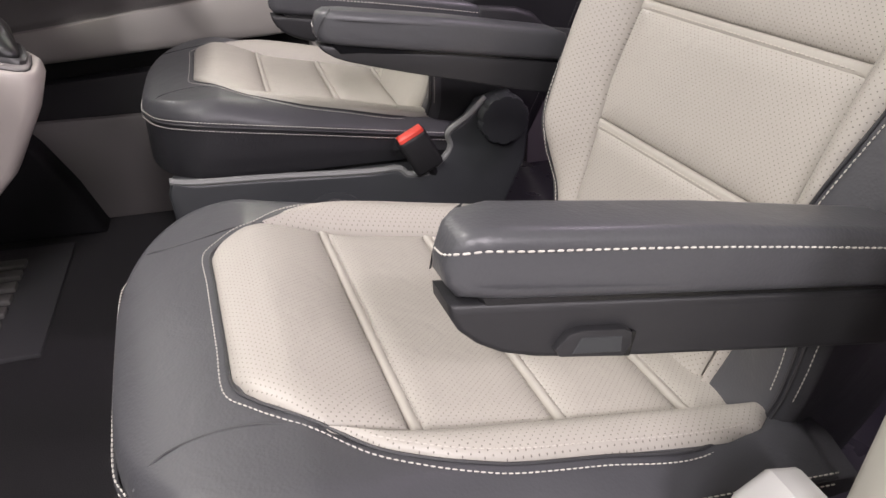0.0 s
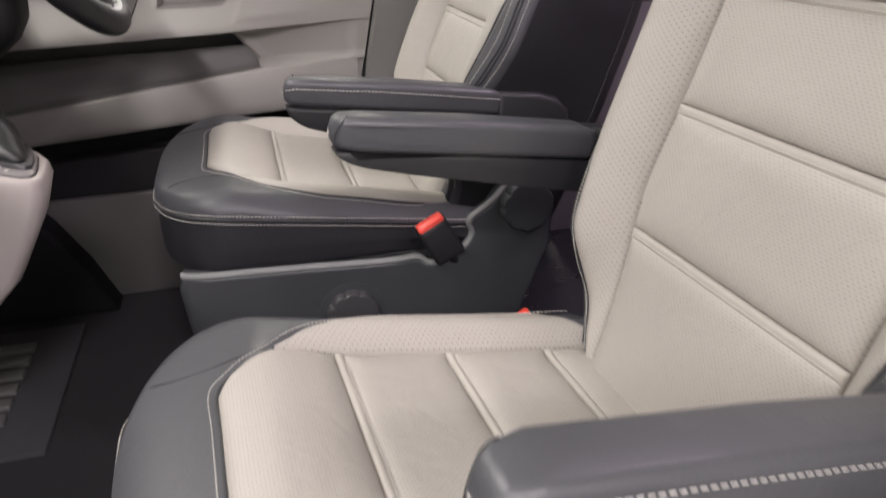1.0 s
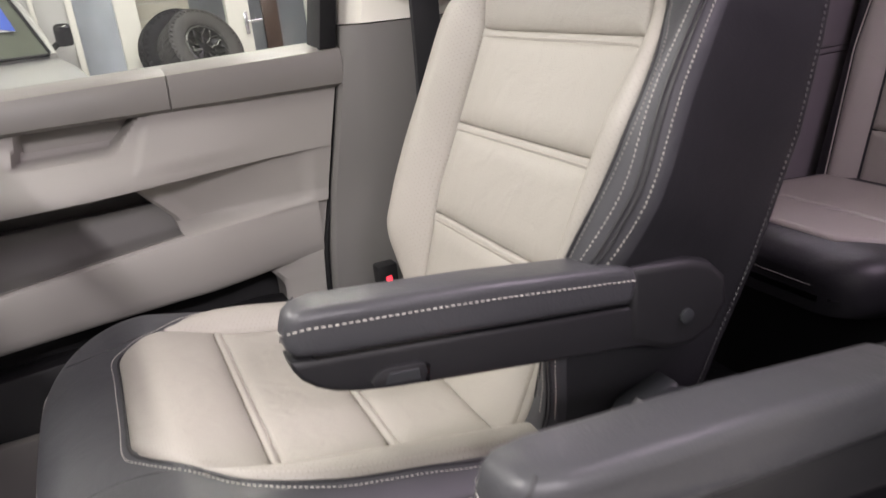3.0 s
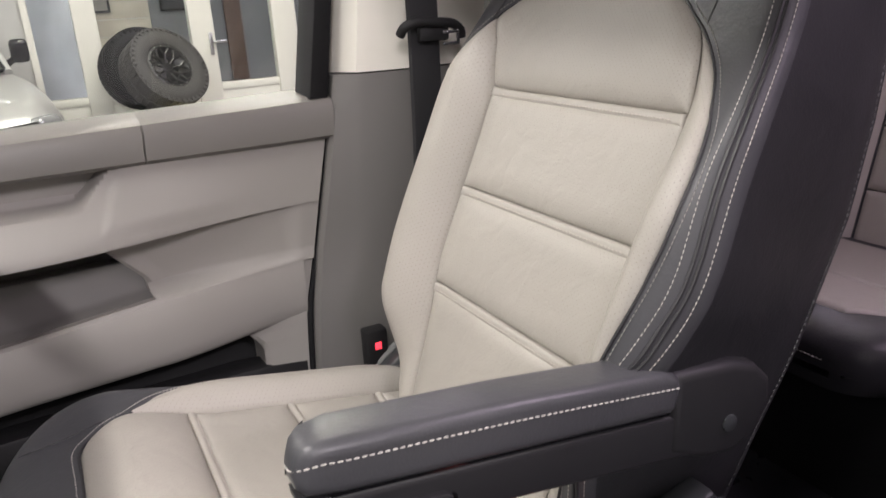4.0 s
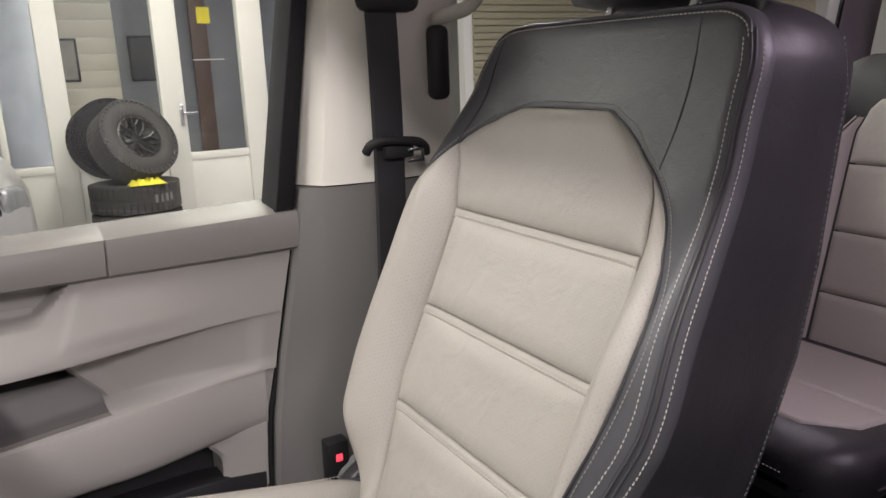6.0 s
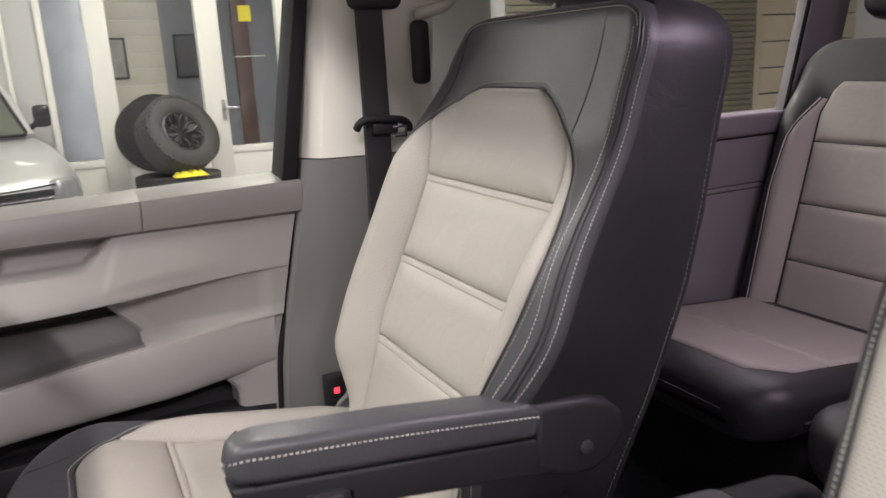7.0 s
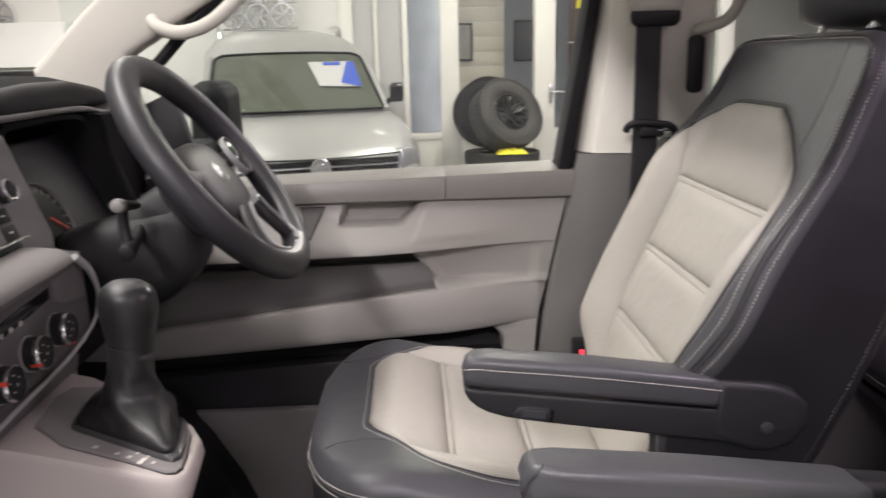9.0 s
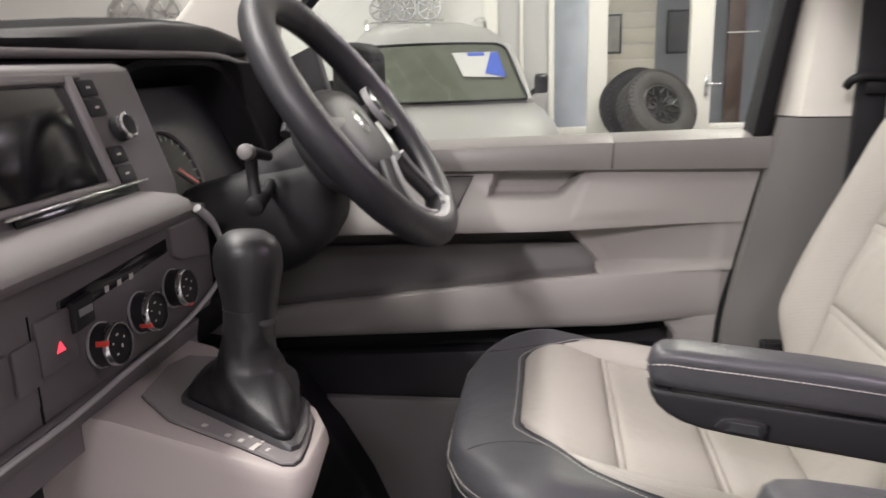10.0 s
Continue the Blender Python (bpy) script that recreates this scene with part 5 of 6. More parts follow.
def flat_ring(outline, grow, dz, shift=0.0):
    cx, cy = -0.28, 1.05
    return [(cx + (x - cx) * grow + shift * (x + 0.42) / 0.25, cy + (y - cy) * grow, console_z(x) + dz) for x, y in outline]


part("body", moved(loft([flat_ring(top_outline, g, dz, sh) for g, dz, sh in ((0.93, -0.26, -0.20), (0.98, -0.19, -0.115), (1.015, -0.12, -0.05), (1.027, -0.05, -0.012), (1.025, -0.016, 0), (1.012, -0.006, 0), (0.995, -0.001, 0), (0.975, 0.001, 0))]), cinv), M_CONSOLE, console, "taupe console body", sharp=50)
part("plate_gap", moved(loft([flat_ring(plate_outline, 1.012, h) for h in (-0.004, 0.0016)]), cinv), M_BLACK, console)
part("shift_plate", moved(loft([flat_ring(plate_outline, 1.0, -0.004), flat_ring(plate_outline, 1.0, 0.003), flat_ring(plate_outline, 0.985, 0.0048)]), cinv), M_LIP, console, "dark grey shift plate", sharp=40)
for x, y, w, h in ((-0.261, 1.004, 0.005, 0.0022), (-0.237, 0.996, 0.005, 0.0022), (-0.224, 0.992, 0.005, 0.0022), (-0.219, 1.000, 0.003, 0.0015), (-0.210, 0.987, 0.0055, 0.0055), (-0.207, 0.997, 0.0018, 0.0018), (-0.199, 0.986, 0.003, 0.0022)):
    part("gate_mark", moved(box(x - w / 2, x + w / 2, y - h, y + h, console_z(x) + 0.0046, console_z(x) + 0.0053, 0), cinv @ Matrix.Translation((x, y, 0)) @ Matrix.Rotation(radians(-18), 4, "Z") @ Matrix.Translation((-x, -y, 0))), M_THREAD, console)
lever = empty("gear_lever", (-0.235, 1.058, 0.515), "black leather gear lever with creased boot", "gear lever")
linv = Matrix.Translation((0.235, -1.058, -0.515))
base = [(-0.296, 1.034), (-0.29, 1.030), (-0.19, 0.991), (-0.181, 0.990), (-0.176, 0.997), (-0.178, 1.022), (-0.189, 1.066), (-0.196, 1.074), (-0.285, 1.103), (-0.296, 1.098), (-0.302, 1.078)]
part("boot_frame", moved(loft([flat_ring(base, 1.0, 0.003), flat_ring(base, 1.0, 0.009), flat_ring(base, 0.96, 0.012), flat_ring(base, 0.86, 0.009)]), linv), M_PANEL, lever, "black boot frame", sharp=50)
def frame_edge(a, share):
    """Point of the boot frame's outline in direction a from its middle."""
    mx, my = -0.238, 1.043
    dx, dy = math.cos(a), math.sin(a)
    for (x0, y0), (x1, y1) in zip(base, base[1:] + base[:1]):
        ex, ey = x1 - x0, y1 - y0
        det = dx * ey - dy * ex
        if abs(det) < 1e-9:
            continue
        far = ((x0 - mx) * ey - (y0 - my) * ex) / det
        part_way = ((x0 - mx) * dy - (y0 - my) * dx) / det
        if far > 0 and -1e-6 <= part_way <= 1 + 1e-6:
            return mx + dx * far * share, my + dy * far * share
    return mx, my


rings = []
for k in range(29):
    t = k / 28
    z = 0.516 + 0.090 * t
    left = between([(0.0, -0.290), (0.15, -0.284), (0.40, -0.272), (0.70, -0.259), (1.0, -0.258)], t)
    right = between([(0.0, -0.186), (0.15, -0.192), (0.38, -0.209), (0.6, -0.214), (1.0, -0.212)], t)
    cy, ry = 1.040 + 0.018 * smooth(0, 0.7, t), 0.040 - 0.018 * smooth(0, 0.60, t)
    cx, rx = (left + right) / 2, (right - left) / 2
    ring = []
    for i in range(64):
        a = 2 * math.pi * i / 64
        c, e = math.cos(a), math.sin(a)
        mid = (1 - t) ** 0.6 * min(1, t * 8)
        fold = 1 + mid * (0.22 * (1 - abs(math.sin(1.5 * a + 4.4 * t + 0.9))) ** 2 - 0.08 + 0.045 * math.sin(4 * a - 9 * t) + 0.018 * math.sin(9 * a + 14 * t))
        fx, fy = frame_edge(a, 0.88)
        g = smooth(0.0, 0.42, t)
        bx, by = cx + rx * c, 1.058 + ry * e
        px, py = fx + (bx - fx) * g, fy + (by - fy) * g
        ring.append((cx + (px - cx) * fold, cy + (py - cy) * fold, z - 0.16 * (px - cx) * (1 - t)))
    rings.append(ring)
part("boot", moved(loft(rings), linv), M_BOOT, lever, "black leather boot", sharp=70)
prof = [(0.0222, 0.0), (0.0228, 0.010), (0.0256, 0.028), (0.0288, 0.045), (0.0292, 0.056), (0.0275, 0.066), (0.0235, 0.073), (0.016, 0.0775), (0.008, 0.0785), (0.001, 0.079)]
knob = Matrix.Translation((-0.2345, 1.058, 0.594)) @ Matrix.Rotation(radians(3), 4, "Y") @ Matrix.Diagonal((1.03, 0.88, 1.0, 1))
part("knob", moved(lathe(prof, 40), linv @ knob), M_BOOT, lever, "black leather knob", sharp=70)
part("collar", moved(ring_of([(0.0228, -0.002), (0.0236, 0.001), (0.0230, 0.004), (0.021, 0.0)], 40, Matrix()), linv @ knob), M_PANEL, lever)
part("knob_cap", moved(lathe([(0.0205, 0.0752), (0.016, 0.0785), (0.008, 0.0797), (0.001, 0.0800)], 28), linv @ knob), M_PANEL, lever)

# ---- steering wheel ----
WHEEL_C, WHEEL_N = Vector((-0.2035, 1.355, 0.745)), Vector((0.809, 0, 0.588))
wheel = empty("steering_wheel", WHEEL_C, "black leather steering wheel with satin chrome spoke trim", "steering wheel")
up = Vector((-0.588, 0, 0.809))
side_axis = Vector((0, 1, 0))


def on_wheel(a, b, n=0.0):
    return side_axis * a + up * b + WHEEL_N * n


part("rim", tube([on_wheel(0.167 * math.cos(2 * math.pi * k / 72), 0.167 * math.sin(2 * math.pi * k / 72) * (0.985 if math.sin(2 * math.pi * k / 72) < 0 else 1.0)) for k in range(72)], 0.0200, 14, closed=True), M_SKIRT2, wheel, "black leather rim", sharp=80)
rings = []
for n, s in ((-0.067, 0.72), (-0.052, 0.98), (-0.032, 1.05), (-0.014, 1.0), (-0.004, 0.86), (0.000, 0.55), (0.001, 0.1)):
    rings.append([on_wheel(0.085 * s * math.copysign(abs(math.cos(a)) ** 0.75, math.cos(a)), -0.012 + 0.066 * s * math.copysign(abs(math.sin(a)) ** 0.75, math.sin(a)), n) for a in [2 * math.pi * i / 32 for i in range(32)]])
part("airbag_cover", loft(rings), M_PANEL, wheel, "dark grey airbag cover", sharp=60)
part("badge", lathe([(0.019, 0), (0.019, 0.002), (0.017, 0.003), (0.016, 0.002), (0.010, 0.002), (0.008, 0.0032), (0.001, 0.0033)], 32, facing(on_wheel(0, -0.004, -0.001), WHEEL_N)), M_CHROME, wheel, "plain round chrome badge")
for s in (-1, 1):
    spoke = [on_wheel(s * 0.050, 0.004, -0.016), on_wheel(s * 0.100, 0.008, -0.018), on_wheel(s * 0.140, 0.008, -0.014), on_wheel(s * 0.158, 0.008, -0.006)]
    part("spoke", tube(spoke, lambda t: 0.016 - 0.004 * t, 10), M_DASH, wheel)
    deep = 0.002 if s > 0 else -0.034
    keys = part("key_pad", lathe([(0.024, 0), (0.024, 0.010), (0.020, 0.014), (0.001, 0.015)], 28, facing(on_wheel(s * 0.098, 0.004, deep), WHEEL_N) @ Matrix.Diagonal((1.0, 1.3, 0.7, 1))), M_GLOSS, wheel, "gloss black key pad")
    part("key_ring", ring_of([(0.0252, 0.0), (0.0252, 0.012), (0.0242, 0.0130), (0.0236, 0.010), (0.0236, 0.0)], 36, facing(on_wheel(s * 0.098, 0.004, deep), WHEEL_N) @ Matrix.Diagonal((1.0, 1.3, 0.7, 1))), M_TRIM, wheel)
    low = [on_wheel(s * 0.030, -0.062, 0.000), on_wheel(s * 0.046, -0.084, -0.003), on_wheel(s * 0.064, -0.120, -0.003), on_wheel(s * 0.070, -0.146, 0.0)]
    part("lower_spoke", tube(low, lambda t: 0.0095, 10), M_PANEL, wheel)
    part("spoke_trim", tube([p + WHEEL_N * 0.012 - side_axis * (s * 0.003) for p in low[:3]] + [on_wheel(s * 0.052, -0.138, 0.014), on_wheel(s * 0.030, -0.144, 0.014)], 0.0030, 8), M_TRIM, wheel, "satin chrome spoke trim")
part("rim_clasp", tube([on_wheel(0.158 * math.sin(a), -0.158 * math.cos(a), 0.008) for a in spread(-0.40, 0.40, 14)], 0.0105, 10), M_SATIN, wheel, "grey clasp round the lower rim")
column = empty("steering_column", WHEEL_C - WHEEL_N * 0.06, "dark grey steering column shroud with stalks", "steering column")
off = WHEEL_C - WHEEL_N * 0.06
rings = []
for d, s in ((0.0, 0.8), (-0.02, 1.0), (-0.10, 1.1), (-0.20, 1.15), (-0.26, 1.1)):
    rings.append([WHEEL_N * d + side_axis * (0.047 * s * math.copysign(abs(math.cos(a)) ** 0.6, math.cos(a))) + up * (0.046 * s * math.copysign(abs(math.sin(a)) ** 0.6, math.sin(a)) - 0.012) for a in [2 * math.pi * i / 28 for i in range(28)]])
part("shroud", loft(rings), M_BLACK, column, "black shroud", sharp=60)
rings = []
for x, top, low, w in ((-0.226, 0.690, 0.632, 0.030), (-0.230, 0.700, 0.618, 0.044), (-0.245, 0.705, 0.594, 0.054), (-0.275, 0.700, 0.570, 0.058), (-0.33, 0.690, 0.545, 0.062), (-0.41, 0.670, 0.520, 0.066)):
    rings.append([Vector((x, 1.350 + w * math.copysign(abs(math.cos(a)) ** 0.6, math.cos(a)), (top + low) / 2 + (top - low) / 2 * math.copysign(abs(math.sin(a)) ** 0.6, math.sin(a)))) - off for a in [2 * math.pi * i / 28 for i in range(28)]])
part("lower_shroud", loft(rings), M_BLACK, column, "black lower shroud", sharp=60)
for root, tip, r, cap in (((-0.300, 1.30, 0.708), (-0.292, 1.222, 0.722), 0.0072, M_LIP), ((-0.300, 1.30, 0.676), (-0.290, 1.226, 0.664), 0.0085, M_BLACK), ((-0.310, 1.39, 0.725), (-0.325, 1.475, 0.785), 0.0085, M_BLACK)):
    root, tip = Vector(root) - off, Vector(tip) - off
    way = (tip - root).normalized()
    st = part("stalk", tube([root, root * 0.4 + tip * 0.6 + Vector((0.003, 0, 0)), tip], lambda t, r=r: r * (0.8 + 0.35 * t * t), 12), M_BLACK, column)
    part("stalk_end", tube([tip - way * 0.002, tip + way * 0.006, tip + way * 0.010, tip + way * 0.012], lambda t, r=r: r * (1.25 - 0.5 * t ** 4), 16, smooth=False), cap, st)
part("stalk_web", tube([Vector((-0.296, 1.240, 0.716)) - off, Vector((-0.298, 1.244, 0.690)) - off, Vector((-0.294, 1.240, 0.668)) - off], 0.007, 10), M_BLACK, column)
# wheel arch and kick panel beside the pedals
structure("wheel_arch", prism([(-0.245, 0.012), (-0.285, 0.11), (-0.335, 0.20), (-0.40, 0.285), (-0.50, 0.35), (-0.62, 0.36), (-0.62, 0.012)], "y", 1.57, 1.66, 0.012, 3), M_RUBBER, "black wheel arch lining beside the driver footwell")
structure("kick_panel", box(-0.62, -0.02, 1.640, 1.662, 0.012, 0.24, 0.01), M_KICK, "taupe kick panel under the driver door")
structure("toe_board", prism([(-0.62, 0.012), (-0.60, 0.012), (-0.72, 0.42), (-0.80, 0.42)], "y", 0.16, 1.64, 0.004), M_CARPET, "black carpeted toe board")
# pedals
for y, w in ((1.27, 0.055), (1.38, 0.040)):
    pedal = empty("pedal", (-0.52, y, 0.14), "black rubber pedal in the footwell", "pedal", "pedals")
    part("pad", moved(box(-0.008, 0.008, -w, w, -0.045, 0.045, 0.006), Matrix.Rotation(radians(-35), 4, "Y")), M_RUBBER, pedal)
    part("arm", tube([(0, 0, 0.0), (-0.05, 0, 0.12), (-0.08, 0, 0.25)], 0.009, 8), M_BASE, pedal)

# ---- rear seats ----
def build_rear_seat(where, label):
    seat = empty("rear_seat", where, label, "car seat", "rear seats")
    rows = []
    for k in range(22):
        x = 0.46 * (1 - math.cos(math.pi / 2 * min(1, k / 9))) * 0.25 + (0.0 if k < 9 else 0.0) if k <= 9 else 0.115 + (k - 9) * 0.0313
        r = 0.075
        b = 0.225 + (-r + math.sqrt(max(0, r * r - (r - min(x, r)) ** 2)) if x < r else 0)
        t = 0.385 - 0.035 * smooth(0, 0.5, x) - 0.035 * (1 - math.sqrt(max(0, 1 - ((0.08 - min(x, 0.08)) / 0.08) ** 2)))
        ring = [(x, -b * 0.94, 0.298), (x, -b * 0.985, 0.308), (x, -b, 0.325)]
        for q in range(21):
            s = math.sin(math.pi / 2 * (q / 10 - 1))
            over = max(0, (abs(s) * b - (b - 0.035)) / 0.035)
            ring.append((x, b * s, t - 0.035 * (1 - math.sqrt(max(0, 1 - min(1, over) ** 2)))))
        rows.append(ring + [(x, b, 0.325), (x, b * 0.985, 0.308), (x, b * 0.94, 0.298)])
    cushion = part("cushion", loft(rows), M_SKIRT2, seat, "charcoal leather cushion cover", sharp=55)

    def top(x, y, lift):
        return (x, y, 0.385 - 0.035 * smooth(0, 0.5, x) - 0.035 * (1 - math.sqrt(max(0, 1 - ((0.08 - min(x, 0.08)) / 0.08) ** 2))) - 0.010 * smooth(0.17, 0.215, abs(y)) + lift)

    wide = lambda x: between([(0.065, 0.12), (0.12, 0.175), (0.5, 0.190)], x)
    for a, b in ((0.065, 0.20), (0.20, 0.42)):
        part("pleat", padded(top, a, b, lambda x: -wide(x), wide, 20, 36, 0.006, 0.003, 0.012), M_FINE, cushion, "light leather pleat")
    part("stitching", stitches([(-0.0015, y, 0.338) for y in (-0.14, -0.05, 0.05, 0.14)], 0.006), M_THREAD, cushion, "cream thread")
    part("seam_welt", tube([(x, -0.2265, 0.325) for x in (0.08, 0.2, 0.4)], 0.002, 6), M_PIPE, cushion)
    part("seat_box", box(0.12, 0.46, -0.195, 0.195, 0.0, 0.302, 0.01), M_RUBBER, seat)
    o, u, n = Vector((0.450, 0, 0.335)), Vector((0.26, 0, 0.966)), Vector((-0.966, 0, 0.26))

    def half(v):
        return 0.218 + (-0.07 + math.sqrt(max(0, 0.0049 - (v - 0.50) ** 2)) if v > 0.50 else 0)

    def face(v, w, lift):
        a = abs(w)
        h = half(v)
        over = min(1, max(0, (a - (h - 0.03)) / 0.03))
        d = 0.030 * smooth(0.12, 0.17, a) * (1 - smooth(0.40, 0.50, v)) - 0.03 * (1 - math.sqrt(1 - over * over))
        return tuple(o + u * v + n * (d + lift) + Vector((0, w, 0)))

    rings = []
    for v in [-0.03 + 0.03 * k for k in range(17)] + [0.48, 0.50, 0.52, 0.54, 0.555, 0.565, 0.5695]:
        h = half(v)
        fr = [face(v, h * math.sin(math.pi / 2 * (q / 14 - 1)), 0) for q in range(29)]
        rings.append(fr + [tuple(o + u * v + n * (-0.10) + Vector((0, h * s, 0))) for s in (1, 0.9, 0, -0.9, -1)])
    back = part("backrest", loft(rings), M_SKIRT2, seat, "charcoal leather backrest cover", sharp=55)
    lightw = lambda v: between([(0.0, 0.128), (0.42, 0.132), (0.465, 0.118), (0.485, 0.10)], v)
    for a, b in ((-0.01, 0.11), (0.11, 0.23), (0.23, 0.36), (0.36, 0.485)):
        part("pleat", padded(face, a, b, lambda v: -lightw(v), lightw, 18, 36, 0.008, 0.003, 0.014), M_FINE, back, "light leather pleat")
    for s in (-1, 1):
        part("bolster_piping", tube([face(v, s * (between([(0, 0.181), (0.26, 0.191), (0.36, 0.181), (0.45, 0.139)], v)), 0.001) for v in spread(0.0, 0.45, 16)], 0.0016, 6), M_TONE, back, "pale piping")
        lo, hi = (lambda v: lightw(v) + 0.001), (lambda v: between([(0, 0.178), (0.26, 0.188), (0.36, 0.178), (0.45, 0.136)], v))
        part("side_bolster", padded(face, -0.01, 0.45, (lambda v: -hi(v)) if s < 0 else lo, (lambda v: -lo(v)) if s < 0 else hi, 30, 10, 0.006, 0.003, 0.012), M_PLAIN, back, "light leather bolster")
    top_o = o + u * 0.57 - n * 0.05
    for s in (-1, 1):
        part("headrest_post", tube([top_o + Vector((0, s * 0.06, 0)) - u * 0.02, top_o + u * 0.07 + Vector((0, s * 0.06, 0))], 0.006, 10, smooth=False), M_CHROME, seat)
    part("headrest", moved(box(-0.045, 0.045, -0.125, 0.125, -0.08, 0.08, 0.04, 4), Matrix.Translation(top_o + u * 0.13) @ Matrix.Rotation(radians(15), 4, "Y")), M_SKIRT2, seat, "charcoal leather headrest", sharp=60)
    return seat


build_rear_seat((0.885, 1.43, -0.03), "two-tone leather rear seat beside the side window")
build_rear_seat((0.885, 0.95, -0.03), "two-tone leather rear seat in the middle of the bench")


# ---- the showroom outside ----
M_FLOOR = surface("grey_showroom_floor", (0.33, 0.32, 0.31), 0.35, grain=40, bump=0.1, vary=0.15, vary_scale=2)
M_WALL = surface("white_wall", (0.76, 0.75, 0.71), 0.7, grain=120, bump=0.15, vary=0.03, vary_scale=1.5)
structure("ground", box(-9, 12, -6, 14, GROUND - 0.05, GROUND, 0), M_FLOOR, "pale grey showroom floor")
structure("showroom_ceiling", box(-9, 12, -6, 14, CEILING, CEILING + 0.1, 0), M_WHITE, "white showroom ceiling")
structure("wall_front", box(-9.1, -9, -6, 14, GROUND, CEILING, 0), M_WALL, "white showroom wall")
structure("wall_back", box(12, 12.1, -6, 14, GROUND, CEILING, 0), M_WALL, "white showroom wall")
M_DIM = surface("grey_wall", (0.22, 0.22, 0.22), 0.7, grain=120, bump=0.15, vary=0.05, vary_scale=1.5)
structure("wall_street", box(-9, 12, -6.1, -6, GROUND, CEILING, 0), M_DIM, "grey showroom wall")
structure("wall_office", box(-9, 12, 12.5, 12.6, GROUND, CEILING, 0), M_WALL, "cream wall at the back of the office")
WALL_Y = 8.0
structure("wall_far", box(-9, -0.62, WALL_Y, WALL_Y + 0.12, GROUND, CEILING, 0), M_WALL, "white wall beside the glazed office front")
structure("wall_far_end", box(4.6, 12, WALL_Y, WALL_Y + 0.12, GROUND, CEILING, 0), M_WALL, "cream wall beyond the office door")

office = empty("office_front", (0, 0, 0), "white framed glazed office front with a half-glazed door", "partition", kind="structure")
for x0, x1 in ((-0.62, -0.48), (-0.272, -0.235), (0.005, 0.060), (0.380, 0.565), (1.325, 1.535), (2.09, 2.32), (3.2, 3.35)):
    part("post", box(x0, x1, WALL_Y - 0.02, WALL_Y + 0.10, GROUND, 2.6, 0.008), M_UPVC, office)
for x0, x1, z in ((0.060, 0.380, 0.15), (0.565, 1.325, 0.14), (1.535, 2.09, 0.165), (2.32, 3.2, 0.15)):
    part("lower_panel", box(x0, x1, WALL_Y + 0.01, WALL_Y + 0.07, GROUND, z, 0.006), M_UPVC, office)
    part("rail", box(x0, x1, WALL_Y - 0.005, WALL_Y + 0.085, z - 0.07, z, 0.008), M_UPVC, office)
    glazing = part("pane", box(x0, x1, WALL_Y + 0.035, WALL_Y + 0.040, z, 2.6, 0), M_GLASS, office)
    glazing.visible_shadow = False
for x0, x1 in ((-0.48, -0.272), (-0.235, 0.005)):
    part("blind_panel", box(x0, x1, WALL_Y + 0.01, WALL_Y + 0.07, GROUND, 2.6, 0.006), M_GREYPANEL, office, "light grey panel")
part("head", box(-0.62, 3.35, WALL_Y - 0.02, WALL_Y + 0.10, 2.6, CEILING, 0.01), M_UPVC, office)
handle = part("door_handle", box(1.50, 1.63, WALL_Y - 0.065, WALL_Y - 0.045, 0.52, 0.545, 0.006), M_CHROME, office)
part("handle_plate", box(1.47, 1.505, WALL_Y - 0.05, WALL_Y - 0.02, 0.42, 0.62, 0.004), M_CHROME, office)
# inside the office
M_BOARD = surface("cream_boarding", (0.62, 0.55, 0.45), 0.6, grain=60, bump=0.1, vary=0.05)
boards = empty("boarded_wall", (0.9, 10.0, GROUND), "cream horizontal boarding inside the office", "wall", kind="structure")
for k in range(18):
    part("board", box(-0.35, 0.37, -0.01, 0.012, 0.18 * k, 0.18 * k + 0.172, 0.004), M_BOARD, boards)
structure("office_grey_wall", box(1.275, 3.4, 10.0, 10.06, GROUND, CEILING, 0), surface("grey_blue_wall", (0.22, 0.22, 0.24), 0.7, bump=0.05), "grey wall inside the office")
def build_picture(where, w, h, name, tone):
    pic = empty(name, where, "small dark framed picture on the office wall", "picture", "pictures")
    part("frame", joined(box(-w, w, -0.02, 0, -h, -h + 0.025, 0.002), box(-w, w, -0.02, 0, h - 0.025, h, 0.002), box(-w, -w + 0.025, -0.02, 0, -h, h, 0.002), box(w - 0.025, w, -0.02, 0, -h, h, 0.002)), M_BLACK, pic)
    part("print", box(-w + 0.02, w - 0.02, -0.012, -0.004, -h + 0.02, h - 0.02, 0), surface("print_tone", tone, 0.4, vary=0.5, vary_scale=9, bump=0), pic)
build_picture((0.76, 9.98, 1.08), 0.11, 0.23, "picture", (0.30, 0.27, 0.24))
build_picture((1.66, 9.98, 1.08), 0.27, 0.25, "picture", (0.06, 0.06, 0.07))
post = empty("wooden_stand", (2.05, 9.4, GROUND), "dark brown wooden post with a yellow note", "post")
part("upright", box(-0.09, 0.09, -0.03, 0.03, 0, 2.6, 0.006), surface("dark_wood", (0.07, 0.035, 0.022), 0.5, vary=0.3, vary_scale=14), post)
part("note", box(-0.01, 0.13, -0.036, -0.031, 2.08, 2.25, 0), surface("yellow_paper", (0.85, 0.68, 0.03), 0.6, bump=0), post, "bright yellow paper note")
part("arm", box(-0.10, 0.24, -0.05, -0.032, 1.69, 1.703, 0.003), M_UPVC, post)

# made-up board: its blotchy colour paints the reflections in the office glass
glass_blotches = empty("reflection_board", (0.20, 8.9, GROUND), "made-up board with lavender-grey reflections of the office glass painted on", "board")
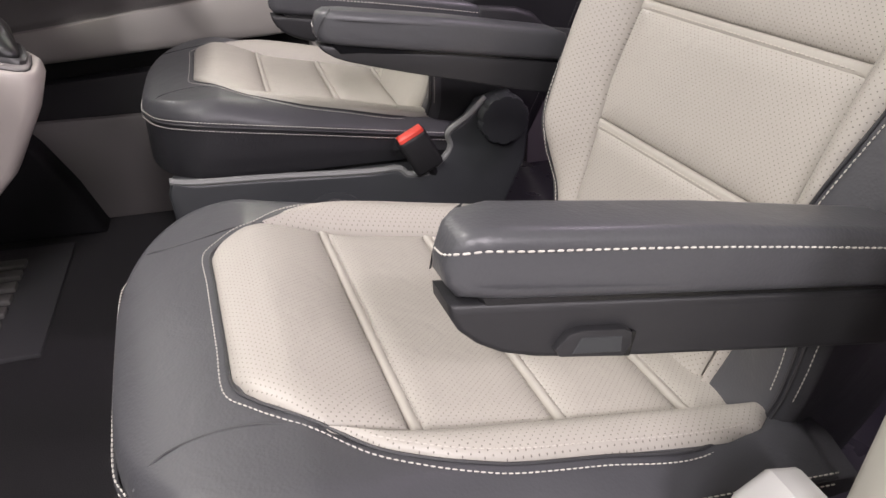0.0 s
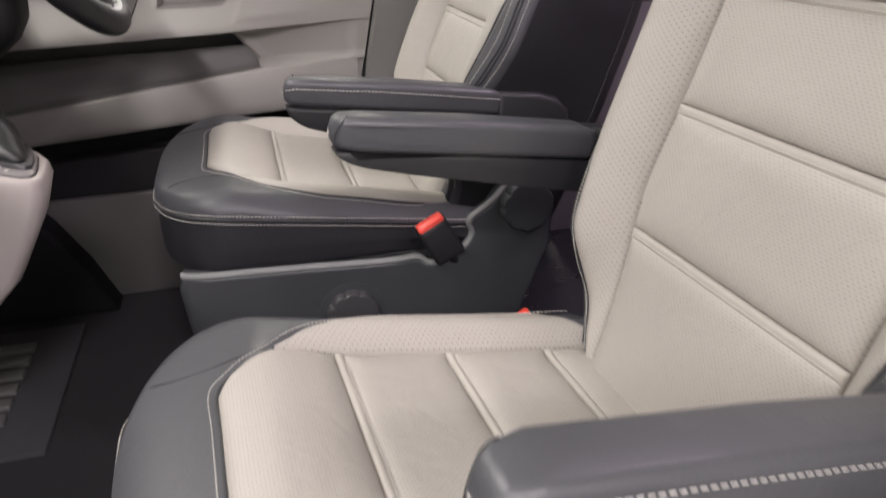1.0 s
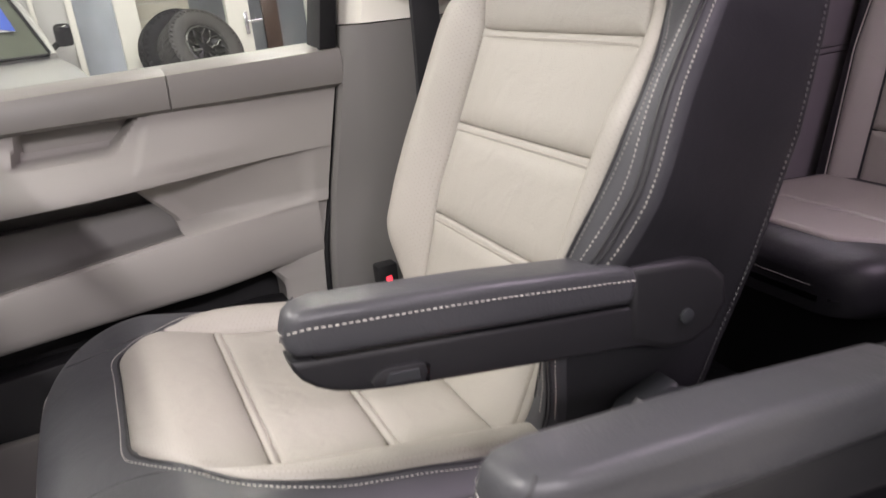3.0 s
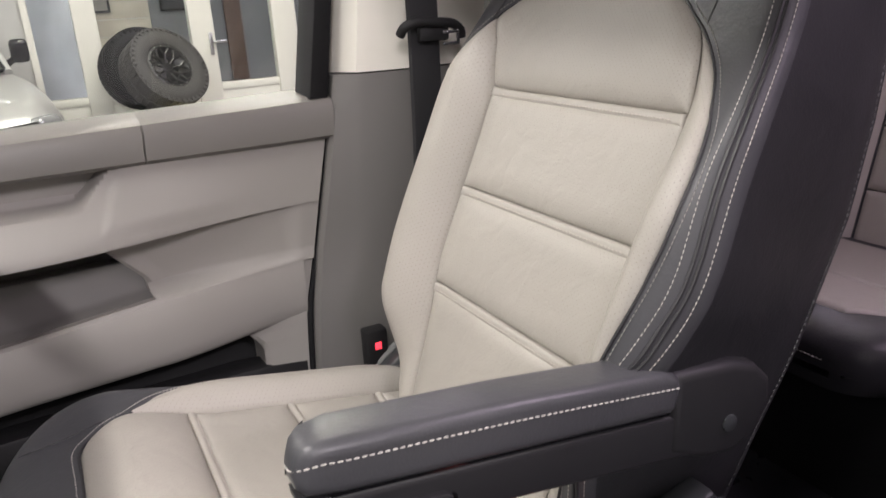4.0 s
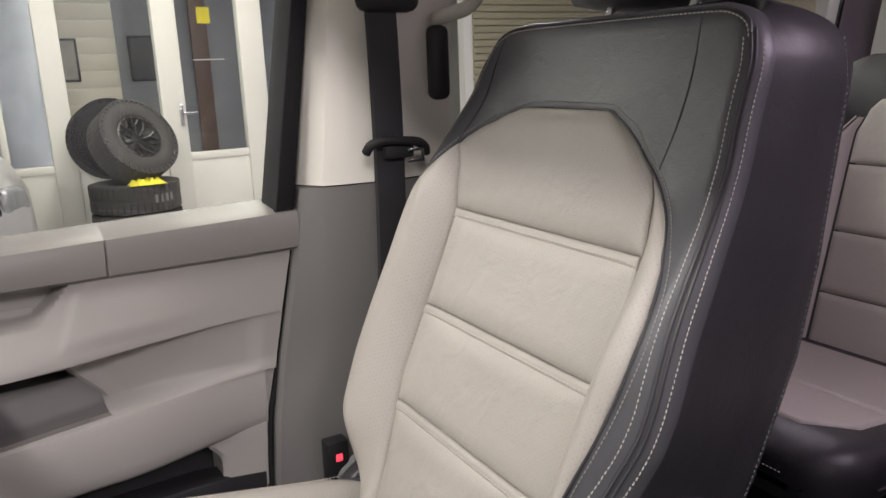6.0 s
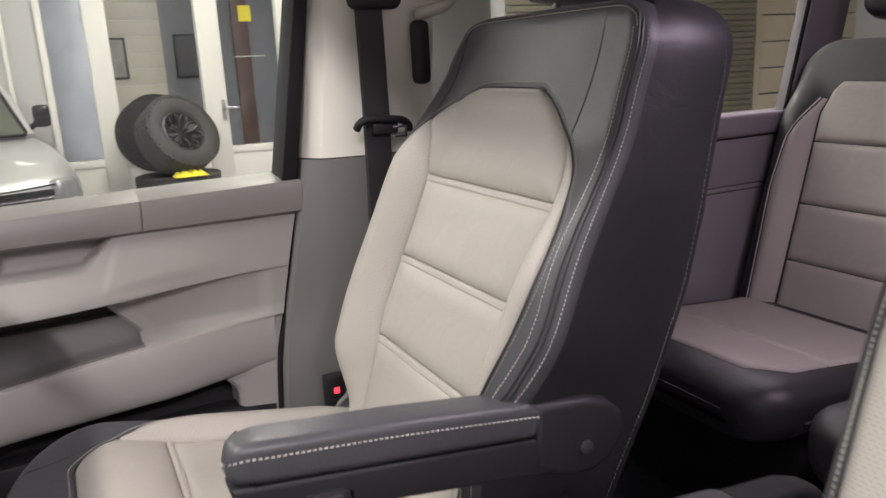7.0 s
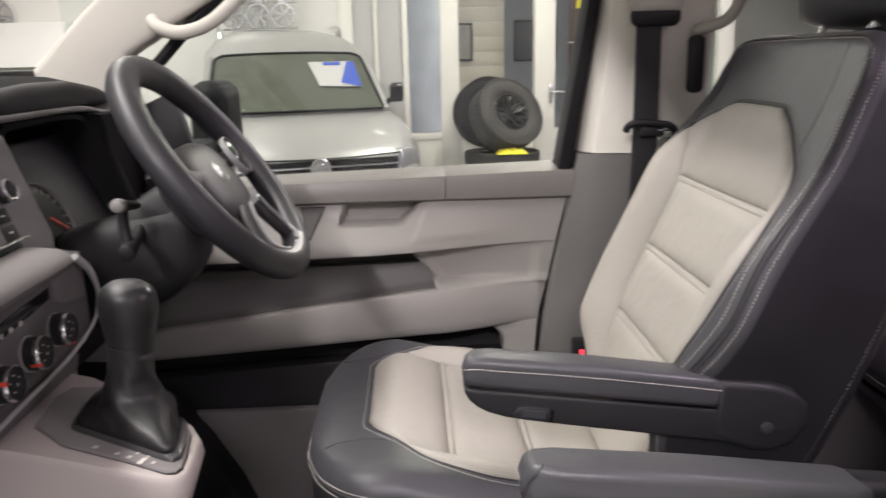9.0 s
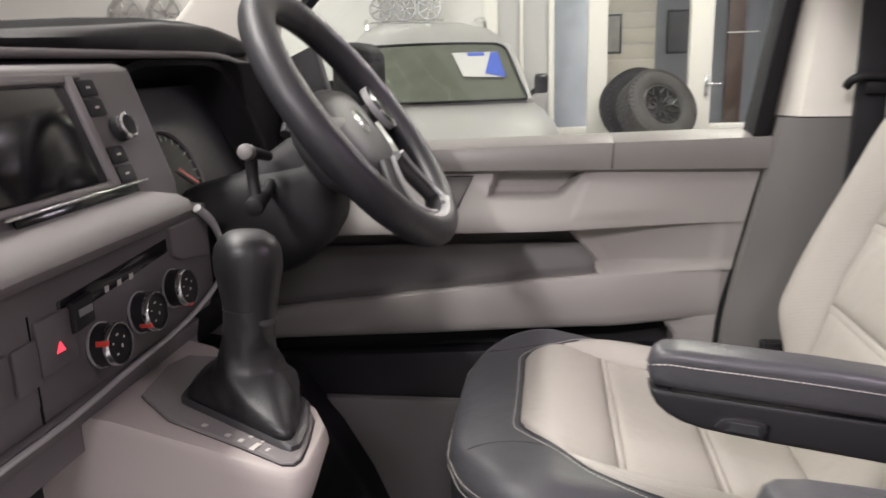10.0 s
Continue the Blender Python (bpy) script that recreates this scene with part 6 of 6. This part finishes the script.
part("panel", box(-0.30, 0.32, -0.01, 0.01, 0, 2.3, 0.004), surface("painted_reflection", (0.50, 0.51, 0.57), 0.45, vary=0.5, vary_scale=3.5, bump=0), glass_blotches)
part("foot", box(-0.20, 0.20, -0.12, 0.12, 0, 0.03, 0.006), M_BLACK, glass_blotches)

# tyres
M_TYRE = surface("tyre_rubber", (0.052, 0.050, 0.048), 0.75, grain=300, bump=0.3, vary=0.25)
M_RIM = surface("black_alloy", (0.012, 0.012, 0.013), 0.32, metal=0.0, bump=0.1, vary=0.15)


def tyre_profile(R, w, inner):
    h = w / 2
    return [(inner, -h * 0.80), (inner + 0.015, -h * 0.92), (inner + 0.06, -h), (R - 0.06, -h * 0.98), (R - 0.022, -h * 0.90), (R - 0.006, -h * 0.72), (R, -h * 0.4), (R, h * 0.4), (R - 0.006, h * 0.72), (R - 0.022, h * 0.90), (R - 0.06, h * 0.98), (inner + 0.06, h), (inner + 0.015, h * 0.92), (inner, h * 0.80)]


def build_tyre(name, m, R, w, rim, label, rubber=M_TYRE):
    t = empty(name, (0, 0, 0), label, "tyre", "stacked tyres")
    t.matrix_world = m
    inner = R * 0.56
    rings = [[(r * math.cos(2 * math.pi * k / 56), r * math.sin(2 * math.pi * k / 56), h) for k in range(56)] for r, h in tyre_profile(R, w, inner)]
    part("carcass", loft(rings + [rings[0]], cap=False), rubber, t, sharp=60)
    geos = []
    for k in range(44):
        a = Matrix.Rotation(2 * math.pi * k / 44, 4, "Z")
        for s in (-1, 1):
            geos.append(moved(box(R - 0.012, R + 0.005, -0.020, 0.020, s * w * 0.26 - w * 0.20, s * w * 0.26 + w * 0.20, 0.003, 1), a @ Matrix.Rotation(s * 0.05, 4, "Z")))
            geos.append(moved(box(R - 0.035, R - 0.004, -0.012, 0.012, s * w * 0.44 - 0.010, s * w * 0.44 + 0.008, 0.003, 1), a))
    part("tread", joined(*geos), rubber, t, "chunky tread blocks")
    if rim:
        part("rim", lathe([(inner, -w * 0.36), (inner, w * 0.40), (inner - 0.015, w * 0.42), (inner - 0.03, w * 0.30), (0.10, w * 0.16), (0.07, w * 0.22), (0.001, w * 0.22)], 48), M_RIM, t, "black alloy rim")
        for k in range(9):
            arm = tube([(0.05, 0, w * 0.22), (inner * 0.62, 0, w * 0.30)], 0.011, 6, smooth=False)
            forks = [tube([(inner * 0.60, 0, w * 0.30), (inner - 0.018, q * 0.040, w * 0.36)], 0.009, 6, smooth=False) for q in (-1, 1)]
            spoke = moved(joined(arm, *forks), Matrix.Rotation(2 * math.pi * k / 9, 4, "Z"))
            part("spoke", spoke, M_RIM, t)
        for k in range(16):
            part("rim_bolt", lathe([(0.006, w * 0.42), (0.006, w * 0.45), (0.001, w * 0.452)], 8, Matrix.Rotation(2 * math.pi * k / 16, 4, "Z") @ Matrix.Translation((inner - 0.008, 0, 0))), M_EDGE, t)
    return t


stack = []
for k in range(3):
    stack.append(build_tyre("tyre", Matrix.Translation((0.915, 7.33, GROUND - 0.027 + 0.122 + 0.243 * k)), 0.35, 0.232, False, "black tyre lying in a stack"))
# worn letters on the flank of the upper tyre
for k, w in enumerate((0.026, 0.020, 0.026, 0.024)):
    a = radians(-72 + 8 * k)
    part("letter_bar", moved(box(0.344, 0.356, -w / 2, w / 2, -0.034, 0.034, 0.003), Matrix.Rotation(a, 4, "Z")), M_EDGE, stack[-1])
build_tyre("wheel_and_tyre", Matrix.Translation((0.945, 7.27, 0.358)) @ Matrix.Rotation(radians(28), 4, "Z") @ Matrix.Rotation(radians(61), 4, "X"), 0.330, 0.24, True, "off-road tyre on black alloy rim leaning on stacked tyres")
# same build in a darker rubber than the tyre before it
build_tyre("wheel_and_tyre", Matrix.Translation((0.815, 7.62, 0.372)) @ Matrix.Rotation(radians(10), 4, "Z") @ Matrix.Rotation(radians(78), 4, "X"), 0.325, 0.22, True, "black off-road tyre standing behind another on the stack", M_RUBBER)
cloth = empty("yellow_cloth", (0.975, 7.06, 0.039), "crumpled yellow cloth on the stacked tyres", "cloth")
rows = [[(0.13 * (i / 16 - 1) * (1 + 0.12 * math.sin(j * 0.7)), 0.09 * (j / 8 - 1), (0.030 + 0.014 * math.sin(i * 0.55 + 0.5 * j) + 0.010 * math.sin(i * 0.9 - j * 0.8)) * (1 - (i / 16 - 1) ** 4) * (1 - (j / 8 - 1) ** 4)) for i in range(33)] for j in range(17)]
part("fabric", sheet(rows), surface("yellow_fabric", (0.85, 0.75, 0.05), 0.8), cloth)

# silver van parked opposite
M_SILVER = surface("silver_paint", (0.42, 0.415, 0.40), 0.38, metal=0.35, bump=0, vary=0.02, coat=0.4, rough_vary=0.03)
M_SCREEN = surface("dark_windscreen", (0.10, 0.11, 0.085), 0.06, bump=0, vary=0.3, rough_vary=0.02)
van = empty("silver_van", (-0.985, 7.0, GROUND), "silver van parked facing the camper van", "van", turn=15)
van.scale = (0.96, 0.93, 1.01)


def van_section(y, zs):
    out = []
    for w, z in zs:
        out.append((w, y, z))
    return out + [(-w, yy, z) for w, yy, z in out[::-1]]


body = [
    van_section(-1.735, [(0.54, 0.30), (0.60, 0.45), (0.58, 0.70), (0.50, 0.865)]),
    van_section(-1.70, [(0.64, 0.26), (0.70, 0.45), (0.68, 0.78), (0.55, 0.900)]),
    van_section(-1.60, [(0.72, 0.26), (0.77, 0.45), (0.76, 0.83), (0.59, 0.945)]),
    van_section(-1.40, [(0.82, 0.24), (0.86, 0.45), (0.83, 0.88), (0.65, 1.01)]),
    van_section(-0.95, [(0.86, 0.24), (0.90, 0.50), (0.88, 0.98), (0.72, 1.09)]),
    van_section(-0.60, [(0.86, 0.24), (0.90, 0.50), (0.88, 1.06), (0.76, 1.14)]),
    van_section(0.20, [(0.86, 0.24), (0.90, 0.50), (0.88, 1.08), (0.78, 1.16)]),
    van_section(2.6, [(0.86, 0.24), (0.90, 0.50), (0.88, 1.08), (0.78, 1.16)]),
]
part("body", loft(body), M_SILVER, van, "silver lower body and bonnet", sharp=50)
cabin = [
    van_section(-0.66, [(0.76, 1.12), (0.758, 1.125), (0.756, 1.13), (0.75, 1.135), (0.5, 1.14)]),
    van_section(-0.35, [(0.76, 1.12), (0.735, 1.25), (0.72, 1.33), (0.71, 1.355), (0.5, 1.365)]),
    van_section(-0.06, [(0.77, 1.12), (0.72, 1.38), (0.68, 1.55), (0.655, 1.585), (0.45, 1.60)]),
    van_section(0.10, [(0.78, 1.12), (0.73, 1.42), (0.69, 1.60), (0.61, 1.68), (0.40, 1.705)]),
    van_section(0.35, [(0.78, 1.12), (0.73, 1.45), (0.69, 1.63), (0.57, 1.74), (0.38, 1.775)]),
    van_section(0.80, [(0.78, 1.12), (0.73, 1.45), (0.69, 1.64), (0.56, 1.77), (0.36, 1.82)]),
    van_section(2.6, [(0.78, 1.12), (0.73, 1.45), (0.69, 1.64), (0.56, 1.77), (0.36, 1.82)]),
]
part("cabin", loft(cabin), M_SILVER, van, "silver roof", sharp=45)


def screen_half(t):
    """Half width of the windscreen at share t of its height, with rounded corners."""
    return between([(0.0, 0.700), (0.03, 0.715), (0.88, 0.640), (0.95, 0.615), (1.0, 0.560)], t)


def screen_point(t, q, out=0.0):
    w = screen_half(t)
    return (w * q, -0.70 + 0.57 * t - out * 0.6, 1.150 + 0.44 * t + 0.012 * (1 - q * q) * t + out * 0.8)


shares = [0, 0.03, 0.2, 0.4, 0.6, 0.8, 0.88, 0.92, 0.95, 0.98, 1.0]
front_face = [[screen_point(t, q) for q in spread(-1, 1, 12)] for t in shares]
part("windscreen", loft([[(x, y + 0.12, z) for x, y, z in row[::-1]] + row for row in front_face]), M_SCREEN, van, "dark windscreen with a price sheet", sharp=50)
paper = part("price_sheet", ([(0.15, -0.235, 1.53), (0.55, -0.235, 1.53), (0.57, -0.51, 1.325), (0.21, -0.49, 1.342)], [(0, 3, 2, 1)]), M_GREYPANEL, van, "white and blue price sheet")
blue = surface("blue_print", (0.05, 0.10, 0.45), 0.5, bump=0)
part("print_bar", ([(0.49, -0.245, 1.528), (0.55, -0.245, 1.528), (0.57, -0.52, 1.327), (0.40, -0.47, 1.364)], [(0, 3, 2, 1)]), blue, paper)
part("print_bar", ([(0.28, -0.245, 1.528), (0.43, -0.245, 1.528), (0.435, -0.282, 1.50), (0.285, -0.282, 1.50)], [(0, 3, 2, 1)]), blue, paper)
part("grille", joined(box(-0.57, 0.57, -1.760, -1.70, 0.845, 0.882, 0.006), box(-0.57, 0.57, -1.765, -1.70, 0.785, 0.828, 0.006)), M_GLOSS, van)
part("grille_bar", joined(box(-0.57, 0.57, -1.770, -1.72, 0.831, 0.842, 0.003), box(-0.55, 0.55, -1.772, -1.72, 0.772, 0.781, 0.003)), M_CHROME, van)
part("badge", lathe([(0.075, 0), (0.075, 0.012), (0.068, 0.018), (0.062, 0.012), (0.040, 0.012), (0.034, 0.018), (0.002, 0.018)], 32, facing((0, -1.762, 0.825), (0, -1, 0))), M_CHROME, van, "plain round chrome badge")
for s in (-1, 1):
    lamp = part("headlight", moved(box(-0.125, 0.125, -0.07, 0.07, -0.082, 0.082, 0.055, 4), Matrix.Translation((s * 0.655, -1.605, 0.845)) @ Matrix.Rotation(radians(s * 40), 4, "Z") @ Matrix.Rotation(radians(-14), 4, "X")), surface("headlight_glass", (0.35, 0.36, 0.36), 0.08, metal=0.5, bump=0, vary=0.4, vary_scale=30), van, "clear headlight")
    part("bulb", lathe([(0.045, 0), (0.03, 0.02), (0.002, 0.025)], 20, facing((s * 0.635, -1.675, 0.845), (s * 0.4, -1, 0.1))), M_GREYPANEL, lamp)
    mirror = part("mirror", moved(box(-0.06, 0.06, -0.05, 0.05, -0.08, 0.08, 0.035, 3), Matrix.Translation((s * 0.90, -0.42, 1.265))), M_GLOSS, van, "black door mirror")
    part("mirror_arm", tube([(s * 0.79, -0.40, 1.17), (s * 0.88, -0.42, 1.23)], 0.022, 8, smooth=False), M_BLACK, mirror)
    part("roof_rail", tube([(s * 0.55, 0.34, 1.74), (s * 0.555, 0.42, 1.81), (s * 0.555, 0.7, 1.84), (s * 0.555, 2.2, 1.845)], 0.016, 8), M_CHROME, van)
    part("screen_pillar", tube([(s * 0.735, -0.69, 1.14), (s * 0.715, -0.40, 1.36), (s * 0.665, -0.11, 1.575)], 0.030, 8), M_SILVER, van)
    part("wheel", lathe([(0.31, -0.09), (0.32, 0), (0.31, 0.09), (0.2, 0.1), (0.02, 0.08)], 32, Matrix.Translation((s * 0.82, -0.95, 0.31)) @ Matrix.Rotation(radians(90 * s), 4, "Y")), M_TYRE, van)
edge = [screen_point(t, 1, 0.008) for t in shares] + [screen_point(1.0, q, 0.008) for q in spread(0.9, -0.9, 10)] + [screen_point(t, -1, 0.008) for t in shares[::-1]] + [screen_point(0, q, 0.008) for q in spread(-0.9, 0.9, 10)]
part("screen_seal", tube(edge, 0.011, 6, closed=True, smooth=False), M_RUBBER, van, "black windscreen seal")
part("inner_mirror", box(-0.10, 0.10, -0.205, -0.195, 1.485, 1.53, 0.004), M_BLACK, van)
part("bonnet_gap", tube([(-0.60, -1.705, 0.905), (-0.3, -1.735, 0.893), (0, -1.745, 0.890), (0.3, -1.735, 0.893), (0.60, -1.705, 0.905)], 0.006, 6), M_RUBBER, van)
part("bumper", box(-0.70, 0.70, -1.76, -1.60, 0.28, 0.62, 0.06, 3), M_SILVER, van)

# alloy wheels on a wire rack behind the van
rack = empty("wheel_rack", (-1.355, 7.9, 1.44), "chrome wire rack with alloy wheels on the wall", "rack")
for i in range(3):
    for j in range(3):
        c = (-0.235 + 0.235 * i, -0.06, -0.115 + 0.235 * j)
        ring = part("alloy_wheel", ring_of([(0.115, -0.03), (0.115, 0.03), (0.100, 0.03), (0.100, -0.03)], 28, facing(c, (0, -1, 0))), M_CHROME, rack)
        for k in range(7):
            part("spoke", moved(box(0.01, 0.102, -0.008, 0.008, 0.0, 0.012, 0.003, 1), facing(c, (0, -1, 0)) @ Matrix.Rotation(2 * math.pi * k / 7, 4, "Z")), M_CHROME, ring)
for z in (-0.235, 0.0, 0.235):
    part("wire", tube([(-0.36, -0.02, z), (0.36, -0.02, z)], 0.008, 6, smooth=False), M_CHROME, rack)

for x in (-4.25, -3.83):
    show = empty("alloy_wheel", (x, 7.86, 1.36), "bright alloy wheel hung on the white wall", "alloy wheel", "wheels on the wall")
    part("rim_ring", ring_of([(0.185, -0.05), (0.185, 0.04), (0.160, 0.04), (0.160, -0.05)], 36, facing((0, 0, 0), (0, -1, 0))), M_CHROME, show)
    part("hub", lathe([(0.05, -0.05), (0.05, 0.03), (0.001, 0.035)], 20, facing((0, 0, 0), (0, -1, 0))), M_CHROME, show)
    for k in range(7):
        part("spoke", moved(box(0.03, 0.165, -0.014, 0.014, 0.0, 0.02, 0.004, 1), facing((0, 0, 0), (0, -1, 0)) @ Matrix.Rotation(2 * math.pi * k / 7, 4, "Z")), M_CHROME, show)
    part("wall_pin", tube([(0, -0.02, 0), (0, 0.14, 0)], 0.02, 8, smooth=False), M_BLACK, show)

# roller shutter and cream boarding seen through the side window
shutter = empty("roller_shutter", (0, 0, 0), "beige slatted roller shutter on the far wall", "shutter", kind="structure")
M_SLAT = surface("beige_slat", (0.30, 0.28, 0.19), 0.55, bump=0.05, vary=0.06)
for k in range(46):
    part("slat", box(4.7, 8.70, WALL_Y - 0.05, WALL_Y - 0.015, GROUND + 0.075 * k, GROUND + 0.075 * k + 0.070, 0.012, 2), M_SLAT, shutter)
M_BLOCK = surface("cream_panel", (0.62, 0.55, 0.37), 0.6, grain=200, bump=0.2, vary=0.06)
blocks = empty("panel_wall", (0, 0, 0), "cream panelled wall beside the shutter", "wall", kind="structure")
part("edge_strip", box(8.705, 8.80, WALL_Y - 0.06, WALL_Y - 0.005, GROUND, CEILING, 0.006, 1), M_BLOCK, blocks)
for k in range(11):
    z = max(GROUND, -0.843 + 0.355 * k)
    part("panel", box(8.802, 10.8, WALL_Y - 0.045, WALL_Y - 0.005, z, -0.843 + 0.355 * (k + 1) - 0.022, 0.010, 2), M_BLOCK, blocks)
part("panel_back", box(8.80, 10.8, WALL_Y - 0.008, WALL_Y - 0.003, GROUND, CEILING, 0), M_DIM, blocks)

# a white van beyond the windscreen
car = empty("white_van", (-3.6, 7.0, GROUND), "white van standing further along the showroom", "van")
part("body", loft([van_section(-1.6, [(0.6, 0.3), (0.7, 0.7)]), van_section(-1.3, [(0.85, 0.25), (0.85, 0.9)]), van_section(-0.4, [(0.88, 0.25), (0.86, 1.05)]), van_section(2.4, [(0.88, 0.25), (0.86, 1.05)])]), M_WHITE, car, sharp=50)
part("cabin", loft([van_section(-0.5, [(0.76, 1.0), (0.75, 1.03)]), van_section(0.3, [(0.78, 1.0), (0.66, 1.94)]), van_section(2.2, [(0.78, 1.0), (0.66, 1.96)])]), M_WHITE, car, sharp=50)
part("windscreen", ([(-0.68, -0.52, 1.06), (0.68, -0.52, 1.06), (0.62, -0.08, 1.56), (-0.62, -0.08, 1.56)], [(0, 1, 2, 3)]), M_SCREEN, car)

# ceiling battens at the lamps
for where, aim, sx, sy, watts, colour in LAMPS:
    batten = empty("ceiling_batten", (where[0], where[1], where[2] + 0.03), "white ceiling light batten", "ceiling light", "ceiling lights")
    part("housing", box(-sx / 2 - 0.02, sx / 2 + 0.02, -sy / 2 - 0.02, sy / 2 + 0.02, 0.0, 0.07, 0.01), M_WHITE, batten)
